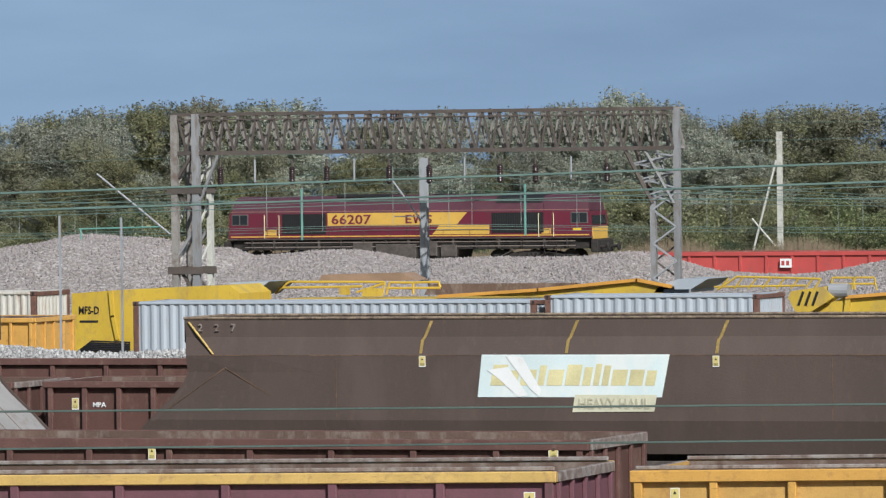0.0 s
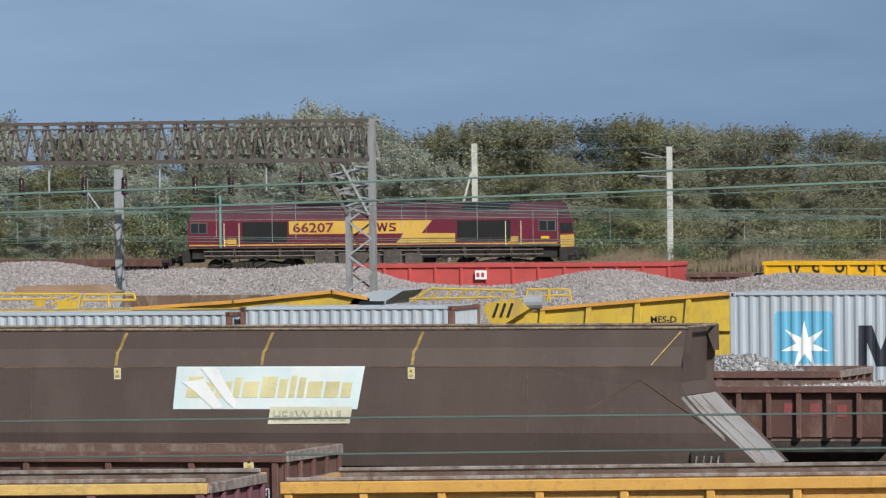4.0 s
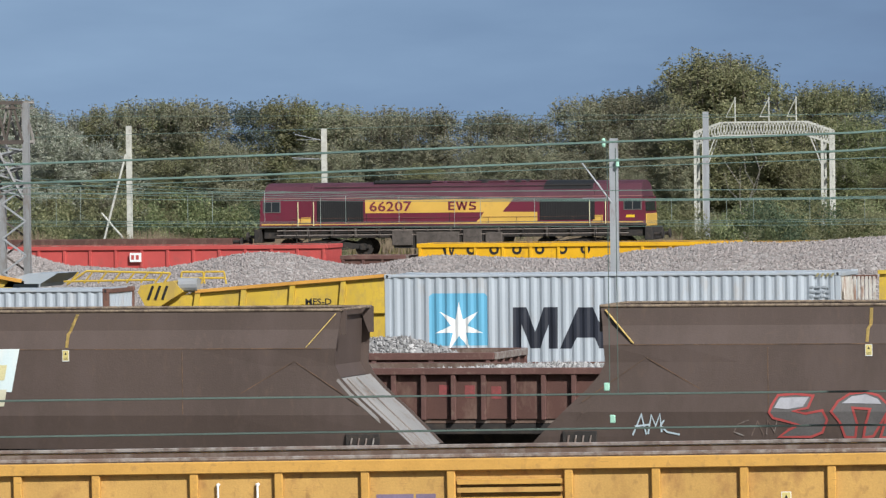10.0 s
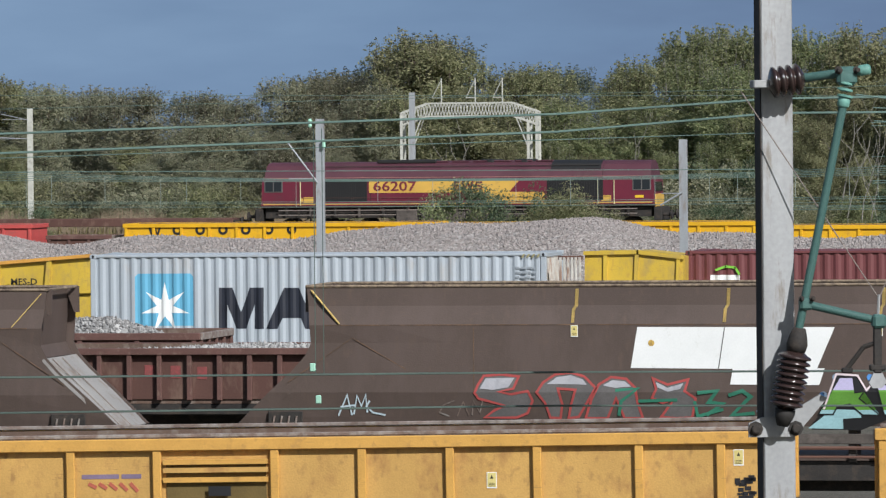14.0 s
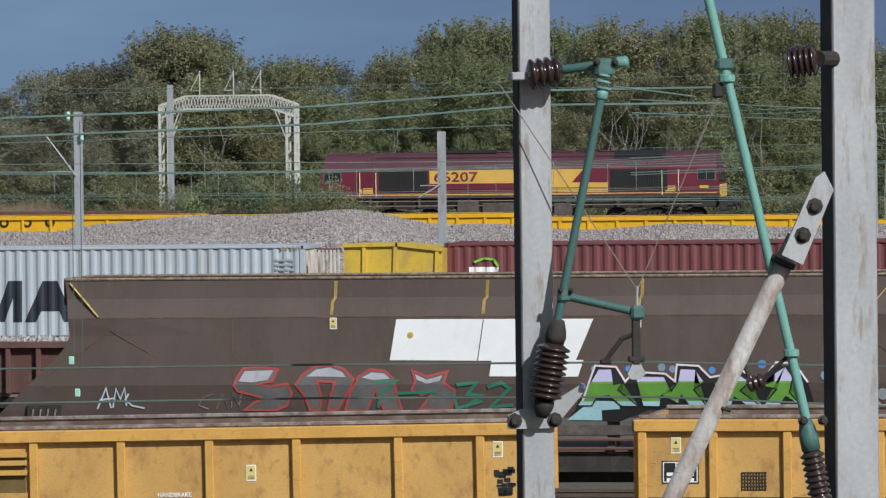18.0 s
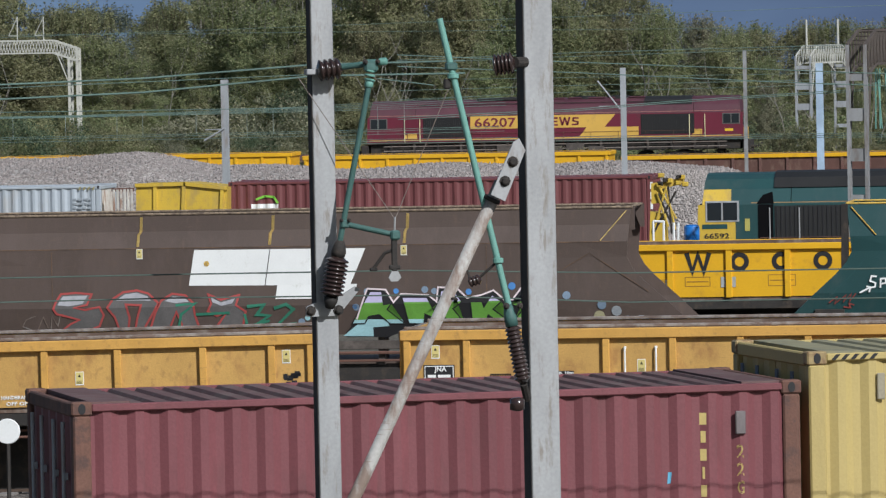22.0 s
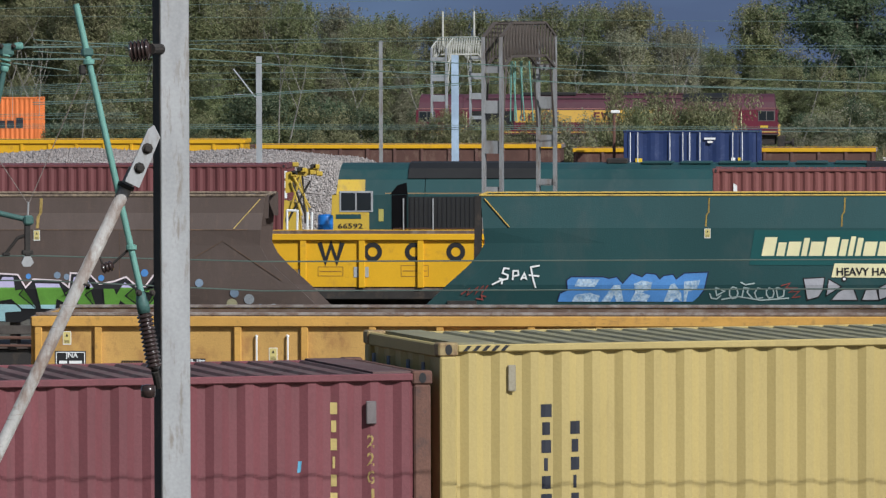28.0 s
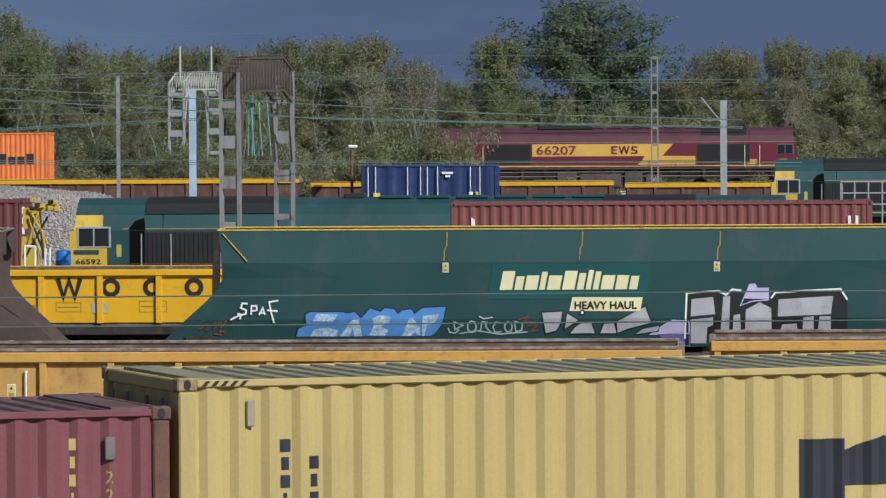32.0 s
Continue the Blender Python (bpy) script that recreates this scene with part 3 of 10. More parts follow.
def box_wagon(name, m, label, length, z0, z1, ribs, m_side, m_rib, m_rim, width=2.7, rim_h=0.13, rib_w=0.1, rib_d=0.07, inner=True, bogies=True, base=2.0, group="", m_in=None, rim_label="", end_ribs=5, floor_fill=None):
    """An open box wagon: side and end walls of sheet, ribs, a top rim and a floor. The origin lies on the rails, mid length."""
    w = thing(name, m, label, "wagon", group)
    L, W = length / 2, width / 2
    th = 0.035
    m_in = m_in or M_INNER
    for s, nm in ((-1, "side_wall"), (1, "side_wall")):
        part(nm, boxbm(-L, L, min(s * W, s * (W - th)), max(s * W, s * (W - th)), z0, z1 - 0.01), m_side, w)
        part("inner_lining", boxbm(-L + th, L - th, min(s * (W - th - 0.004), s * (W - th - 0.02)), max(s * (W - th - 0.004), s * (W - th - 0.02)), z0 + 0.1, z1 - 0.012), m_in, w)
    for s in (-1, 1):
        part("end_wall", boxbm(min(s * L, s * (L - th)), max(s * L, s * (L - th)), -W + th, W - th, z0, z1 - 0.01), m_side, w)
    part("floor_plate", boxbm(-L + th, L - th, -W + th, W - th, z0 - 0.08, z0 + 0.05), m_in, w)
    rib = mesh_of("rib", boxbm(-rib_w / 2, rib_w / 2, -rib_d, 0, z0 - 0.02, z1 - rim_h * 0.5, bev=0.012), m_rib)
    for x in ribs:
        part("rib", rib, None, w, "", pose(x, -W, 0))
        part("rib", rib, None, w, "", pose(x, W, 0, 0, 0, 180))
    for s in (-1, 1):
        part("top_rim", boxbm(-L - 0.04, L + 0.04, min(s * (W + rib_d + 0.02), s * (W - 0.02)), max(s * (W + rib_d + 0.02), s * (W - 0.02)), z1 - rim_h, z1, bev=0.012), m_rim, w, rim_label)
        part("end_rim", boxbm(min(s * (L + 0.07), s * (L - 0.02)), max(s * (L + 0.07), s * (L - 0.02)), -W + 0.025, W - 0.025, z1 - rim_h, z1 - 0.004, bev=0.012), M_RIM_WORN if m_rim is not m_side else m_rim, w)
    # sole bar under the side
    sole = bmesh.new()
    for s in (-1, 1):
        box(sole, -L, L, s * (W - 0.1) - 0.06, s * (W - 0.1) + 0.06, z0 - 0.28, z0 - 0.085, bev=0.015)
    for s in (-1, 1):
        box(sole, s * L - 0.06, s * L + 0.06, -W + 0.2, W - 0.2, 0.85, z0 - 0.085)
    box(sole, -L, L, -0.25, 0.25, 0.7, z0 - 0.085)
    part("underframe", sole, M_DARK, w)
    if end_ribs:
        er = mesh_of("end_rib", boxbm(0, 0.06, -0.05, 0.05, z0, z1 - rim_h, bev=0.01), m_rib)
        for k in range(end_ribs):
            y = -W + 0.1 + (width - 0.2) * k / (end_ribs - 1)
            part("end_rib", er, None, w, "", pose(L, y, 0))
            part("end_rib", er, None, w, "", pose(-L, y, 0, 0, 0, 180))
    if bogies:
        bx = L - 2.0
        add_bogie(w, -bx, base)
        add_bogie(w, bx, base)
        add_buffers(w, -L, L)
    return w


JNA_RIBS = [0.0, 0.071, 0.140, 0.226, 0.300, 0.375, 0.4495, 0.5505, 0.625, 0.700, 0.774, 0.860, 0.929, 1.0]


def jna(m, length, label, cut=0.0):
    """A yellow box wagon; cut: how much shorter its last bay is."""
    L = (length - cut) / 2
    m = m @ pose(-cut / 2, 0, 0)
    ribs = [min(L, -L + f * length) for f in JNA_RIBS]
    ribs[0] += 0.06
    ribs[-1] -= 0.06
    w = box_wagon("box_wagon", m, label, length - cut, 1.96, 2.92, ribs, M_YELLOW, M_YELLOW_RIB, M_YELLOW_RIB, group="yellow box wagons", rim_h=0.15, rib_w=0.11)
    y = -1.352
    # worn inner top plates stand above the painted rim
    crest = bmesh.new()
    for s in (-1, 1):
        box(crest, -L + 0.01, L - 0.01, min(s * 1.27, s * 1.33), max(s * 1.27, s * 1.33), 2.925, 2.975, bev=0.01)
    part("crest", crest, M_RIM_WORN, w, "scraped grey-brown crest of the side")

    def px(f):
        return -L + f * length
    sx = length / 14.5
    add_plate(w, px(0.036), y, 2.60, 0.82)
    add_plate(w, min(px(0.962), L - 0.42), y, 2.60, 0.82)
    add_plate(w, px(0.265), y, 2.36, 0.82)
    add_plate(w, px(0.735), y, 2.36, 0.82)
    board(w, px(0.0225), y, 2.13, 0.5 * sx, 0.28, text="JNA", rows=2)
    # steps' grab handles
    for f in (0.247, 0.2815):
        bm = tube(bmesh.new(), (0, -0.05, -0.26), (0, -0.05, 0.24), 0.014, 8)
        for z in (-0.25, 0.23):
            tube(bm, (0, 0, z), (0, -0.05, z), 0.022, 8)
        part("grab_rail", bm, M_WHITE, w, "white grab rail", pose(px(f), y, 2.40))
    # a mesh flap, a name on the bottom, small bars
    bm = bmesh.new()
    for k in range(9):
        box(bm, k * 0.036, k * 0.036 + 0.012, -0.014, 0, 0, 0.22)
    for k in range(6):
        box(bm, 0, 0.31, -0.012, -0.002, k * 0.042, k * 0.042 + 0.01)
    part("mesh_flap", bm, M_DARK, w, "", pose(px(0.097), y, 2.05))
    for f, z, txt in ((0.164, 2.24, "IWB. 10m"), (0.164, 2.12, "MINIMUM CURVE 70 m")):
        wd = 0.045 * len(txt)
        part("label_board", boxbm(0, wd * 0.95, -0.005, 0, 0, 0.06), M_BLACK, w, "", pose(px(f), y, z))
        letters("lettering", txt, 0.055, M_WHITE, w, px(f) + 0.02, y - 0.009, z + 0.012, width=wd * 0.88)
    # faded makers' mark: a blue bar over red slanting bars
    part("faded_logo", strip(strip(bmesh.new(), [(0, 0.16), (0.44, 0.16)], 0.055, 0.0, 0.003), [(0.5, 0.16), (0.72, 0.16)], 0.055, 0.0, 0.003), mat("faded blue", (0.2, 0.15, 0.22), 0.6, bump=0), w, "faded blue and red logo", pose(px(0.385), y, 2.30))
    bm = bmesh.new()
    for k in range(5):
        strip(bm, [(0.08 + 0.13 * k, 0.07), (0.16 + 0.13 * k, 0.03 - 0.012 * k)], 0.045, 0.0)
    part("faded_logo", bm, mat("faded red", (0.42, 0.11, 0.07), 0.6, bump=0), w, "", pose(px(0.385), y, 2.30))
    # louvred middle bay
    for k, z in enumerate((2.6, 2.5, 2.38, 2.1, 2.0)):
        part("louvre", prism(bmesh.new(), [(px(0.455), z), (px(0.545), z), (px(0.545), z + 0.06), (px(0.455), z + 0.06)], -0.075, 0), M_YELLOW if k % 2 else M_YELLOW_RIB, w, "", pose(0, y, 0))
    # a dark brown plate fills the gaps between the louvres
    part("louvre_gap", boxbm(px(0.457), px(0.543), -0.012, 0, 1.99, 2.64), mat("dark brown gap", (0.13, 0.09, 0.03), 0.8), w, "", pose(0, y, 0))
    part("label_board", boxbm(0, 0.28, -0.085, -0.08, 0, 0.12), M_BLACK, w, "", pose(px(0.494), y, 2.21))
    letters("lettering", "HANDBRAKE", 0.075, M_WHITE, w, px(0.655), y - 0.006, 2.08, width=0.42)
    letters("lettering", "OFF ON", 0.075, M_WHITE, w, px(0.66), y - 0.006, 1.99, width=0.34)
    # scrubbed-out dark patch
    bm = bmesh.new()
    rnd = random.Random(3)
    for k in range(26):
        x = 0.02 + 0.2 * rnd.random()
        z = 0.3 * rnd.random()
        box(bm, x, x + 0.05 + 0.05 * rnd.random(), -0.005, 0, z, z + 0.02 + 0.05 * rnd.random())
    part("scrawl_patch", bm, M_BLACK, w, "", pose(min(px(0.955), L - 0.5), y, 2.02))
    # sole bar, brackets and brake pipes under the body
    part("sole_bar", boxbm(-L + 0.15, L - 0.15, -1.12, 1.12, 1.62, 1.94, bev=0.01), M_DARK, w)
    part("sole_flange", boxbm(-L + 0.1, L - 0.1, -1.2, 1.2, 1.60, 1.63), M_FRAME_RUST, w)
    for k in range(24):
        x = -L + 0.3 + k * (2 * L - 0.6) / 23
        part("bracket", boxbm(x - 0.03, x + 0.03, -1.3, -1.12, 1.63, 1.94), M_DARK if k % 3 else M_FRAME_RUST, w)
    bar(w, "brake_pipe", (-L + 0.4, -1.22, 1.52), (L - 0.4, -1.22, 1.52), 0.02, M_FRAME_RUST)
    for x in (-3.2, 1.1, 3.9):
        part("brake_box", boxbm(x, x + 0.5, -1.28, -0.9, 1.25, 1.58, bev=0.03), M_DARK, w)
    return w


BACK = 0.5      # the hoppers' far side stands nearer the middle than the near one


def hopper(m, m_body, label, length_top=13.75, group="coal hoppers", m_slope=None, shift=0.0):
    """A long bogie hopper: leaning crest, upright side, inward lower side, ends that flare out towards the rails."""
    w = thing("hopper_wagon", m, label, "wagon", group)
    L = length_top / 2
    # z, half width, how far the side reaches past the top corner at each end
    prof = [(4.10, 1.28, 0.0), (3.80, 1.30 if m_body is not M_GREEN else 1.34, -0.03), (3.50, 1.40, -0.06), (3.22, 1.40, -0.08), (3.02, 1.40, 0.02), (2.80, 1.40, 0.22), (2.44, 1.40, 0.62), (2.05, 1.30, 1.03), (1.90, 1.26, 1.18)]
    for s in (-1, 1):
        bm = bmesh.new()
        cols = []
        for z, hw, e in prof:
            n = 12
            row = []
            for k in range(n + 1):
                f = k / n
                x = (-L - e) + (2 * L + 2 * e) * f
                edge = min(f, 1 - f) * 2 * L
                pinch = 0.035 * max(0, 1 - edge / 2.2) if 2.2 < z < 3.4 else 0
                row.append(bm.verts.new((x, -(hw - pinch) if s < 0 else hw * BACK, z)))
            cols.append(row)
        for a, b in zip(cols, cols[1:]):
            for k in range(len(a) - 1):
                bm.faces.new([a[k], a[k + 1], b[k + 1], b[k]])
        body = part("side_sheet", bm, m_body, w)
        sol = body.modifiers.new("thickness", "SOLIDIFY")
        sol.thickness, sol.offset = 0.03, -1.0 if s < 0 else 1.0
    # ends: an upright head plate and a long slope sheet under it
    for s in (-1, 1):
        bm = bmesh.new()
        up = [p for p in prof if p[0] >= 3.02]
        ins = 0.12 if m_slope else 0.35
        a = [bm.verts.new((s * (L + e - ins), -hw + 0.03, z)) for z, hw, e in up]
        b = [bm.verts.new((s * (L + e - ins), hw * BACK - 0.03, z)) for z, hw, e in up]
        for k in range(len(up) - 1):
            bm.faces.new([a[k], a[k + 1], b[k + 1], b[k]])
        q = part("head_plate", bm, m_body, w)
        q.modifiers.new("thickness", "SOLIDIFY").thickness = 0.04
        bm = bmesh.new()
        lo = [p for p in prof if p[0] <= 3.02]
        ins = 0.05 if m_slope else 0.3
        a = [bm.verts.new((s * (L + e - ins), -hw + 0.03, z)) for z, hw, e in lo]
        b = [bm.verts.new((s * (L + e - ins), hw * BACK - 0.03, z)) for z, hw, e in lo]
        for k in range(len(lo) - 1):
            bm.faces.new([a[k], a[k + 1], b[k + 1], b[k]])
        q = part("slope_sheet", bm, m_slope if m_slope and s > 0 else m_body, w, "dusty grey slope sheet of the end" if m_slope and s > 0 else "")
        q.modifiers.new("thickness", "SOLIDIFY").thickness = 0.05
        for yy in ((-0.95, -0.35) if m_slope and s > 0 else ()):
            bar(w, "slope_stiffener", (s * (L + 0.0), yy, 3.0), (s * (L + 1.6), yy, 1.46), 0.012, M_RIM_WORN)
        # corner folds
        for f in (-1, 1):
            x = s * L
            yy = -1.12 if f < 0 else 1.12 * BACK
            part("corner_fold", prism(bmesh.new(), [(x - s * 0.16, 4.08), (x + s * 0.05, 4.12), (x + s * 0.05, 3.7), (x - s * 0.02, 3.7)], yy - 0.04, yy + 0.04), m_body, w)
    rim = bmesh.new()
    for s in (-1, 1):
        tube(rim, (-L, -1.28 if s < 0 else 1.28 * BACK, 4.11), (L, -1.28 if s < 0 else 1.28 * BACK, 4.11), 0.024 if m_body is not M_GREEN else 0.018, 8)
        tube(rim, (s * L, -1.28, 4.11), (s * L, 1.28 * BACK, 4.11), 0.024, 8)
    part("top_rim", rim, M_YLINE if m_body is M_GREEN else mat("chipped rim", (0.26, 0.2, 0.14), 0.8, dirt=(0.09, 0.065, 0.055), amount=0.5, scale=5.0, var=0.3), w)
    part("hopper_floor", boxbm(-L + 1.2, L - 1.2, -1.1, 1.1 * BACK, 1.36, 1.44), m_body, w)
    sole = boxbm(-L - 1.6, L + 1.6, -0.5, 0.5, 0.85, 1.34)
    for s in (-1, 1):
        box(sole, -L - 1.7, L + 1.7, s * 1.05 - 0.07, s * 1.05 + 0.07, 1.05, 1.34)
    part("underframe", sole, M_DARK, w)
    part("side_sill", boxbm(-L - 1.2, L + 1.2, -1.2, -1.12, 1.62, 1.78, bev=0.01), M_SOLE, w)
    for k in range(12):
        x = -L - 0.9 + k * (2 * L + 1.8) / 11
        part("hopper_stay", boxbm(x - 0.06, x + 0.06, -1.16, -0.6, 1.34, 1.92), M_SOLE if k % 3 else M_DARK, w)
    for z, r in ((1.56, 0.03), (1.42, 0.022)):
        bar(w, "air_pipe", (-L - 1.0, -1.22, z), (L + 1.0, -1.22, z), r, M_FRAME_RUST)
    for x in (-L - 0.6, -2.0, 2.4, L + 0.2):
        part("valve_box", boxbm(x, x + 0.5, -1.24, -0.9, 1.36, 1.72, bev=0.03), M_DARK, w)
    add_bogie(w, -L + 0.4)
    add_bogie(w, L - 0.4)
    add_buffers(w, -L - 1.7, L + 1.7)

    def face_y(z):
        for (a, ha, _), (b, hb, _) in zip(prof, prof[1:]):
            if b <= z <= a:
                return -(hb + (ha - hb) * (z - b) / (a - b))
        return -1.4
    seams = bmesh.new()
    if m_body is not M_GREEN:
        strip(seams, [(-L + 0.3, 3.5), (L - 0.3, 3.5)], 0.016, -1.402, 0.003)
        for x in (-L + 2.7, L - 2.6):
            strip(seams, [(x, 3.45), (x, 2.46)], 0.016, -1.402, 0.003)
        for s in (-1, 1):
            strip(seams, [(s * (L - 0.75), 3.3), (s * (L - 1.7), 2.75)], 0.014, -1.391, 0.002)
            strip(seams, [(s * (L - 0.75), 3.3), (s * (L + 0.3), 2.6)], 0.014, -1.382, 0.002)
        part("weld_seam", seams, M_SEAM, w)
    else:
        seams.free()
    for k, f in enumerate((-0.194, -0.012, 0.173)):
        x = f * length_top + shift
        bm = bmesh.new()
        q = 0.026 if m_body is not M_GREEN else 0.013
        lean = 0.13 if m_slope else 0.03
        line = [(x + lean, 4.06), (x + 0.02, 3.80), (x - 0.02, 3.74), (x - 0.03, 3.53)]
        rows = [[bm.verts.new((px + s, face_y(pz) - 0.008, pz)) for s in (-q, q)] for px, pz in line]
        for r0, r1 in zip(rows, rows[1:]):
            bm.faces.new([r0[0], r1[0], r1[1], r0[1]])
        bmesh.ops.solidify(bm, geom=bm.faces[:], thickness=0.004)
        part("paint_mark", bm, M_YLINE if m_body is M_GREEN else M_YWORN, w, "yellow paint mark" if m_body is M_GREEN else "worn yellow paint mark")
    for s in (-1, 1):
        bm = bmesh.new()
        a, b = Vector((s * (L - 0.08), face_y(4.05) - 0.012, 4.05)), Vector((s * (L - 0.55), face_y(3.52) - 0.012, 3.52))
        bmesh.ops.create_cube(bm, size=1.0, matrix=Matrix.Translation((a + b) / 2) @ (b - a).to_track_quat("Z", "X").to_matrix().to_4x4() @ Matrix.Diagonal((0.012, 0.042, (b - a).length, 1)))
        part("paint_mark", bm, M_YLINE if m_body is M_GREEN else M_YWORN, w, "yellow paint mark")
    add_plate(w, -0.194 * length_top + shift, -1.41, 3.40, 0.75)
    add_plate(w, 0.170 * length_top + shift, -1.41, 3.40, 0.75)
    # brake gear boxes low on the side
    for s in (-1, 1):
        bm = boxbm(-0.28, 0.28, -0.03, 0, -0.12, 0.12, bev=0.01)
        part("release_box", bm, M_DARK, w, "", pose(s * (L + 0.35), -1.33, 2.02))
        for k in range(4):
            part("release_cock", tube(bmesh.new(), (-0.19 + 0.12 * k, -0.05, -0.06), (-0.17 + 0.12 * k, -0.05, 0.05), 0.016, 6), M_RIM_WORN, w, "", pose(s * (L + 0.35), -1.33, 2.02))
    return w


def corrugated(length, height, pitch=0.278, depth=0.036, both=False):
    """A corrugated sheet from x 0 to length, facing -y, z 0 to height: flats and slopes of the usual trapezoid."""
    bm = bmesh.new()
    n = max(1, round(length / pitch))
    p = length / n
    xs = []
    for k in range(n):
        xs += [(k * p, depth), (k * p + p * 0.25, depth), (k * p + p * 0.5, 0.0), (k * p + p * 0.75, 0.0)]
    xs.append((length, depth))
    a = [bm.verts.new((x, y, 0)) for x, y in xs]
    b = [bm.verts.new((x, y, height)) for x, y in xs]
    for k in range(len(xs) - 1):
        bm.faces.new([a[k], a[k + 1], b[k + 1], b[k]])
    return bm


def container(m, label, length, height, m_side, m_frame, width=2.44, pitch=0.278, roof_mat=None, doors=-1, group="", roof_ribs=True, grip_mat=None, m_end=None, m_cast=None):
    """A freight container, origin under the middle of its front lower edge: sheets, rails, posts and castings."""
    c = thing("shipping_container", m, label, "container", group)
    L = length / 2
    roof_mat = roof_mat or m_side
    sh = mesh_of("side_panel", corrugated(length - 0.24, height - 0.22, pitch), m_side)
    part("side_panel", sh, None, c, "", pose(-L + 0.12, 0.02, 0.15))
    part("side_panel", sh, None, c, "", pose(L - 0.12, width - 0.02, 0.15, 0, 0, 180))
    eh = mesh_of("end_panel", corrugated(width - 0.24, height - 0.26, 0.25), m_end or m_side)
    ends = [pose(-L + 0.02, width - 0.12, 0.15, 0, 0, -90), pose(L - 0.02, 0.12, 0.15, 0, 0, 90)]
    part("end_panel", eh, None, c, "", ends[0 if doors > 0 else 1])
    # doors with lock rods
    d = ends[1 if doors > 0 else 0]
    dm = mesh_of("door_panel", corrugated(width / 2 - 0.13, height - 0.3, 0.42, 0.03), m_side)
    for k in (0, 1):
        dp = part("door_panel", dm, None, c, "", d @ pose(k * (width / 2 - 0.115), 0.0, 0.02))
        bm = bmesh.new()
        for x in (0.25, 0.75):
            tube(bm, (x, -0.03, 0.02), (x, -0.03, height - 0.36), 0.018, 8)
            for z in (0.3, 1.1, 1.9):
                box(bm, x - 0.05, x + 0.05, -0.04, 0, z, z + 0.06)
        part("lock_rod", bm, grip_mat or M_STEEL_FAR, dp)
    for y in (0, width):
        q = 1 if y else -1
        part("top_rail", boxbm(-L + 0.16, L - 0.16, min(y, y - q * 0.06), max(y, y - q * 0.06), height - 0.085, height - 0.02, bev=0.01), m_side, c)
        part("bottom_rail", boxbm(-L + 0.16, L - 0.16, min(y, y - q * 0.08), max(y, y - q * 0.08), 0.0, 0.16, bev=0.012), m_side, c)
    for x in (-L, L):
        q = 1 if x > 0 else -1
        part("end_rail", boxbm(min(x, x - q * 0.07), max(x, x - q * 0.07), 0.16, width - 0.16, height - 0.13, height - 0.015, bev=0.012), m_frame, c)
        part("end_sill", boxbm(min(x, x - q * 0.07), max(x, x - q * 0.07), 0.16, width - 0.16, 0, 0.15, bev=0.012), m_frame, c)
    post = mesh_of("corner_post", boxbm(-0.075, 0.075, 0, 0.15, 0.12, height - 0.12, bev=0.015), m_frame)
    cast = mesh_of("corner_casting", boxbm(-0.089, 0.089, 0, 0.162, 0, 0.118, bev=0.014), m_cast or m_frame)
    hole = mesh_of("casting_hole", prism(bmesh.new(), [(0.032 * math.cos(k * math.tau / 14), 0.045 * math.sin(k * math.tau / 14)) for k in range(14)], -0.003, 0.0), M_BLACK)
    for x in (-L + 0.075, L - 0.075):
        for y in (0, width):
            r = 0 if y == 0 else 180
            part("corner_post", post, None, c, "", pose(x, y + (0.004 if not r else -0.004), 0, 0, 0, r))
            for z in (0, height - 0.118):
                q = part("corner_casting", cast, None, c, "", pose(x, y, z, 0, 0, r))
                part("casting_hole", hole, None, q, "", pose(0, -0.001, 0.059))
    # roof sheet with cross ribs
    bm = bmesh.new()
    n = max(2, round((length - 0.3) / 0.24))
    p = (length - 0.3) / n
    prev = None
    for k in range(n + 1):
        for f, zz in ((0, 0.0), (0.30, 0.0), (0.40, 0.028), (0.9, 0.028)):
            if k == n and f > 0:
                break
            x = -L + 0.15 + (k + f) * p
            v = (bm.verts.new((x, 0.06, height - 0.05 + zz * roof_ribs)), bm.verts.new((x, width - 0.06, height - 0.05 + zz * roof_ribs)))
            if prev:
                bm.faces.new([prev[0], v[0], v[1], prev[1]])
            prev = v
    part("roof_sheet", bm, roof_mat, c)
    for x in (-L + 0.16, L - 0.5):
        part("roof_end_plate", boxbm(x, x + 0.34, 0.07, width - 0.07, height - 0.04, height - 0.004), roof_mat, c)
    part("floor_plate", boxbm(-L + 0.08, L - 0.08, 0.08, width - 0.08, 0.02, 0.15), M_DARK, c)
    return c


def flat_wagon(m, length, deck, label="low brown container flat wagon"):
    w = thing("flat_wagon", m, label, "wagon", "container flats")
    L = length / 2
    bm = bmesh.new()
    for s in (-1, 1):
        box(bm, -L, L, s * 1.1 - 0.08, s * 1.1 + 0.08, deck - 0.4, deck - 0.005, bev=0.02)
    for k in range(7):
        x = -L + 0.1 + (2 * L - 0.2) * k / 6
        box(bm, x - 0.08, x + 0.08, -1.02, 1.02, deck - 0.3, deck - 0.03)
    part("deck_frame", bm, M_BOXBROWN, w)
    add_bogie(w, -L + 1.6, 1.8)
    add_bogie(w, L - 1.6, 1.8)
    add_buffers(w, -L, L, max(0.8, deck - 0.2))
    return w


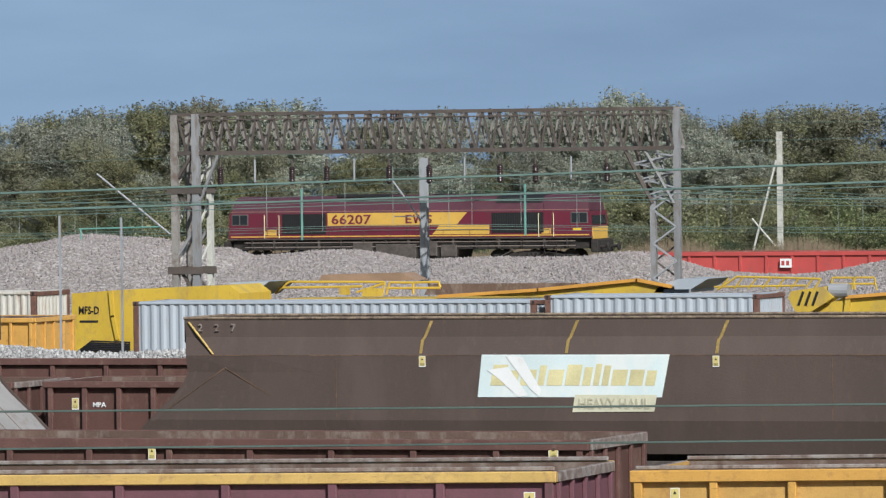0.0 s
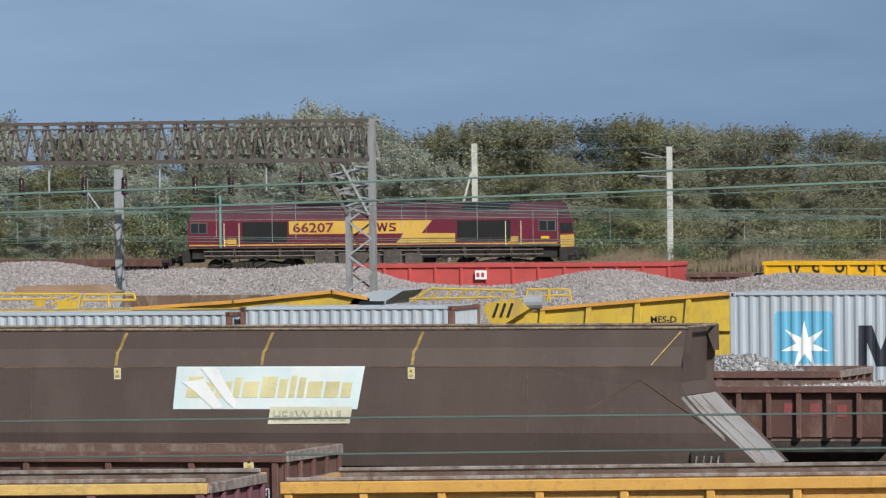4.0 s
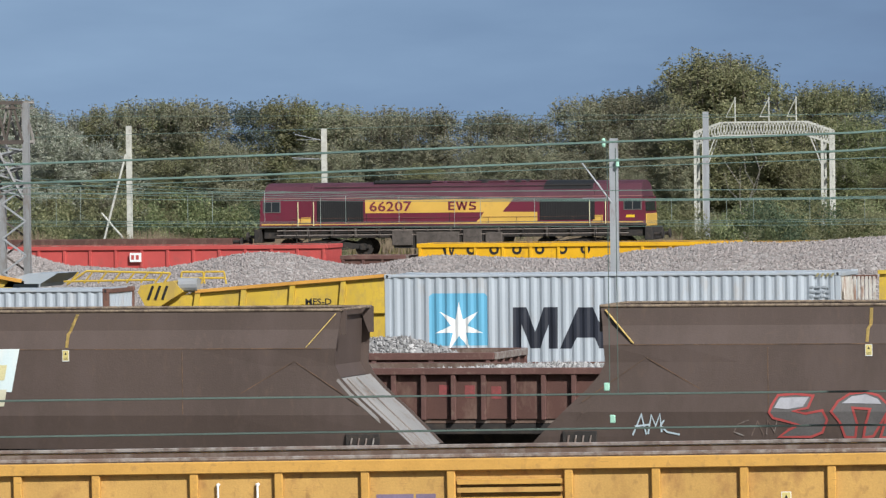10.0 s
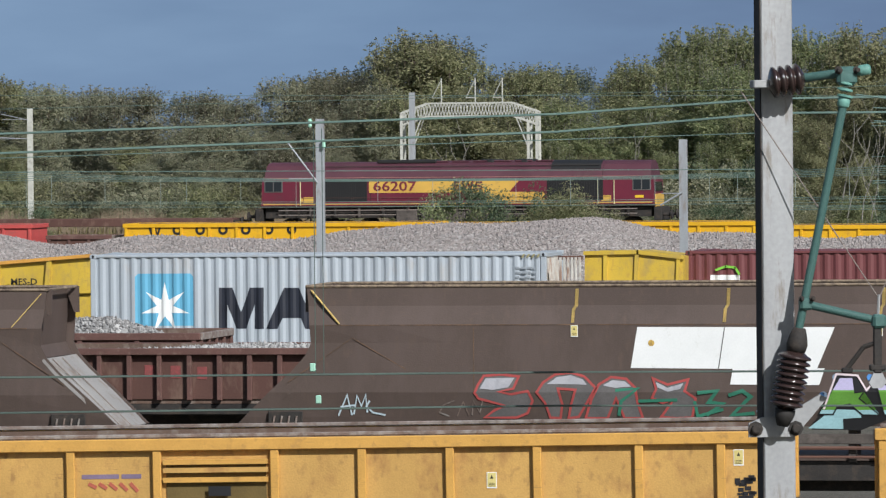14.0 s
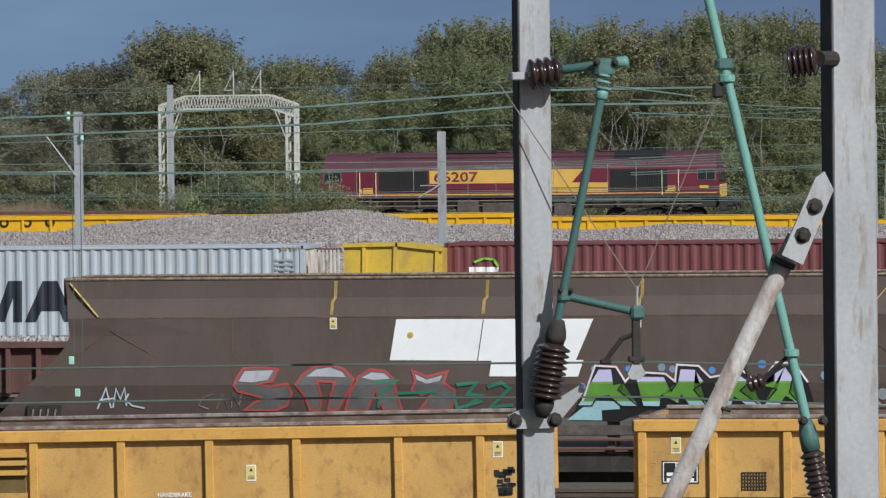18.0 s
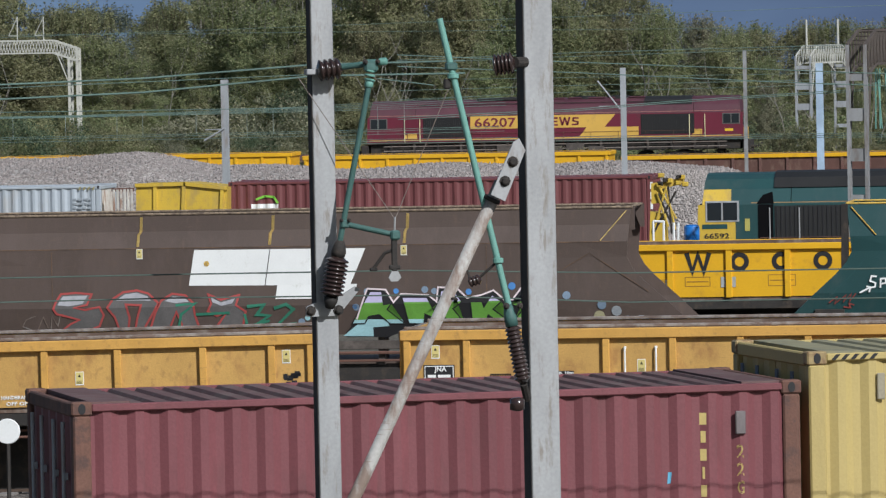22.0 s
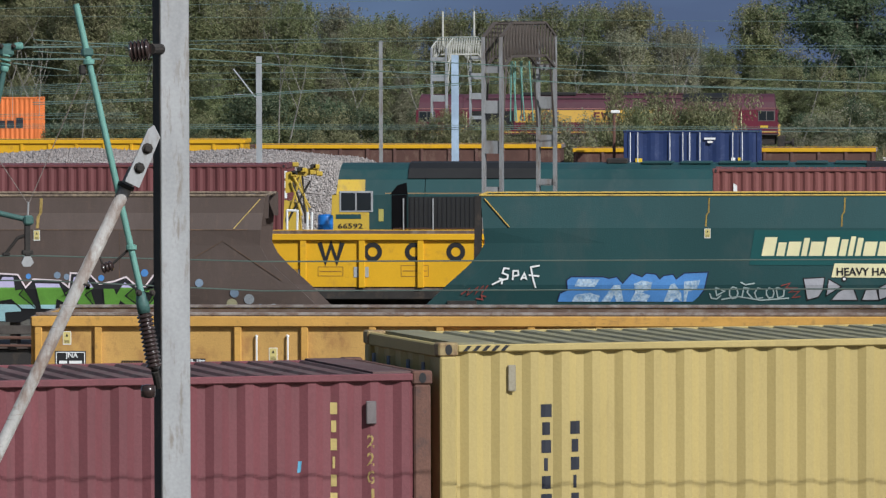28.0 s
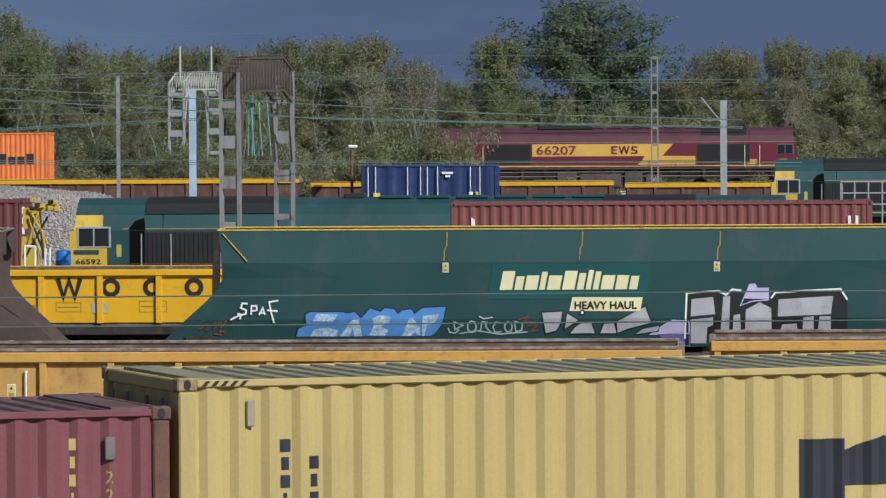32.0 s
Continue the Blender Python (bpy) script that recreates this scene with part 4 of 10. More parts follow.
def class_loco(m, label, livery, number=""):
    """A long hooded diesel with a cab at both ends, 21.35 m; origin on the rails, mid length; it faces -y with its side."""
    w = thing("diesel_locomotive", m, label, "locomotive")
    L = 10.65
    base, roofm, gold = (M_EWS, M_EWS_ROOF, M_EWS_GOLD) if livery == "maroon" else (M_GREEN, M_GREEN, M_MFS)
    # body shell: side outline in (x, z), rounded roof shoulders in cross-section
    prof = [(1.42, 1.60), (1.42, 2.95), (1.38, 3.05), (1.22, 3.38), (0.95, 3.66), (0.5, 3.80), (0.0, 3.84)]

    def shell(x0, x1, lo, hi, rake0=0.0, rake1=0.0, lower=0.0):
        bm = bmesh.new()
        pts = [(hw, z - lower * max(0, (z - 2.9) / 0.95)) for hw, z in prof if lo - 1e-6 <= z <= hi + 1e-6]
        loop = [(-hw, z) for hw, z in pts] + [(hw, z) for hw, z in reversed(pts)]
        a = [bm.verts.new((x0 + rake0 * max(0, z - 2.2), y, z)) for y, z in loop]
        b = [bm.verts.new((x1 - rake1 * max(0, z - 2.2), y, z)) for y, z in loop]
        for k in range(len(loop) - 1):
            bm.faces.new([a[k], b[k], b[k + 1], a[k + 1]])
        bm.faces.new(a)
        bm.faces.new(list(reversed(b)))
        return bm
    part("hood", shell(-7.6, 7.6, 1.60, 2.95), base, w)
    part("roof", shell(-7.6, 7.6, 2.95, 3.84), roofm, w)
    for s in (-1, 1):
        x0, x1 = (-L + 0.35, -7.62) if s < 0 else (7.62, L - 0.35)
        part("cab", shell(x0, x1, 1.60, 2.95, 0.06 if s < 0 else 0, 0.06 if s > 0 else 0), base, w)
        part("cab_roof", shell(x0 + (0.08 if s < 0 else 0), x1 - (0.08 if s > 0 else 0), 2.95, 3.84, 0.1 if s < 0 else 0, 0.1 if s > 0 else 0), roofm, w)
        if livery == "green":
            f0, f1 = (x0 - 0.004, x0 + 1.1) if s < 0 else (x1 - 1.1, x1 + 0.004)
            q = part("cab_front", shell(f0, f1, 1.60, 2.95, 0.06 if s < 0 else 0, 0.06 if s > 0 else 0), M_MFS, w, "yellow cab end", Matrix.Diagonal((1, 1.004, 1, 1)))
            part("cab_brow", shell(f0 + (0.09 if s < 0 else 0.12), f1 - (0.09 if s > 0 else 0.12), 2.95, 3.38, 0.1 if s < 0 else 0, 0.1 if s > 0 else 0), M_MFS, w, "", Matrix.Diagonal((1, 1.006, 1.001, 1)))
        nose = gold
        part("nose_panel", boxbm(min(s * (L - 0.36), s * (L - 0.29)), max(s * (L - 0.36), s * (L - 0.29)), -1.25, 1.25, 1.45, 2.1, bev=0.02), nose, w, "yellow warning panel")
        part("windscreen", prism(bmesh.new(), [(s * (L - 0.40), 2.25), (s * (L - 0.33), 2.25), (s * (L - 0.42), 2.98), (s * (L - 0.50), 2.98)], -1.15, 1.15), M_GLASS, w)
        part("buffer_beam", boxbm(min(s * (L - 0.4), s * L), max(s * (L - 0.4), s * L), -1.35, 1.35, 0.75, 1.44, bev=0.03), M_DARK, w)
        # side windows with pale frames
        for f in (-1, 1):
            y = f * 1.424
            fr = part("side_window", boxbm(-0.48, 0.48, -0.02, 0.02, -0.3, 0.3, bev=0.01), mat("window rubber", (0.12, 0.115, 0.11), 0.6) if livery == "maroon" else M_STEEL_FAR, w, "", pose(s * (L - (1.0 if livery == "maroon" else 1.08)), y, 2.6 if livery == "maroon" else 2.76))
            for k in (-1, 1):
                part("pane", boxbm(k * 0.225 - 0.2, k * 0.225 + 0.2, -0.028, 0.028, -0.25, 0.25), M_GLASS, fr)
            dx = s * (L - 2.85)
            part("cab_door", boxbm(dx - 0.30, dx + 0.30, y - 0.012, y + 0.012, 1.74, 2.98, bev=0.008), base, w)
            part("door_patch", boxbm(dx - 0.26, dx + 0.26, y - 0.016, y + 0.016, 1.76, 2.05), gold, w)
            for k in (-0.42, 0.42):
                part("handrail", tube(bmesh.new(), (dx + k, y * 1.03, 1.6), (dx + k, y * 1.03, 2.85), 0.022, 6), M_CREAM if livery == "maroon" else M_STEEL, w)
    for f in (-1, 1):
        y = f * 1.424
        for x0, x1 in ((-7.2, -4.7), (4.75, 7.65)) if livery == "maroon" else ((-8.08, -5.2), (4.75, 7.65)):
            g = part("side_grille", boxbm(x0, x1, min(y, y + f * 0.02), max(y, y + f * 0.02), 1.82, 2.9), M_GRILLE, w)
            n = 22
            bm = bmesh.new()
            for k in range(n):
                x = x0 + (x1 - x0) * (k + 0.5) / n
                box(bm, x - 0.018, x + 0.018, min(y, y + f * 0.04), max(y, y + f * 0.04), 1.84, 2.88)
            part("grille_slat", bm, M_BLACK, g)
        gy = y + f * 0.006
        if livery == "maroon":
            # gold band with a stepped slanting end
            bm = prism(bmesh.new(), [(-4.6, 2.25), (1.75, 2.25), (1.55, 1.95), (1.35, 1.76), (4.6, 1.76), (4.6, 2.24), (2.75, 2.26), (3.35, 2.94), (-4.6, 2.94)], min(gy, y), max(gy, y))
            part("gold_band", bm, gold, w, "gold band with slanting lightning end")
            part("gold_line", boxbm(-L + 0.45, L - 0.45, min(gy, y), max(gy, y), 1.66, 1.72), gold, w)
            part("gold_line", boxbm(-L + 0.45, L - 0.45, min(gy, y), max(gy, y), 3.0, 3.03), mat("pink line", (0.35, 0.16, 0.14), 0.5), w, "", pose(0, -f * 0.02, 0.02))
            part("cream_patch", boxbm(-L + 2.4, -L + 3.0, min(gy, y), max(gy, y), 1.78, 2.0), gold, w)
            part("works_plate", boxbm(L - 1.35, L - 0.9, min(gy, y), max(gy, y), 1.92, 2.05), M_SIGN_Y, w)
        else:
            part("pale_line", boxbm(-L + 1.9, L - 1.9, min(gy, y), max(gy, y), 2.96, 2.99), mat("sand line", (0.3, 0.2, 0.1), 0.5), w, "", pose(0, -f * 0.02, 0.02))
            part("gold_line", boxbm(-L + 1.9, L - 1.9, min(gy, y), max(gy, y), 1.66, 1.70), gold, w)
            for s in (-1, 1):
                pts = [(s * (L - 0.36), 1.62), (s * (L - 1.52), 1.62), (s * (L - 1.38), 2.1), (s * (L - 1.22), 2.3), (s * (L - 1.12), 2.95), (s * (L - 0.4), 2.95)]
                part("cab_panel", prism(bmesh.new(), pts, min(gy, y), max(gy, y)), M_MFS, w, "yellow cab side panel")
            part("open_doorway", boxbm(-8.55, -8.12, min(y, y + f * 0.014), max(y, y + f * 0.014), 1.62, 2.95), M_VOID, w, "open black doorway")
            part("open_doorway", prism(bmesh.new(), [(-8.6, 2.96), (-8.1, 2.96), (-8.14, 3.3), (-8.4, 3.22)], min(y, y - f * 0.12), max(y, y - f * 0.12)), M_VOID, w)
            part("crew_badge", boxbm(-L + 1.72, -L + 1.86, min(y, y + f * 0.01), max(y, y + f * 0.01), 2.2, 2.55), mat("badge gold", (0.4, 0.36, 0.1), 0.5), w)
    if number:
        if livery == "maroon":
            letters("running_number", number, 0.70, mat("maroon lettering", (0.16, 0.025, 0.04), 0.5, bump=0), w, -4.40, -1.436, 2.35, width=2.30)
            mm = mat("maroon lettering", (0.16, 0.025, 0.04))
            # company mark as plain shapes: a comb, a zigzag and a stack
            bm = prism(bmesh.new(), [(-0.15, 2.36), (0.2, 2.36), (0.2, 2.45), (-0.03, 2.45), (-0.03, 2.55), (0.17, 2.55), (0.17, 2.63), (-0.03, 2.63), (-0.03, 2.73), (0.2, 2.73), (0.2, 2.82), (-0.15, 2.82)], -1.436, -1.43)
            part("company_mark", bm, mm, w, "maroon block company mark")
            bm = bmesh.new()
            strip(bm, [(0.32, 2.80), (0.44, 2.40), (0.58, 2.78), (0.72, 2.40), (0.84, 2.80)], 0.10, -1.43)
            part("company_mark", bm, mm, w)
            bm = bmesh.new()
            strip(bm, [(1.32, 2.76), (1.05, 2.76), (1.02, 2.62), (1.3, 2.54), (1.28, 2.42), (0.98, 2.41)], 0.09, -1.43)
            part("company_mark", bm, mm, w)
        else:
            letters("running_number", number, 0.2, M_BLACK, w, -L + 0.55, -1.436, 2.0, width=0.72)
            part("company_mark", boxbm(-L + 0.5, -L + 1.22, -1.439, -1.42, 2.27, 2.40), M_GREEN, w, "green block company mark")
    # roof things
    if livery == "green":
        part("roof_vents", shell(-8.1, -4.4, 3.38, 3.84), M_GRILLE, w, "black roof vents", pose(0, -0.02, 0.035))
    part("exhaust", boxbm(-0.3, 0.3, -0.4, 0.4, 3.8, 3.95, bev=0.03), M_DARK, w, "", pose(-2.2, 0, 0))
    part("radiator_top", shell(4.9, 7.5, 3.38, 3.84), M_GRILLE, w, "", pose(0, 0, 0.03))
    for k in range(6):
        part("roof_hatch", boxbm(-1.5 + k * 1.1, -0.6 + k * 1.1, -0.6, 0.6, 3.80, 3.87, bev=0.02), roofm, w)
    for x in (-4.55, -0.1, 4.72):
        part("roof_joint", boxbm(x, x + 0.03, -1.425, 1.425, 1.66, 2.955), M_DARK, w)
    # frame, steps, tank
    part("sole_bar", boxbm(-L + 0.3, L - 0.3, -1.4, 1.4, 1.50, 1.595, bev=0.02), M_SOLE if livery == "maroon" else base, w)
    part("underframe", boxbm(-L + 0.5, L - 0.5, -1.15, 1.15, 0.95, 1.49, bev=0.02), M_DARK, w)
    if livery == "maroon":
        # walkway brackets, pipes and boxes between the bogies, roof fans and rails
        for k in range(15):
            x = -9.0 + k * 1.28
            part("frame_bracket", boxbm(x - 0.05, x + 0.05, -1.36, -1.16, 1.0, 1.48), M_SOLE if k % 2 else M_DARK, w)
        for x0, x1, z0, z1 in ((-3.2, -2.1, 0.55, 1.35), (-1.9, 0.4, 0.5, 1.25), (0.6, 1.6, 0.6, 1.4), (1.8, 2.7, 0.55, 1.2)):
            part("equipment_case", boxbm(x0, x1, -1.38, -1.2, z0, z1, bev=0.03), M_SOLE, w)
        for z in (1.36, 1.12):
            bar(w, "air_pipe", (-9.4, -1.34, z), (9.4, -1.34, z), 0.028, M_RIM_WORN)
        for x in (-8.0, -5.8, 5.8, 8.0):
            bar(w, "brake_rod", (x - 0.7, -1.16, 0.55), (x + 0.7, -1.16, 1.2), 0.03, M_SOLE)
        for x in (1.6, 3.4):
            part("roof_fan", lathe(bmesh.new(), [(0.62, 3.72), (0.62, 3.9), (0.5, 3.93), (0.1, 3.9)], 18), M_GRILLE, w, "", pose(x, 0, 0))
        part("silencer_cover", boxbm(-4.3, -1.2, -0.75, 0.75, 3.74, 3.93, bev=0.05), M_GRILLE, w)
        for f in (-1, 1):
            bar(w, "roof_rail", (-7.4, f * 1.12, 3.60), (7.4, f * 1.12, 3.60), 0.02, M_DARK)
    part("fuel_tank", prism(bmesh.new(), [(-3.3, 1.0), (-3.1, 0.42), (2.6, 0.42), (2.8, 1.0)], -1.25, 1.25), M_DARK, w)
    for s in (-1, 1):
        for f in (-1, 1):
            bm = bmesh.new()
            for z in (0.4, 0.72, 1.02):
                box(bm, s * 8.0 - 0.32, s * 8.0 + 0.32, f * 1.36 - 0.1, f * 1.36 + 0.1, z, z + 0.03)
            for k in (-0.33, 0.33):
                box(bm, s * 8.0 + k - 0.02, s * 8.0 + k + 0.02, f * 1.36 - 0.02, f * 1.36 + 0.02, 0.38, 1.3)
            part("footstep", bm, M_DARK, w)
    for s in (-1.46, 1.46):
        for k in range(12):
            x = -8.5 + k * 1.5
            bar(w, "stanchion", (x, s, 1.3), (x, s, 2.0), 0.009, M_FRAME_RUST)
        bar(w, "side_handrail", (-8.5, s, 2.0), (8.0, s, 2.0), 0.009, M_FRAME_RUST)
    for s in (-6.9, 6.9):
        add_bogie(w, s, 4.1, 3)
    add_buffers(w, -L, L)
    return w


# ---- line equipment ----


def i_post(name, m, label, height, face, depth, material, flange=0.02, group="", z0=0.0, closed=False):
    """A steel mast: of H section with its flange to -y, or a closed box section."""
    p = thing(name, m, label, "mast", group)
    if closed:
        part("shaft", boxbm(-face / 2, face / 2, -depth / 2, depth / 2, z0, height, bev=0.006), material, p)
        # shade of the side turned from the sun, put on as a thin dark plate
        part("side_channel", boxbm(-face / 2 - 0.006, -face / 2, -depth / 2 + 0.004, depth / 2 - 0.004, z0, height), M_DARK, p, "mast side coloured dark for its shade")
        part("base_plate", boxbm(-face * 0.9, face * 0.9, -depth * 0.9, depth * 0.9, z0, z0 + 0.03), M_DARK, p)
        return p
    part("flange", boxbm(-face / 2, face / 2, -depth / 2, -depth / 2 + flange, z0, height), material, p)
    part("flange", boxbm(-face / 2, face / 2, depth / 2 - flange, depth / 2, z0, height), material, p)
    part("web", boxbm(-flange / 2, flange / 2, -depth / 2 + flange, depth / 2 - flange, z0, height), material, p)
    return p


def portal(m, label, span, top, depth, beam_h, leg_w, material, n=22, group="gantries", r=0.05, haunch=0.0, m_leg=None, ladder=False):
    """A lattice portal: a box girder of zigzag bars on two lattice legs, or on plain ladder legs."""
    g = thing("gantry", m, label, "gantry", group)
    S = span / 2

    def z_at(x):
        return top - haunch * max(0, (abs(x) - S + 1.6) / 1.6)
    for yy in (-depth / 2, depth / 2):
        xs = [-S, -S + 1.5, S - 1.5, S]
        for a, b in zip(xs, xs[1:]):
            for dz in (0, beam_h):
                bar(g, "chord", (a, yy, z_at(a) - dz), (b, yy, z_at(b) - dz), r * 1.3, material, 4)
        for k in range(n):
            a, b = -S + span * k / n, -S + span * (k + 1) / n
            c = (a + b) / 2
            bar(g, "brace", (a, yy, z_at(a) - beam_h), (c, yy, z_at(c)), r * 0.75, material, 4)
            bar(g, "brace", (c, yy, z_at(c)), (b, yy, z_at(b) - beam_h), r * 0.75, material, 4)
    for k in range(n + 1):
        x = -S + span * k / n
        bar(g, "brace", (x, -depth / 2, z_at(x)), (min(S, x + span / n * 0.5), depth / 2, z_at(x)), r * 0.6, material, 4)
        bar(g, "brace", (x, -depth / 2, z_at(x) - beam_h), (x, depth / 2, z_at(x) - beam_h), r * 0.6, material, 4)
    for s in (-1, 1):
        x0, x1 = s * S, s * (S - leg_w)
        for yy in (-depth / 2, depth / 2):
            for x in (x0, x1):
                part("leg_post", boxbm(x - r * 1.8, x + r * 1.8, yy - r * 1.2, yy + r * 1.2, 0, z_at(x) - (0 if x == x0 else beam_h)), m_leg or material, g)
            z, k = 0.5, 0
            while z < top - beam_h - 0.4 and not ladder:
                bar(g, "brace", (x0 if k % 2 else x1, yy, z), (x1 if k % 2 else x0, yy, z + 0.9), r * 0.8, m_leg or material, 4)
                if k % 2 == 0:
                    part("batten", boxbm(min(x0, x1), max(x0, x1), yy - 0.03, yy + 0.03, z - 0.1, z + 0.08), material, g)
                bar(g, "brace", (x0 if yy < 0 else x1, -depth / 2, z), (x0 if yy < 0 else x1, depth / 2, z + 0.9), r * 0.7, material, 4)
                z += 0.95
                k += 1
        if ladder:
            for z in [0.6 + 0.95 * k for k in range(int((top - beam_h - 0.6) / 0.95) + 1)]:
                for x in (x0, x1):
                    part("batten", boxbm(x - 0.02, x + 0.02, -depth / 2, depth / 2, z, z + (0.3 if int(z * 10) % 2 else 0.16)), m_leg or material, g)
        # knee brace under the girder
        for yy in (-depth / 2, depth / 2):
            bar(g, "knee_brace", (s * (S - leg_w), yy, top - beam_h - 1.9), (s * (S - leg_w - 0.75), yy, top - beam_h), r, material, 4)
    return g


def wire(name, pts, r, material, label="verdigris-green overhead wire", n=5):
    """One connected thin tube through the points."""
    bm = bmesh.new()
    pts = [Vector(p) for p in pts]
    rings = []
    for k, p in enumerate(pts):
        d = (pts[min(k + 1, len(pts) - 1)] - pts[max(k - 1, 0)]).normalized()
        u = Vector((0, 1, 0)) if abs(d.y) < 0.9 else Vector((1, 0, 0))
        v = d.cross(u).normalized()
        u = v.cross(d)
        rings.append([bm.verts.new(p + (u * math.cos(q * math.tau / n) + v * math.sin(q * math.tau / n)) * r) for q in range(n)])
    for a, b in zip(rings, rings[1:]):
        for q in range(n):
            bm.faces.new([a[q], a[(q + 1) % n], b[(q + 1) % n], b[q]])
    bm.faces.new(rings[0])
    bm.faces.new(list(reversed(rings[-1])))
    return tagged(part(name, bm, material, None), label, "wire", "overhead wires")

# ---- the place: near sidings ----
for ty, tx0, tx1, tz in ((82.4, -75, 45, 0.0), (95.4, -80, 45, 0.0), (105.4, -85, 50, 0.0), (117.5, -90, 60, 0.0), (127.5, -90, 60, 0.0), (134.5, -60, 60, 0.0), (177.4, -24, 70, -0.75),
                         (171.2, -110, 70, 0.0), (180, -110, -26, 0.0), (291.4, -160, -45, -1.0), (291.4, -45, 90, -1.5), (262, -60, 120, -1.2), (286.3, -20, 0, -1.5)):
    build_track(ty, tx0, tx1, tz)
build_track(343, -170, -60, 0.0)
build_track(41.3, -30, 30, 0.35, 20.0, -5.0)

# containers standing close to the line
CYAW = 20.0
maroon_m = pose(-8.19, 40.0, 0, 0, 0, CYAW)
maroon_c = container(maroon_m @ pose(3.08, 0, 1.58), "faded maroon twenty-foot container with scuffed sides", 6.32, 2.75, M_MAROON, M_FRAME_RUST, 2.5, roof_mat=mat("dusty maroon roof", (0.125, 0.07, 0.068), 0.8, dirt=(0.15, 0.115, 0.105), amount=0.4, var=0.25), group="near containers")
flat_wagon(maroon_m @ pose(3.2, 1.25, 0.35), 7.2, 1.22)
msc_m = pose(-2.26, 42.31, 0, 0, 0, CYAW)
msc_c = container(msc_m @ pose(6.4, 0, 1.58), "pale yellow forty-foot container with black block lettering", 12.8, 2.98, M_MSC, M_MSC, 2.55, doors=-1, m_cast=mat("rust-flecked casting", (0.36, 0.27, 0.13), 0.7, dirt=(0.17, 0.085, 0.05), amount=0.45, scale=6.0, var=0.2), roof_mat=mat("dusty yellow roof", (0.27, 0.25, 0.15), 0.75, dirt=(0.2, 0.195, 0.14), amount=0.4, var=0.12), group="near containers", grip_mat=mat("blue-grey lock rods", (0.16, 0.2, 0.27), 0.5))
flat_wagon(msc_m @ pose(6.4, 1.25, 0.35), 13.6, 1.22)

# yellow box wagons and a maroon one, coupled: they roll to a stop
JY = 81 + 1.42
JNA1 = jna(pose(-19.42, JY, 0.0, 0, -0.62, 3.0), 14.55, "yellow open box wagon, scuffed paint, worn rim", 0.4)
JNA2 = jna(pose(-4.75, JY + 1.5, 0.05), 13.25, "yellow open box wagon with white grab rails")
JNA3 = jna(pose(2.35 + 7.3, JY + 3.2, 0.1), 14.55, "yellow open box wagon, empty, brown inside")
L0 = 14.4
PINK = box_wagon("box_wagon", pose(-27.75 - L0 / 2, JY - 0.7, -0.17, 0, -0.5, 3.0), "faded maroon open box wagon with a yellow rim", L0, 1.3, 2.93, [-L0 / 2 + 0.06 + k * (L0 - 0.12) / 10 for k in range(11)], M_PINK, M_PINK, mat("pale yellow rim", (0.58, 0.385, 0.125), 0.55, dirt=(0.38, 0.24, 0.1), amount=0.25, scale=2.0, var=0.12, scuff=(0.3, 0.18, 0.09)), rim_h=0.14, rib_w=0.12, rim_label="yellow rim", m_in=M_INNER)
crest = bmesh.new()
for s in (-1, 1):
    box(crest, -L0 / 2 + 0.01, L0 / 2 - 0.01, min(s * 1.27, s * 1.33), max(s * 1.27, s * 1.33), 2.935, 2.99, bev=0.01)
part("crest", crest, M_RIM_WORN, PINK)
add_plate(PINK, L0 / 2 - 0.33, -1.352, 2.55, 1.0)

# brown box wagon between the lines
BB = box_wagon("box_wagon", pose(-31.05 - 7.2, 95.35, 0.1), "rust-brown open box wagon with heavy ribs", 14.4, 1.5, 2.50, [-7.1 + k * 1.29 for k in range(12)], M_BOXBROWN, M_RIBBROWN, M_RIBBROWN, rim_h=0.16)
box_wagon("box_wagon", pose(-39.0 - 13.2, 96.0, 0.12), "rust-brown open box wagon, ribbed", 14.4, 1.5, 2.45, [-7.1 + k * 0.95 for k in range(16)], M_BOXBROWN, M_RIBBROWN, M_RIBBROWN, rim_h=0.16)

# long coal hoppers
M_SLOPE = mat("dusty slope steel", (0.30, 0.29, 0.28), 0.7, dirt=(0.2, 0.15, 0.12), amount=0.25, scale=1.0, var=0.15)
HY = 104 + 1.4
H1 = hopper(pose(-34.5, HY, 0), M_BROWN, "long rust-brown coal hopper with a faded pale panel", m_slope=M_SLOPE)
hopper(pose(-52.4, HY, 0), M_BROWN, "long rust-brown coal hopper with a grey slope sheet", m_slope=M_SLOPE)
H2 = hopper(pose(-16.86, HY + 0.3, 0.03), M_BROWN, "long rust-brown coal hopper covered in bright graffiti", 13.2, shift=0.27)
H3 = hopper(pose(0.1, 110.5 + 1.4, -0.14), M_GREEN, "long dark green coal hopper with graffiti along its foot", 13.9)

# added dark strip: the shaded corner fold of the green hopper's end
part("end_stiffener", prism(bmesh.new(), [(-6.95 - 0.12, 2.75), (-6.95 + 0.02, 2.75), (-6.95 + 0.02, 4.1), (-6.95 - 0.10, 4.1)], -1.36, -1.2), M_DARK, H3, "dark strip standing for the shaded corner fold")
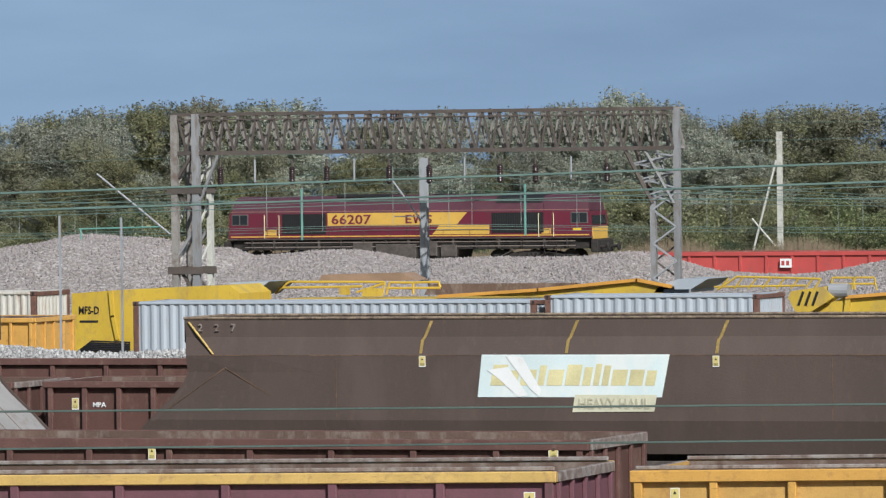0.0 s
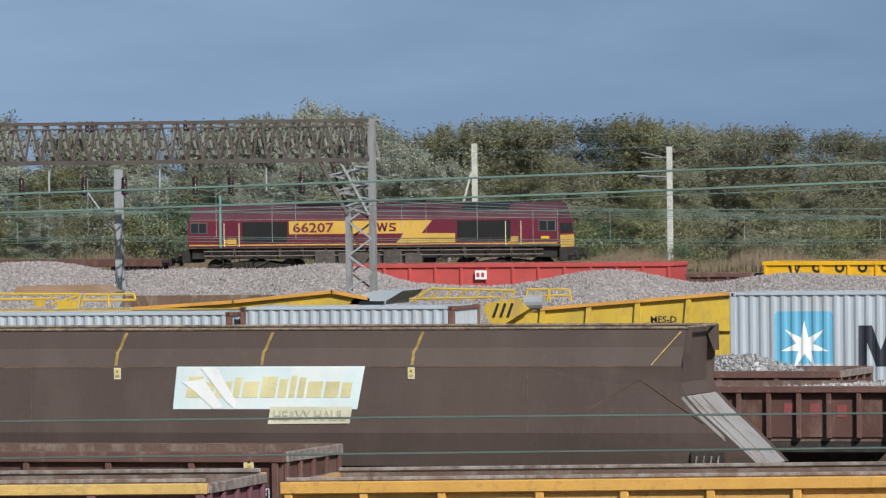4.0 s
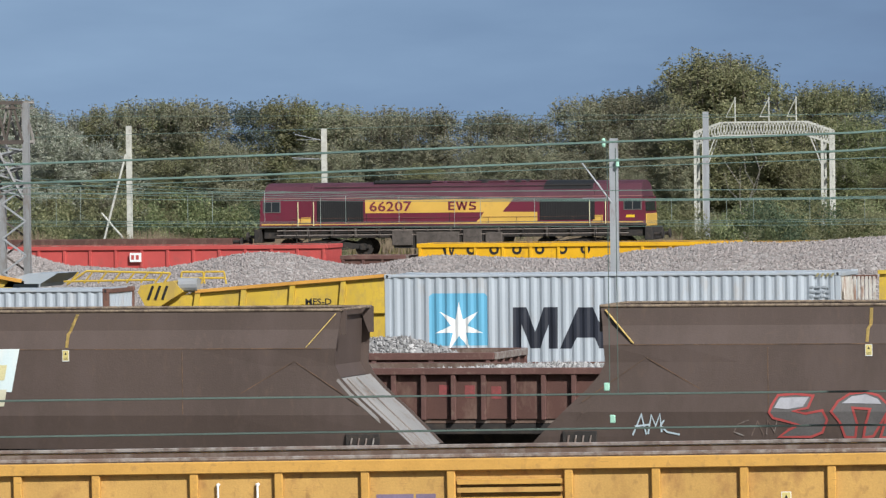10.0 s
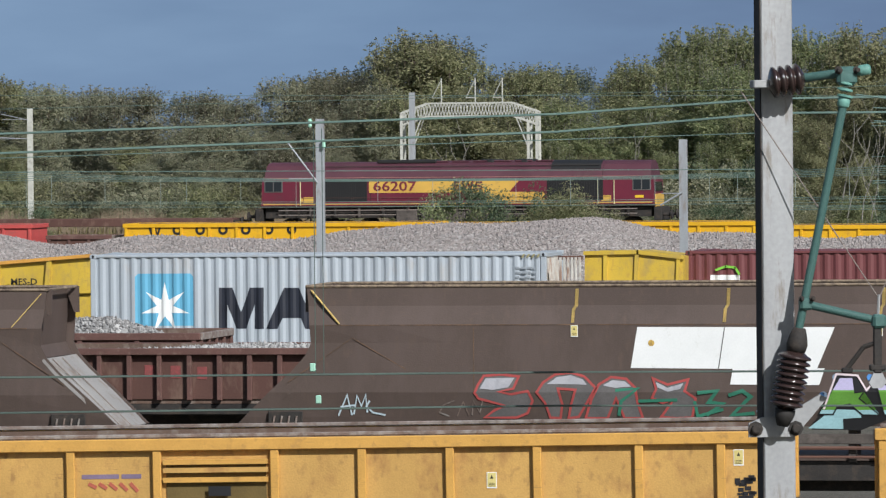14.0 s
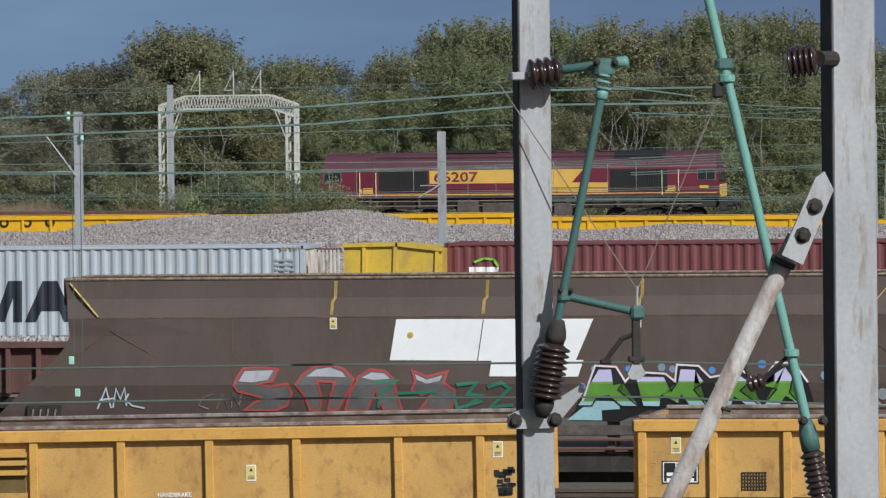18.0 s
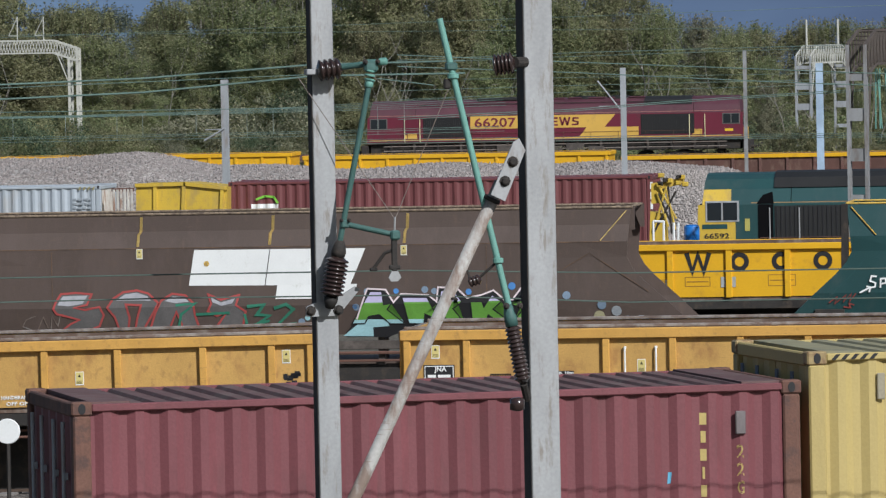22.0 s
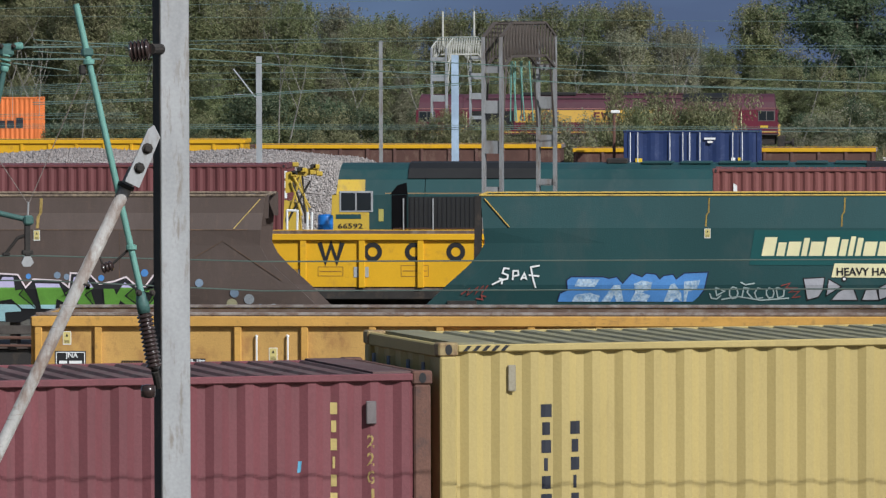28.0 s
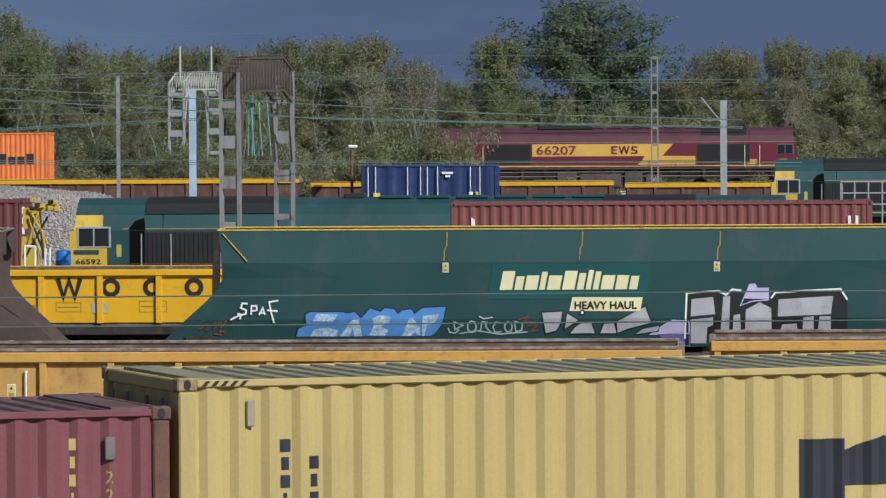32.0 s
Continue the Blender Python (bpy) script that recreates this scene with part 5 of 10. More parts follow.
# ribbed wagons behind the hoppers
RB = box_wagon("box_wagon", pose(-28.2, 117.5, 0), "brown box wagon with deep ribs, loaded with stone", 14.4, 1.84, 2.74, [-7.1 + k * 0.545 for k in range(27)], M_BOXBROWN, M_RIBBROWN, M_RIBBROWN, rim_h=0.12, rib_w=0.09, rib_d=0.12)
RB3 = box_wagon("box_wagon", pose(-42.3, 118.4, 0), "brown box wagon with ribs and a warning plate", 14.0, 1.68, 2.58, [-6.9 + k * 0.69 for k in range(21)], M_BOXBROWN, M_RIBBROWN, M_RIBBROWN, rim_h=0.12, rib_w=0.1, rib_d=0.1)
box_wagon("box_wagon", pose(-57.0, 118.4, 0), "brown box wagon with close ribs", 14.0, 1.68, 2.56, [-6.9 + k * 0.46 for k in range(31)], M_BOXBROWN, M_RIBBROWN, M_RIBBROWN, rim_h=0.12, rib_w=0.08, rib_d=0.1)
box_wagon("box_wagon", pose(-38.5, 127.6, 0), "brown low-sided wagon heaped with grey stone", 16.0, 1.3, 2.66, [-7.9 + k * 1.13 for k in range(15)], M_BOXBROWN, M_RIBBROWN, M_RIBBROWN, rim_h=0.14)

WAS2 = box_wagon("box_wagon", pose(-13.75 + 7.2, 134.4, -0.11), "clean yellow box wagon with black block letters", 14.4, 1.45, 2.62, [-7.15 + k * 1.3 for k in range(12)], M_YELLOW_CLEAN, M_YELLOW_CLEAN, M_YELLOW_CLEAN, rim_h=0.14, rib_w=0.14)

# container row
GY = 170.0
M_DOOR_RUST = mat("rust-streaked white end", (0.50, 0.48, 0.44), 0.7, dirt=(0.25, 0.13, 0.08), amount=0.4, scale=2.5, streak=3.0, var=0.15)
container(pose(-63.3, GY, 0.15), "grey corrugated container with rusty corner posts", 11.5, 2.59, M_GREY, M_FRAME_RUST, group="grey containers")
container(pose(-54.35, GY, 0.28), "grey corrugated container, pale and streaked", 5.9, 2.59, M_GREY, M_FRAME_RUST, group="grey containers")
MA = container(pose(-37.93, GY, 0.60), "pale grey forty-foot container with a star on sky blue", 12.0, 2.59, M_GREY, M_GREY, group="grey containers", m_end=M_DOOR_RUST, doors=-1)
container(pose(-74.85, GY - 0.2, 0.48), "dirty white container with rust streaks", 6.06, 2.55, M_WHITE_CONT, M_FRAME_RUST, group="white containers", pitch=0.2, m_end=M_WHITE_CONT, doors=-1)
GLOBAL = container(pose(-22.68, GY + 2, 0.58), "maroon corrugated forty-foot container", 11.94, 2.59, M_GLOBAL, M_GLOBAL)
REDT = container(pose(1.05, 166, 0.58), "brick-red corrugated forty-foot container", 11.3, 2.59, M_BRICKRED, M_BRICKRED)
for fx, fy, fl, dz in ((-63.3, GY, 12.0, 0.15), (-54.35, GY, 6.6, 0.28), (-37.93, GY, 12.6, 0.6), (-22.45, GY + 2, 12.8, 0.58), (1.05, 166, 12.0, 0.58), (-74.85, GY - 0.2, 6.8, 0.48)):
    flat_wagon(pose(fx, fy + 1.22, -0.1 if dz < 0.4 else 0), fl, dz + (0.1 if dz < 0.4 else 0))

box_wagon("box_wagon", pose(-67.75 - 5.0, 161.35, 0), "short orange-yellow open box wagon with ribs", 10.0, 1.4, 2.58, [-4.95 + k * 0.55 for k in range(19)], M_YELLOW_RIB, M_YELLOW_RIB, M_YELLOW_RIB, rim_h=0.12, rib_w=0.08)
build_track(161.35, -110, -62, 0.0)

# green locomotives standing in the yard
class_loco(pose(-16.2 + 10.65, 177.4, -0.75), "dark green and yellow diesel locomotive, cab door open", "green", "66592")
class_loco(pose(4.5 + 10.65, 262, -1.2), "dark green diesel locomotive with a yellow cab", "green")

# far row in the dip
FY = 290 + 1.4
def far_box(x0, x1, label, m1, m2, m3, n, z1=1.85, y=FY):
    L = x1 - x0
    return box_wagon("box_wagon", pose((x0 + x1) / 2, y, -1.0 if x0 < -45 else -1.5), label, L, 1.35, z1 + (1.0 if x0 < -45 else 1.5), [-L / 2 + 0.1 + k * (L - 0.2) / n for k in range(n + 1)], m1, m2, m3, rim_h=0.18, rib_w=0.13, end_ribs=0)
far_box(-93.4, -77.6, "bright red open box wagon with square ribs", M_RED, M_RED, M_RED, 13)
FWAS = far_box(-73.4, -59.4, "yellow open box wagon with black block letters", M_YELLOW_CLEAN, M_YELLOW_CLEAN, M_YELLOW_CLEAN, 11)
far_box(-76.9, -74.0, "low rust-brown open box wagon", M_BOXBROWN, M_RIBBROWN, M_RIBBROWN, 3, 1.35)
for k, (x0, x1) in enumerate(((-58.8, -45.2), (-44.6, -30.6), (-30.0, -16.2), (-15.6, -2.0), (-1.4, 12.4))):
    brown = k >= 2
    far_box(x0, x1, "brown open box wagon with a yellow rim" if brown else "yellow open box wagon", M_BOXBROWN if brown else M_YELLOW_CLEAN, M_RIBBROWN if brown else M_YELLOW_CLEAN, M_YELLOW_CLEAN, 11, (1.8, 1.62, 1.38, 1.2, 1.1)[k])
flat_wagon(pose(-10.05, 286.2, -1.5), 7.0, 0.98, "container flat wagon in the far row")
container(pose(-10.05, 285, -0.52), "dark blue twenty-foot container with white lock rods", 6.06, 2.6, M_BLUE, M_BLUE, pitch=0.7)

LOCO = class_loco(pose(-122.8, 343, 0), "maroon and gold diesel locomotive rolling along the far line", "maroon", "66207")

# ---- stone heaps ----


def heap(name, label, x0, x1, y0, y1, crest, base, step, material, seed, rock=None, count=0, size=0.08):
    """A ridge of loose stone, its crest height a table of (x, z), falling off to both long sides, strewn with single stones."""
    nx, ny = int((x1 - x0) / step), int((y1 - y0) / step)
    rnd = random.Random(seed)

    def height(x, y):
        v = 2 * (y - y0) / (y1 - y0) - 1
        h = lerp_table(crest, x) - base
        z = h * max(0.0, 1 - abs(v) ** 1.6) ** 0.9
        z += 0.30 * (noise.noise((x * 0.22, y * 0.22, seed)) - 0.1) * min(1, max(0, 1.1 - abs(v)) * 3)
        return base + z * min(1, max(0, min(x - x0, x1 - x) / 3.0)) ** 0.6
    pts = [(x0 + (x1 - x0) * i / nx, y0 + (y1 - y0) * j / ny) for j in range(ny + 1) for i in range(nx + 1)]
    vs = [(x, y, height(x, y) + 0.02 * (rnd.random() - 0.5)) for x, y in pts]
    w = nx + 1
    fs = [(j * w + i, j * w + i + 1, (j + 1) * w + i + 1, (j + 1) * w + i) for j in range(ny) for i in range(nx)]
    me = bpy.data.meshes.new(name)
    me.from_pydata(vs, [], fs)
    me.materials.append(material)
    ob = tagged(new(name, me), label, "stone heap", kind="stuff")
    if rock:
        r = np.random.RandomState(seed)
        px, py = r.uniform(x0 + 0.1, x1 - 0.1, count), y0 + (y1 - y0) * r.uniform(0.02, 0.6, count)
        c = np.array([(x, y, height(x, y)) for x, y in zip(px, py)])
        octa = np.array([(1, 0, 0), (0, 1, 0), (-1, 0, 0), (0, -1, 0), (0, 0, 1), (0, 0, -1)], float)
        v = octa[None] * r.uniform(0.6, 1.3, (count, 6, 1)) + r.uniform(-0.35, 0.35, (count, 6, 3))
        v = v * (size * r.uniform(0.5, 1.25, (count, 1, 1))) + c[:, None]
        tri = np.array([(0, 1, 4), (1, 2, 4), (2, 3, 4), (3, 0, 4), (1, 0, 5), (2, 1, 5), (3, 2, 5), (0, 3, 5)])
        f = (np.arange(count)[:, None, None] * 6 + tri[None]).reshape(-1, 3)
        ms = bpy.data.meshes.new("loose_stones")
        ms.from_pydata(v.reshape(-1, 3).tolist(), [], f.tolist())
        tagged(part("loose_stones", ms, None, ob), kind="stuff")
        ms.materials.append(rock)
    return ob


CREST = [(-105, 2.9)] + [(-87.94, 3.71), (-86.73, 3.80), (-84.93, 4.07), (-82.94, 3.96), (-79.98, 3.57), (-79.00, 3.29), (-75.68, 3.55), (-72.98, 3.17), (-68.39, 3.14), (-66.12, 3.31), (-62.94, 2.79), (-60.34, 2.74)] + [(-56.61, 3.09), (-53.69, 2.75), (-51.14, 3.00), (-46.45, 2.87), (-44.65, 3.12), (-39.32, 3.37)] + [(-37.20, 3.40), (-34.04, 2.97)] + [(-27.11, 2.94), (-22.78, 2.85)] + [(-18, 2.6), (-15, 1.4)]
heap("stone_heap", "long heap of pale crushed granite", -105, -14, 194.0, 216, CREST, -0.4, 0.3, M_STONE, 5, M_ROCK, 130000, 0.05)
heap("stone_heap", "grey stone heaped in a low wagon", -46.5, -29.6, 126.4, 128.8, [(-46, 2.66), (-38, 2.98), (-33, 2.98), (-31.2, 2.95), (-30, 2.7)], 1.5, 0.12, M_STONE_GREY, 9, M_ROCK_GREY, 12000, 0.045)
heap("stone_heap", "grey stone load in a brown wagon", -35.0, -21.4, 116.4, 118.6, [(-35, 2.6), (-30, 2.8), (-26, 2.78), (-21.5, 2.6)], 1.9, 0.12, M_STONE_GREY, 13, M_ROCK_GREY, 11000, 0.045)
heap("stone_heap", "grey stone load along a brown wagon", -66.0, -47.0, 126.4, 128.8, [(-66, 2.75), (-58, 2.9), (-52, 2.92), (-47.5, 2.8)], 1.5, 0.12, M_STONE_GREY, 17, M_ROCK_GREY, 14000, 0.045)
box_wagon("box_wagon", pose(-56.5, 127.6, 0), "brown low-sided wagon heaped with grey stone", 19.0, 1.3, 2.70, [-9.4 + k * 1.17 for k in range(17)], M_BOXBROWN, M_RIBBROWN, M_RIBBROWN, rim_h=0.14)
heap("stone_heap", "steep pale stone pile beside a machine", -22.0, -12.5, 182.0, 189.0, [(-22, 1.6), (-19.0, 2.7), (-17.0, 3.05), (-15.0, 2.6), (-12.5, 1.5)], -1.0, 0.2, M_STONE, 15, M_ROCK, 20000, 0.055)

# ---- gantries and masts ----
M_GANTRY_POST = mat("weathered grey post", (0.25, 0.255, 0.26), 0.65, dirt=(0.16, 0.13, 0.11), amount=0.35, scale=2.0, streak=4.0, var=0.2)
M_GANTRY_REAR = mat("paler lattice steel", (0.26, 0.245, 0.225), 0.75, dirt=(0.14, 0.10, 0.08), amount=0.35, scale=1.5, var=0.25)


def brown_gantry(m, span, top, depth, h):
    """A heavy lattice girder on a four-post tower at one end and a tapering lattice leg at the other."""
    g = thing("gantry", m, "weathered brown lattice gantry over the yard", "gantry", "gantries")
    S, n = span / 2, 31
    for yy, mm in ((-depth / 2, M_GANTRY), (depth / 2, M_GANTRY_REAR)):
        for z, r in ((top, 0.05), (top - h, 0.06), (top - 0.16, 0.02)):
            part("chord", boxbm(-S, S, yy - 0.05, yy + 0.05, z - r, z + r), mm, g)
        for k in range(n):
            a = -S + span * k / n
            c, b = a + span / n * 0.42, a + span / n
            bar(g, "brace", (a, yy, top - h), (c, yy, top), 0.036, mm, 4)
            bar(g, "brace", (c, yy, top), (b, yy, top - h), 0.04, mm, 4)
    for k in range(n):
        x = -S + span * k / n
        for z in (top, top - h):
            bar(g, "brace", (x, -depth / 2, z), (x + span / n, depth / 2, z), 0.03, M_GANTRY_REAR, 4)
    # tower of four posts
    w = 0.68
    for x, yy, q, mm, zt in ((-S + 0.12, -depth / 2, 0.10, M_GANTRY_REAR, top), (-S + 0.12 + w, -depth / 2, 0.11, M_GANTRY_POST, top + 0.02), (-S + 0.12, depth / 2, 0.07, M_GANTRY_REAR, top), (-S + 0.12 + w, depth / 2, 0.08, M_GANTRY_PALE, top - h)):
        part("leg_post", boxbm(x - q, x + q, yy - 0.1, yy + 0.1, 0, zt), mm, g)
    for yy in (-depth / 2, depth / 2):
        for k in range(6):
            z = 0.5 + 1.15 * k
            a, b = (-S + 0.12, -S + 0.12 + w) if k % 2 else (-S + 0.12 + w, -S + 0.12)
            bar(g, "brace", (a, yy + 0.02, z), (b, yy + 0.02, z + 1.0), 0.06, M_GANTRY if k % 3 else M_GANTRY_POST, 4)
        for z in (2.55, 3.5, 5.9):
            part("batten", boxbm(-S - 0.1, -S + 0.34 + w, yy - 0.13, yy - 0.09, z, z + 0.22), M_GANTRY, g)
    for z in (1.2, 2.4, 3.6, 4.8, 6.0):
        for x in (-S + 0.12, -S + 0.12 + w):
            bar(g, "brace", (x, -depth / 2, z), (x, depth / 2, z + 0.9), 0.04, M_GANTRY_PALE, 4)
    bar(g, "knee_brace", (-S + 0.2 + w, -depth / 2, top - h - 1.5), (-S + 0.85 + w, -depth / 2, top - h), 0.06, M_GANTRY_POST, 4)
    # tapering leg
    part("leg_post", boxbm(S - 0.16, S + 0.02, -0.1, 0.1, 0, top), M_GANTRY_POST, g)
    part("leg_post", boxbm(S - 0.88, S - 0.72, -0.1, 0.1, 0, top - h - 1.4), M_GANTRY_POST, g)
    for yy in (-depth / 2, depth / 2):
        bar(g, "taper_post", (S - 0.8, yy * 0.2, top - h - 1.6), (S - 1.5, yy, top - h), 0.07, M_GANTRY, 4)
        bar(g, "taper_post", (S - 0.15, yy * 0.2, top - h - 1.6), (S - 0.9, yy, top - h), 0.05, M_GANTRY_POST, 4)
        for k in range(3):
            z = top - h - 1.5 + 0.5 * k
            bar(g, "brace", (S - 0.78 - 0.23 * k, yy * (0.2 + 0.27 * k), z), (S - 0.12, yy * 0.3, z + 0.3), 0.04, M_GANTRY_POST, 4)
    for k in range(11):
        z = 0.3 + 0.5 * k
        for yy, mm in ((-0.09, M_STEEL_FAR), (0.09, M_GANTRY)):
            a, b = (S - 0.08, S - 0.8) if (k + (yy > 0)) % 2 else (S - 0.8, S - 0.08)
            bar(g, "brace", (a, yy, z), (b, yy, z + 0.5), 0.035, mm, 4)
    for k in range(7):
        z, e = top - h - 1.6 + 0.23 * k, 0.105 * k
        bar(g, "brace", (S - 0.8 - e if k % 2 else S - 0.12, -0.12 - 0.06 * k, z), (S - 0.12 if k % 2 else S - 0.8 - e, -0.12 - 0.06 * k, z + 0.23), 0.03, M_STEEL_FAR, 4)
    return g


brown_gantry(pose(-67.2, 188.5, -0.4), 15.7, 8.25, 1.1, 1.15)
WGANTRY = portal(pose(-76.9, 386, -0.5), "pale lattice gantry beyond the line", 8.0, 7.57, 0.9, 0.75, 0.5, M_GANTRY_PALE, 22, haunch=0.55, r=0.042, ladder=True)
NEARLEG, FARLEG = (-8.96, 144, 5.01), (-8.17, 151.5, 4.90)
DG_YAW = math.degrees(math.atan2(FARLEG[1] - NEARLEG[1], FARLEG[0] - NEARLEG[0]))
portal(pose((NEARLEG[0] + FARLEG[0]) / 2, (NEARLEG[1] + FARLEG[1]) / 2, -0.35, 0, 0, DG_YAW), "rusty lattice gantry seen almost end on", 7.8, 7.5, 0.42, 0.8, 0.14, M_GANTRY, 18, haunch=0.35, r=0.03, m_leg=M_GANTRY_POST, ladder=True)
PGANTRY = portal(pose(-21.78, 303, -1.2, 0, 0, 81), "pale lattice gantry seen almost end on", 8.0, 7.4, 0.7, 0.8, 0.14, M_GANTRY_PALE, 16, haunch=0.5, r=0.03, m_leg=M_STEEL_FAR, ladder=True)


def plain_mast(x, y, top, face=0.22, material=None, base=None, label="slim grey galvanised steel mast"):
    b = ground_z(x, y) if base is None else base
    return i_post("mast", pose(x, y, b), label, top - b, face, face, material or M_STEEL_FAR, 0.03, "masts")


plain_mast(-113.5, 380, 7.27, 0.28, M_GANTRY_PALE)
plain_mast(-101.7, 380, 6.98, 0.28, M_GANTRY_PALE)
plain_mast(-68.5, 192, 6.47)
plain_mast(-42.7, 192, 6.6)
plain_mast(-29.7, 178, 6.0, 0.2)
plain_mast(-20.2, 198, 6.0, 0.17)
plain_mast(-16.4, 230, 5.82, 0.25, mat("pale blue mast", (0.36, 0.47, 0.6), 0.5))
plain_mast(2.93, 250, 5.17, 0.26)
plain_mast(-20.85, 250, 6.26, 0.14, M_GANTRY_POST)
plain_mast(-79.1, 380, 7.67, 0.3, M_STEEL_FAR)
lm = thing("ladder_mast", pose(-0.43, 335, ground_z(-0.43, 335)), "slim two-post lattice mast before the trees", "mast")
for sx in (-0.16, 0.16):
    part("post", boxbm(sx - 0.035, sx + 0.035, -0.05, 0.05, 0, 6.76 - ground_z(-0.43, 335)), M_GANTRY_POST, lm)
for k in range(9):
    part("batten", boxbm(-0.11, 0.11, -0.04, 0.04, 0.6 + 0.9 * k, 0.75 + 0.9 * k), M_GANTRY_POST, lm)

# ---- the near masts with their cantilevers ----
POST1 = i_post("near_mast", pose(-5.53, 36.13, 0.1, 0, 0, 20), "pale galvanised steel mast with a green cantilever", 8.7, 0.172, 0.165, M_STEEL, 0.016, "near masts", closed=True)
POST2 = i_post("near_mast", pose(-3.52, 33.31, 0.1, 0, 0, 20), "tall pale galvanised steel mast with a raking strut", 9.4, 0.215, 0.23, M_STEEL, 0.018, "near masts", closed=True)

# ---- trees ----


def leaf_cloud(clumps, leaf, per, seed, flat=0.6, up=0.25):
    """Many small leaves gathered in clumps: (centre, radius, outward direction) each; the leaves lie like shingles, facing out and up."""
    r = np.random.RandomState(seed)
    cs, ns = [], []
    most = per
    for (cx, cy, cz), rad, out in clumps:
        per = max(6, int(most * min(1.3, (rad / 0.55) ** 2)))
        d = r.normal(size=(per, 3))
        d /= np.linalg.norm(d, axis=1)[:, None]
        ns.append(d * 0.55 + np.array(out) * 0.6 + np.array([0, 0, up]) + r.normal(size=(per, 3)) * 0.45)
        d = d * (r.rand(per, 1) ** 0.45) * rad * np.array([1.0, 1.0, 0.85])
        cs.append(d + np.array([cx, cy, cz]))
    c, nn = np.concatenate(cs), np.concatenate(ns)
    n = len(c)
    nn /= np.linalg.norm(nn, axis=1)[:, None]
    a = np.cross(nn, r.normal(size=(n, 3)))
    a /= np.linalg.norm(a, axis=1)[:, None]
    b = np.cross(nn, a)
    s = leaf * (0.55 + 0.9 * r.rand(n, 1))
    a, b = a * s, b * s * flat
    v = np.stack([c - a, c - b * 0.8, c + a, c + b * 0.8], 1).reshape(-1, 3)
    f = np.arange(4 * n).reshape(-1, 4)
    me = bpy.data.meshes.new("crown")
    me.from_pydata(v.tolist(), [], f.tolist())
    return me


def stem_mesh(pts, r0, r1, n=6):
    """One unbroken tapering stem through the points."""
    bm, rings = bmesh.new(), []
    for k, p in enumerate(pts):
        r = r0 + (r1 - r0) * k / (len(pts) - 1)
        rings.append([bm.verts.new(p + Vector((math.cos(q * math.tau / n) * r, math.sin(q * math.tau / n) * r, 0))) for q in range(n)])
    for a, b in zip(rings, rings[1:]):
        for q in range(n):
            bm.faces.new([a[q], a[(q + 1) % n], b[(q + 1) % n], b[q]])
    bm.faces.new(list(reversed(rings[0])))
    bm.faces.new(rings[-1])
    return bm


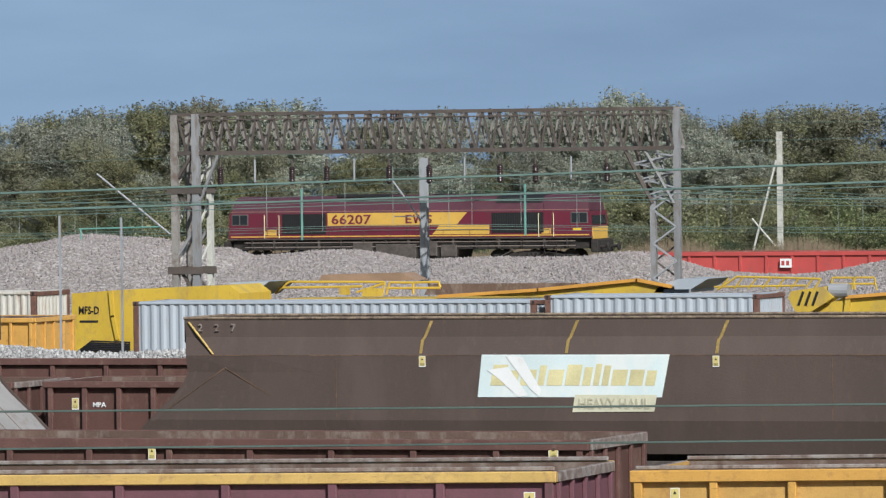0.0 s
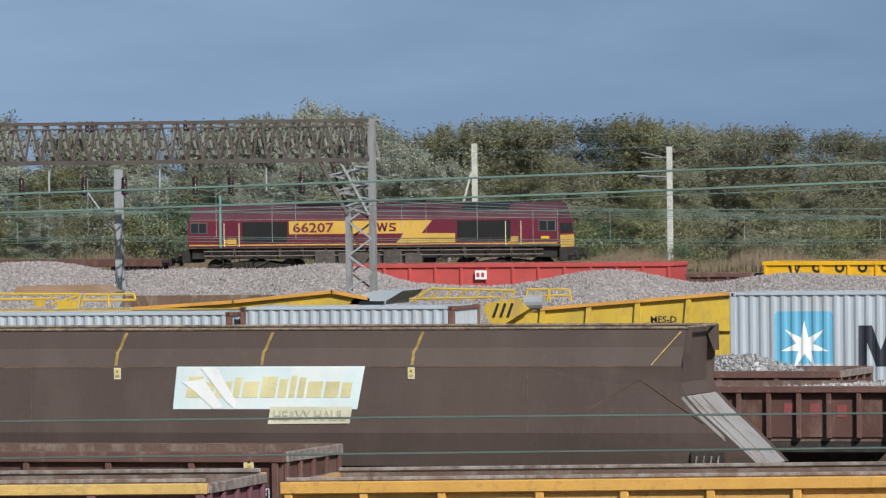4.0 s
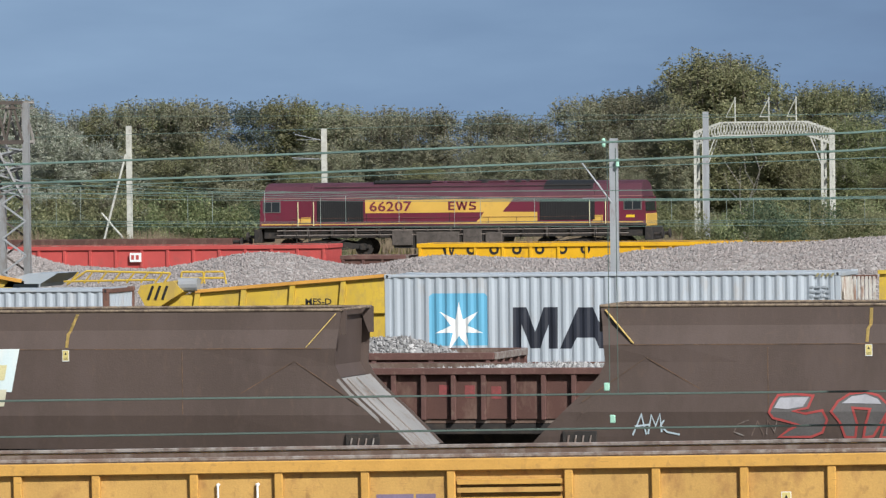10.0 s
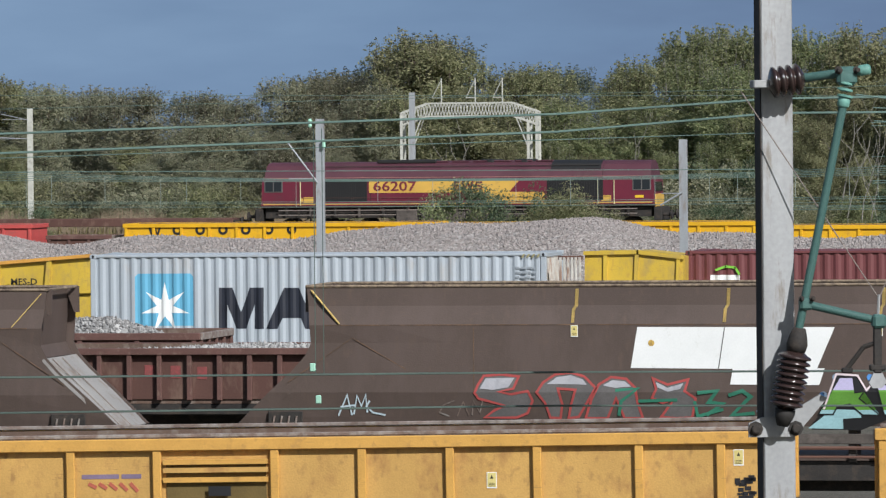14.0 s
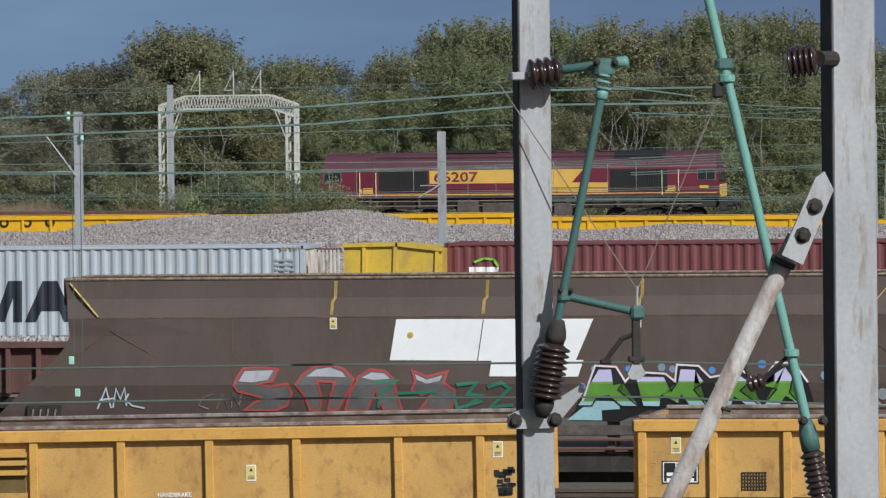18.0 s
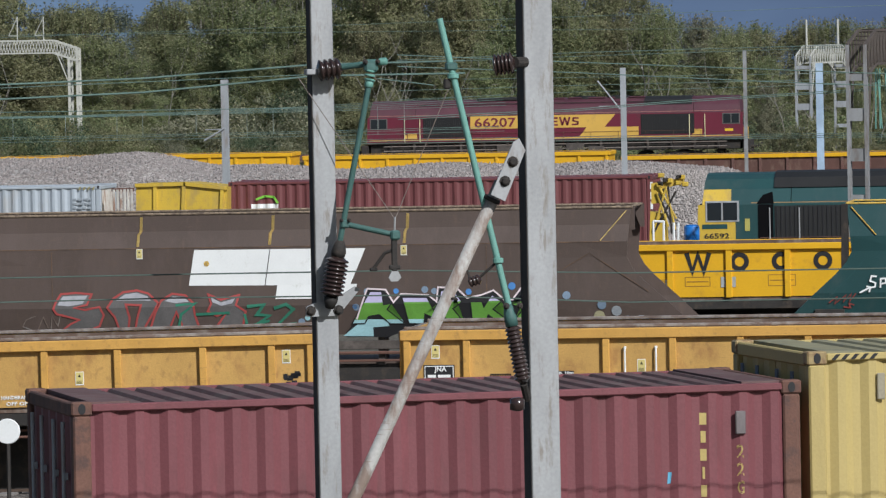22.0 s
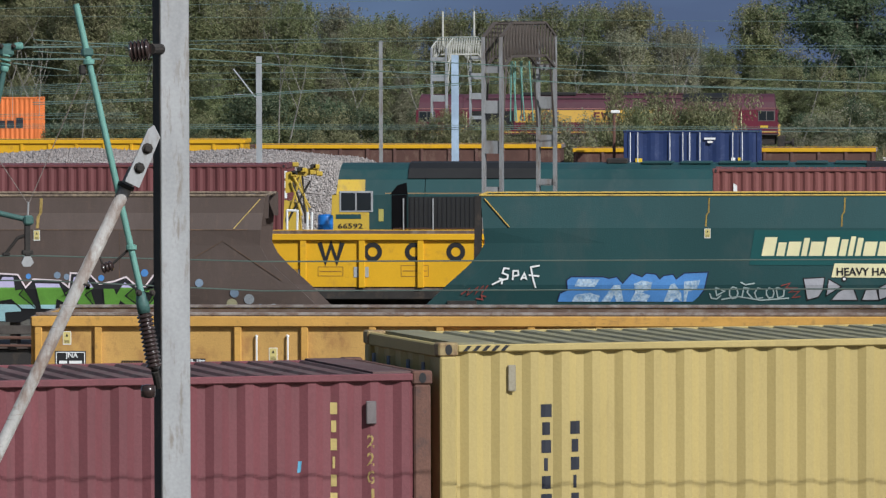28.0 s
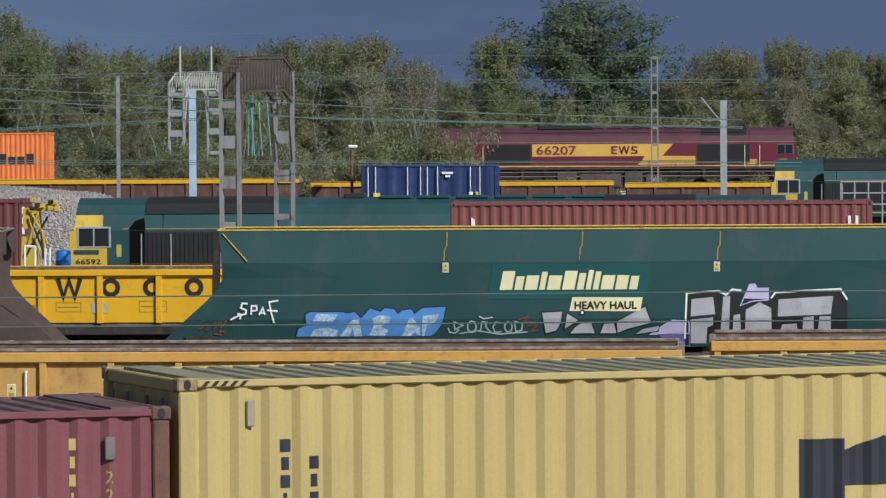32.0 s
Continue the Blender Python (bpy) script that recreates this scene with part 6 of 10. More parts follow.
def make_tree(kind, seed):
    """Meshes of one tree 10 m high, scaled later: a trunk with rising limbs, a crown of many uneven leafy sprays along them."""
    rnd = random.Random(seed)
    H = 10.0
    # foot of the crown, radius, limbs, how pointed, leaves, bark, how many leaves
    low, rad, n, point, ml, mb, full = dict(olive=(0.03, 3.2, 40, 0.8, M_LEAF_OLIVE, M_BARK, 1.0), green=(0.06, 2.8, 40, 1.0, M_LEAF_GREEN, M_BIRCH, 1.0), silver=(0.03, 3.4, 42, 0.7, M_LEAF_SILVER, M_BARK, 1.0),
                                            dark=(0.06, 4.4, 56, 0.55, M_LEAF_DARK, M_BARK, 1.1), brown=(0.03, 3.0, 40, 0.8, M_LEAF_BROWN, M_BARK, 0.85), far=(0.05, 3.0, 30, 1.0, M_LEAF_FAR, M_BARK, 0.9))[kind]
    clumps, bm = [], bmesh.new()
    lean = (rnd.uniform(-0.5, 0.5), rnd.uniform(-0.4, 0.4))
    pts = [Vector((lean[0] * k / 5 + rnd.uniform(-0.15, 0.15), lean[1] * k / 5, H * 0.92 * k / 5)) for k in range(6)]
    trunk = stem_mesh(pts, 0.15, 0.03, 7)
    for k in range(n):
        f = low + 0.03 + (0.95 - low) * ((k + rnd.random()) / n) ** 0.9
        u = (f - low) / (1 - low)
        w = rad * max(0.08, 1 - u ** (2.2 / point)) ** 0.6 * (0.7 + 0.3 * min(1, u * 3)) * rnd.uniform(0.72, 1.18)
        ang = k * 2.4 + rnd.uniform(-0.6, 0.6)
        d = Vector((math.cos(ang), math.sin(ang), rnd.uniform(0.15, 0.75)))
        a = pts[0].lerp(pts[5], max(0.02, f - 0.10 * w / rad))
        a = Vector((a.x, a.y, H * max(0.03, f - 0.06 - 0.06 * w)))
        b = Vector((a.x + d.x * w, a.y + d.y * w, min(H * 0.98, a.z + d.z * w)))
        tube(bm, a, b, 0.05, 5, 0.012)
        m = max(3, int(w * 4.2))
        for q in range(m):
            g = (q + 0.7) / m
            c = a.lerp(b, g) + Vector((rnd.gauss(0, 0.28), rnd.gauss(0, 0.28), rnd.gauss(0.1, 0.26)))
            c.z = max(0.25, c.z)
            out = (c - Vector((lean[0] * f, lean[1] * f, c.z - 0.6))).normalized()
            clumps.append((tuple(c), rnd.uniform(0.45, 0.78) * (1.15 - 0.35 * g), tuple(out)))
            for e in range(3):
                # ragged tips
                t = c + out * rnd.uniform(0.35, 0.75) + Vector((rnd.gauss(0, 0.22), rnd.gauss(0, 0.22), rnd.uniform(0.0, 0.5)))
                clumps.append((tuple(t), rnd.uniform(0.10, 0.24), tuple(out)))
    for q in range(44):
        ang, w = rnd.random() * math.tau, rad * 0.55 * rnd.random() ** 0.5
        p = Vector((math.cos(ang) * w + lean[0], math.sin(ang) * w + lean[1], H * (1.0 - 0.03 * w * w) - rnd.uniform(0.3, 1.25)))
        tube(bm, p - Vector((0, 0, 0.8)), p + Vector((rnd.uniform(-0.25, 0.25), 0, 1.0)), 0.012, 4, 0.004)
        for e in range(5):
            clumps.append((tuple(p + Vector((rnd.uniform(-0.18, 0.18), 0, e * 0.22))), 0.30 - 0.055 * e, (0, -0.5, 0.4)))
    me = leaf_cloud(clumps, 0.066, int(100 * full), seed)
    me.materials.append(ml)
    return mesh_of("trunk", trunk, mb), mesh_of("branchwork", bm, mb), me


TREES = {k: [make_tree(k, 10 * i + j) for j in range(2)] for i, k in enumerate(("olive", "green", "silver", "dark", "brown", "far"))}
TREE_WORDS = dict(olive="olive-green broadleaf tree with a ragged crown", green="tall green tree with pale bark and yellowing leaves", silver="spreading willow with silvery grey leaves", dark="large dark green oak with a dense crown", brown="thin-leaved brownish autumn tree")
SKYLINE = sorted([(-205, 9.0)] + [(-179.22, 9.00), (-175.11, 9.52), (-170.61, 10.02), (-165.74, 10.14), (-158.91, 10.13), (-154.94, 8.88), (-148.61, 9.17), (-141.56, 9.26), (-136.88, 10.30), (-132.27, 9.32), (-128.45, 8.54), (-123.87, 9.21)] + [(-121.13, 9.12), (-115.09, 9.22), (-107.99, 8.40), (-102.41, 8.32), (-98.72, 7.74), (-94.28, 9.29), (-91.34, 9.61), (-86.20, 11.85), (-82.60, 9.66)]
                 + [(-74.29, 9.62), (-70.67, 11.52), (-67.07, 12.71)] + [(-70.69, 11.51), (-66.36, 12.31), (-59.93, 12.01), (-56.37, 11.76)] + [(-51.5, 12.6), (-48.8, 12.7), (-45.28, 11.4), (-40.77, 9.2), (-37.79, 8.4), (-35.54, 8.0)] + [(-31.38, 8.23), (-26.51, 7.83), (-22.01, 8.36), (-20.14, 8.91), (-16.79, 7.40), (-13.06, 5.88), (-10.80, 8.86), (-7.05, 11.07), (-3.33, 9.56), (-0.36, 7.68), (1.50, 6.17), (2.62, 7.84), (7.46, 8.19), (10.07, 7.99), (13.04, 7.60)] + [(45, 7.8)])


FAR_WOOD = tagged(new("far_wood"), "blue-green wood far behind the line, haze tinted into its leaves", "wood", kind="stuff")


def plant(kind, x, y, height, width, rnd):
    t, b, c = TREES[kind][rnd.randrange(2)]
    g = ground_z(x, y) - 0.1
    s = height / 10.4
    m = pose(x, y, g, 0, 0, rnd.random() * 360)
    sc = Matrix.Diagonal((width * s, width * s, s, 1))
    if kind == "far":
        part("crown", c, None, FAR_WOOD, "", m @ sc)
        return
    ob = thing("tree", m, TREE_WORDS[kind], "tree", kind + " trees")
    part("trunk", t, None, ob, "", sc)
    tagged(part("branchwork", b, None, ob, "", sc), kind="stuff")
    part("crown", c, None, ob, "", sc)


OAK_X = (-5.30, 425, 2.93)[0]


def build_trees():
    rnd = random.Random(4)
    plant("dark", OAK_X, 425, lerp_table(SKYLINE, OAK_X) - ground_z(OAK_X, 425) + 0.8, 1.42, rnd)
    for row, (y, dx) in enumerate(((418, 2.6), (400, 3.2), (437, 3.2), (394, 2.4))):
        x = -190.0
        while x < 45:
            x += dx * rnd.uniform(0.7, 1.3)
            yy = y + rnd.uniform(-6, 6)
            xs = x * 420 / yy
            top = lerp_table(SKYLINE, xs)
            h = (top - 7) * yy / 420 + 7 + (rnd.uniform(-0.7, 0.3) if xs > -75 else rnd.uniform(-0.3, 0.15)) - (0.0 if row == 0 else 0.4 if row == 2 else rnd.uniform(1.0, 3.5) if row == 1 else 0) - ground_z(x, yy)
            if -75 < xs < -28:
                h -= 0.25
            if row == 3:
                h *= rnd.uniform(0.38, 0.62)
            kind = "olive" if xs > -142 else rnd.choice(("silver", "olive", "brown"))
            if -142 < xs < -127.5:
                kind = "silver" if row < 2 else "olive"
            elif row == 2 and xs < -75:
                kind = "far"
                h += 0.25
            elif -127.5 <= xs < -88:
                kind = rnd.choice(("brown", "brown", "brown", "olive", "olive"))
            elif -88 < xs < -80:
                kind = "olive"
            elif -80 <= xs < -40:
                kind = rnd.choice(("green", "green", "olive"))
            elif xs >= -40:
                kind = rnd.choice(("green", "olive", "green", "olive", "brown"))
            if abs(xs - OAK_X * 420 / 425) < 4.6:
                if row in (0, 2):
                    continue
                h = min(h, 4.6 + rnd.random())
            plant(kind, x, yy, h, rnd.uniform(0.95, 1.3) if xs > -75 else rnd.uniform(1.25, 1.6), rnd)

    # a far wood beyond the gaps
    x = -275.0
    while x < 110:
        x += rnd.uniform(3.0, 6.0)
        y = 575 + rnd.uniform(-12, 12)
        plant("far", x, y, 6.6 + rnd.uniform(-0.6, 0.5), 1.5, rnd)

    # young trees before the feet of the pale gantry seen end on
    for x, y, h in ((-23.4, 299, 4.3), (-21.9, 298, 4.9), (-20.3, 299, 4.4), (-18.9, 298, 3.6)):
        plant("olive", x, y, h, 1.25, rnd)

    # pale bare birch stems before the wood
    for k in range(30):
        x, y = rnd.uniform(-80, 8), 385 + rnd.uniform(-3, 3)
        g = ground_z(x, y)
        st = thing("birch_stem", pose(x, y, g - 0.1), "slim pale birch trunk with bare forked limbs", "tree", "birch stems")
        p, d = Vector((0, 0, 0)), Vector((rnd.uniform(-0.22, 0.22), 0, 1))
        r = rnd.uniform(0.035, 0.06)
        line = [p]
        for e in range(rnd.randrange(5, 8)):
            q = p + d * 0.95
            if e > 2 and rnd.random() < 0.75:
                v = Vector((rnd.choice((-1, 1)) * rnd.uniform(0.25, 0.8), rnd.uniform(-0.3, 0.3), rnd.uniform(0.6, 1.1)))
                c = p + v * 1.6 + Vector((rnd.uniform(-0.2, 0.2), 0, 0.6))
                part("limb", stem_mesh([p, p + v, c], r * 0.5, 0.01), M_BIRCH, st)
            p = q
            line.append(p)
            d = (d + Vector((rnd.uniform(-0.24, 0.24), 0, 0))).normalized()
        part("trunk", stem_mesh(line, r, r * 0.25), M_BIRCH, st)


build_trees()


def make_bush(seed, ml):
    rnd = random.Random(seed)
    clumps = [((rnd.uniform(-1.3, 1.3), rnd.uniform(-0.9, 0.9), rnd.uniform(0.15, 1.0) ** 1.2 * 1.7), rnd.uniform(0.3, 0.6), (rnd.uniform(-0.5, 0.5), rnd.uniform(-0.9, -0.1), 0.5)) for _ in range(22)]
    me = leaf_cloud(clumps, 0.042, 330, seed)
    me.materials.append(ml)
    return me


BUSHES = [make_bush(60 + k, m) for k, m in enumerate((M_LEAF_OLIVE, M_LEAF_GREEN, M_LEAF_BROWN, M_LEAF_DARK, M_LEAF_OLIVE))]


def bush(x, y, s, k, h=1.0, rot=0):
    ob = new("bush", BUSHES[k])
    ob.matrix_world = pose(x, y, ground_z(x, y) - 0.1, 0, 0, rot) @ Matrix.Diagonal((s, s, s * h, 1))
    tagged(ob, "tangled olive-green bramble bush" if k != 2 else "brownish bush with dying leaves", "bush", "lineside bushes")


def build_bushes():
    rnd = random.Random(8)
    x = -175.0
    while x < 45:
        x += rnd.uniform(1.1, 2.2)
        bush(x * 390 / 343, 388 + rnd.uniform(-6, 6), rnd.uniform(1.2, 2.2), rnd.randrange(5), rnd.uniform(0.7, 1.2), rnd.uniform(0, 360))
    x = -150.0
    while x < 30:
        x += rnd.uniform(1.2, 2.6)
        bush(x, (373 if x < -48 else 379) + rnd.uniform(-3, 3), rnd.uniform(0.6, 1.1), rnd.randrange(5), rnd.uniform(0.5, 1.0), rnd.uniform(0, 360))
    # bushes on the near side of the far line
    for x, y, s, k, h in ((-67.5, 333, 1.5, 1, 1.3), (-65.0, 332, 1.6, 3, 1.15), (-62.6, 332, 1.4, 1, 0.9), (-69.8, 332, 1.0, 0, 0.8), (-87.5, 331, 0.8, 1, 0.9), (-60.0, 331, 1.0, 2, 0.8), (-57.6, 331, 0.9, 1, 0.8),
                          (-26.5, 335, 1.2, 0, 1.2), (-24.6, 335, 1.3, 2, 1.3), (-22.4, 335, 1.1, 0, 1.1), (-20.5, 334, 1.3, 0, 1.5), (-18.6, 335, 1.4, 2, 1.5), (-16.6, 334, 1.3, 0, 1.3), (-14.5, 335, 1.2, 1, 1.2),
                          (-33.5, 334, 1.1, 1, 0.9), (-36.4, 334, 1.2, 0, 1.0), (-38.4, 334, 1.1, 3, 0.9), (0.8, 330, 0.9, 1, 0.9), (-3.2, 330, 0.8, 0, 0.9), (-53, 331, 0.9, 0, 0.7), (-50, 331, 0.9, 3, 0.6)):
        bush(x, y, s, k, h, rnd.uniform(0, 360))
    # thickets round the feet of the pale gantries
    for cx, cy, wide, tall in ((-80.6, 377, 1.1, 1.5), (-73.2, 377, 2.6, 1.7), (-21.9, 297, 1.5, 1.75), (-20.6, 297, 1.2, 1.3), (-23.6, 297, 1.2, 1.2)):
        for k in range(7):
            bush(cx + rnd.uniform(-wide, wide), cy + rnd.uniform(-1, 1), rnd.uniform(0.9, 1.4), rnd.choice((0, 1, 4)), tall * rnd.uniform(0.6, 1.05), rnd.uniform(0, 360))
    # a ragged belt before the far line, taller in two places
    x = -52.0
    while x < 6:
        x += rnd.uniform(0.8, 1.5)
        bush(x, 337 + rnd.uniform(-2, 1), rnd.uniform(0.6, 0.95), rnd.choice((0, 0, 1, 2, 4)), rnd.uniform(0.6, 1.15), rnd.uniform(0, 360))
    for cx, wide, tall in ((BUSH_A, 3.3, 1.9), (BUSH_A - 1.2, 2.4, 2.3), (BUSH_B, 1.6, 1.7), (BUSH_C, 4.0, 1.0)):
        for k in range(9):
            bush(cx + rnd.uniform(-wide, wide), 336 + rnd.uniform(-2, 1), rnd.uniform(0.9, 1.35), rnd.choice((0, 1, 4)), tall * rnd.uniform(0.6, 1.05), rnd.uniform(0, 360))


BUSH_A, BUSH_B, BUSH_C = (-13.25, 336, 2.29)[0], (-61.61, 336, 2.41)[0], (-25.23, 336, 1.71)[0]
build_bushes()


def build_grass():
    r = np.random.RandomState(3)
    n = 26000
    x = r.uniform(-165, 40, n)
    y = np.where(r.rand(n) < 0.55, r.uniform(322, 338, n), r.uniform(350, 385, n))
    h = r.uniform(0.35, 1.0, n)
    v, f = [], []
    for k in range(n):
        z = ground_z(x[k], y[k]) - 0.05
        a, ln = r.rand() * math.tau, r.uniform(-0.25, 0.25)
        dx, dy = 0.10 * math.cos(a), 0.10 * math.sin(a)
        v += [(x[k] - dx, y[k] - dy, z), (x[k] + dx, y[k] + dy, z), (x[k] + ln, y[k], z + h[k])]
        f.append((3 * k, 3 * k + 1, 3 * k + 2))
    me = bpy.data.meshes.new("grass")
    me.from_pydata(v, [], f)
    me.materials.append(M_GRASS)
    tagged(new("grass", me), "dry straw-coloured lineside grass", "grass", kind="stuff")


build_grass()


def build_reeds():
    """A verge of tall dead stalks at the foot of the wood."""
    r = np.random.RandomState(8)
    n = 12000
    x, y, h = r.uniform(-150, -78, n), r.uniform(363, 369, n), r.uniform(1.2, 2.0, n)
    v = []
    for k in range(n):
        z = ground_z(x[k], y[k]) - 0.05
        ln, a = r.uniform(-0.2, 0.2), r.uniform(0.012, 0.035)
        v += [(x[k] - a, y[k], z), (x[k] + a, y[k], z), (x[k] + ln, y[k], z + h[k] * (0.75 + 0.25 * math.sin(x[k] * 0.8)))]
    me = bpy.data.meshes.new("reeds")
    me.from_pydata(v, [], np.arange(3 * n).reshape(-1, 3).tolist())
    me.materials.append(mat("dead reed stalks", (0.24, 0.185, 0.125), 0.8, dirt=(0.16, 0.115, 0.075), amount=0.5, scale=3.0, var=0.3, bump=0))
    tagged(new("reeds", me), "tall dead brown stalks along the lineside verge", "reeds", kind="stuff")


build_reeds()


# ---- near masts: cantilevers, insulators, struts ----


def insulator(parent, a, b, r, n=8):
    """A ribbed brown insulator from a to b."""
    a, b = Vector(a), Vector(b)
    L = (b - a).length
    prof = [(r * 0.4, 0)]
    for k in range(n):
        z = L * (0.06 + 0.88 * k / n)
        s = L * 0.88 / n
        prof += [(r * 0.74, z), (r * 0.97, z + s * 0.22), (r, z + s * 0.42), (r * 0.93, z + s * 0.62), (r * 0.72, z + s * 0.9)]
    prof.append((r * 0.4, L))
    m = Matrix.Translation(a) @ (b - a).to_track_quat("Z", "Y").to_matrix().to_4x4()
    return part("insulator", lathe(bmesh.new(), prof, 18), M_INSUL, parent, "brown glazed ribbed insulator", m, smooth=True)


def rel(ob, p):
    return ob.matrix_world.inverted() @ Vector(p)


def clamp_ring(parent, at, r, material):
    bm = lathe(bmesh.new(), [(r * 0.8, -0.02), (r * 1.25, -0.015), (r * 1.25, 0.015), (r * 0.8, 0.02)], 12)
    return part("clamp", bm, material, parent, "", Matrix.Translation(at))


def bolt(parent, at, r=0.02):
    bm = lathe(bmesh.new(), [(r * 1.6, 0), (r * 1.6, 0.008), (r, 0.008), (r, 0.03), (r * 0.7, 0.034)], 8)
    bm.transform(pose(0, 0, 0, 90))
    return part("bolt", bm, M_DARK, parent, "", Matrix.Translation(at))


def p1(x, z):
    """A point beside the first mast, a hand's width before its face."""
    return rel(POST1, (x, 35.95, z))


def p2(x, z, y=33.07):
    return rel(POST2, (x, y, z))


def along(parent, name, prof, a, b, material, n=14, label=""):
    """A turned part whose axis starts at a and points to b."""
    m = Matrix.Translation(a) @ (b - a).to_track_quat("Z", "Y").to_matrix().to_4x4()
    return part(name, lathe(bmesh.new(), prof, n), material, parent, label, m, smooth=n > 12)


# first mast: top tube on an insulator, bracket tube down to a long insulator, registration tube with a drop bracket
top, knuckle, arm_end = p1(-5.44, 7.11), p1(-5.11, 7.13), p1(-5.02, 7.16)
part("top_bracket", boxbm(-0.15, 0.1, -0.2, -0.087, -0.022, 0.022, bev=0.006), M_STEEL, POST1, "", Matrix.Translation((0, 0, top.z - 0.02)))
insulator(POST1, top + Vector((-0.09, 0, -0.015)), top + Vector((0.10, 0, 0.01)), 0.085, 4)
bar(POST1, "top_tube", top + Vector((0.09, 0, 0.01)), arm_end, 0.024, M_VERDI_DARK, 14)
along(POST1, "tube_cap", [(0.026, 0), (0.03, 0.02), (0.03, 0.06), (0.02, 0.07)], arm_end - (arm_end - top).normalized() * 0.03, arm_end + (arm_end - top).normalized(), M_VERDI, 14)
clevis = p1(-5.12, 7.02)
bar(POST1, "bracket_tube", clevis, p1(-5.38, 5.77), 0.023, M_VERDI_DARK, 14)
along(POST1, "tube_collar", [(0.024, 0), (0.034, 0.01), (0.034, 0.05), (0.024, 0.06)], clevis, p1(-5.38, 5.77), M_VERDI, 14)
for q in (0.0, 0.035, 0.07):
    ring_bm = lathe(bmesh.new(), [(0.026, -0.008), (0.044, -0.004), (0.044, 0.006), (0.026, 0.01)], 14)
    part("wire_coil", ring_bm, M_VERDI, POST1, "", Matrix.Translation(clevis + Vector((0.0, 0, 0.07 - q))) @ pose(0, 0, 0, 0, 12))
part("knuckle", boxbm(-0.055, 0.055, -0.035, 0.035, -0.05, 0.05, bev=0.018), M_VERDI_DARK, POST1, "", Matrix.Translation(knuckle))
for q in (-0.05, 0.05):
    bolt(POST1, knuckle + Vector((q, -0.03, 0.03)), 0.014)
ia, ib = p1(-5.455, 5.345), p1(-5.395, 5.665)
insulator(POST1, ia, ib, 0.092, 9)
along(POST1, "insulator_cap", [(0.05, -0.01), (0.058, 0.03), (0.05, 0.07), (0.032, 0.12)], ib, ib + (ib - ia), M_DARK)
along(POST1, "insulator_foot", [(0.055, 0), (0.05, 0.04), (0.03, 0.09)], ia, ia - (ib - ia), M_DARK)
foot = p1(-5.49, 5.24)
part("foot_bracket", prism(bmesh.new(), [(-0.15, -0.045), (0.10, -0.045), (0.28, 0.16), (0.24, 0.18), (0.05, 0.07), (-0.08, 0.06), (-0.15, 0.03)], -0.025, 0.0), M_STEEL, POST1, "pale steel foot bracket", Matrix.Translation(Vector((foot.x, -0.09, foot.z))))
for q in (-0.115, 0.105):
    bolt(POST1, Vector((foot.x + q, -0.115, foot.z)), 0.026)
ra, rb = p1(-5.34, 5.91), p1(-4.95, 5.82)
bar(POST1, "registration_tube", ra, rb, 0.022, M_VERDI_DARK, 14)
part("clamp_block", boxbm(-0.035, 0.035, -0.035, 0.035, -0.032, 0.032, bev=0.012), M_VERDI_DARK, POST1, "", Matrix.Translation(ra))
for q in (-0.03, 0.03):
    bolt(POST1, ra + Vector((q, -0.03, 0.03)), 0.01)
part("clamp_block", boxbm(-0.035, 0.04, -0.035, 0.035, -0.04, 0.035, bev=0.014), M_VERDI_DARK, POST1, "", Matrix.Translation(rb))
drop = p1(-4.955, 5.54)
part("drop_bracket", boxbm(-0.022, 0.022, -0.015, 0.015, drop.z, rb.z - 0.03, bev=0.005), M_DARK, POST1, "", Matrix.Translation((rb.x - 0.005, rb.y, 0)))
bar(POST1, "steady_arm", p1(-4.97, 5.70), p1(-5.03, 5.68), 0.013, M_DARK, 8)
bar(POST1, "steady_arm", p1(-5.03, 5.68), p1(-5.13, 5.55), 0.013, M_DARK, 8)
part("wire_clip", boxbm(-0.03, 0.03, -0.015, 0.015, -0.014, 0.014, bev=0.006), M_DARK, POST1, "", Matrix.Translation(p1(-5.12, 5.555)))
part("wire_clip", boxbm(-0.045, 0.045, -0.018, 0.018, -0.018, 0.018, bev=0.008), M_DARK, POST1, "", Matrix.Translation(p1(-4.955, 5.57)))
part("wire_shoe", prism(bmesh.new(), [(-0.02, 0.06), (0.02, 0.06), (0.05, 0.0), (0.02, -0.03), (-0.03, -0.03), (-0.05, 0.0)], -0.01, 0.01), M_STEEL, POST1, "", Matrix.Translation(p1(-4.955, 5.49)))
bar(POST1, "stay_wire", p1(-5.68, 7.05), p1(-4.945, 5.94), 0.0035, M_RIM_WORN)
bar(POST1, "stay_wire", p1(-4.50, 6.96), p1(-4.945, 5.94), 0.0035, M_RIM_WORN)
bar(POST1, "stay_link", p1(-4.945, 5.96), p1(-4.95, 5.85), 0.008, M_STEEL)
# carrying wires pulled together at the mast
bar(POST1, "wire_tail", p1(-5.06, 7.03), p1(-4.62, 6.97), 0.004, M_WIRE)

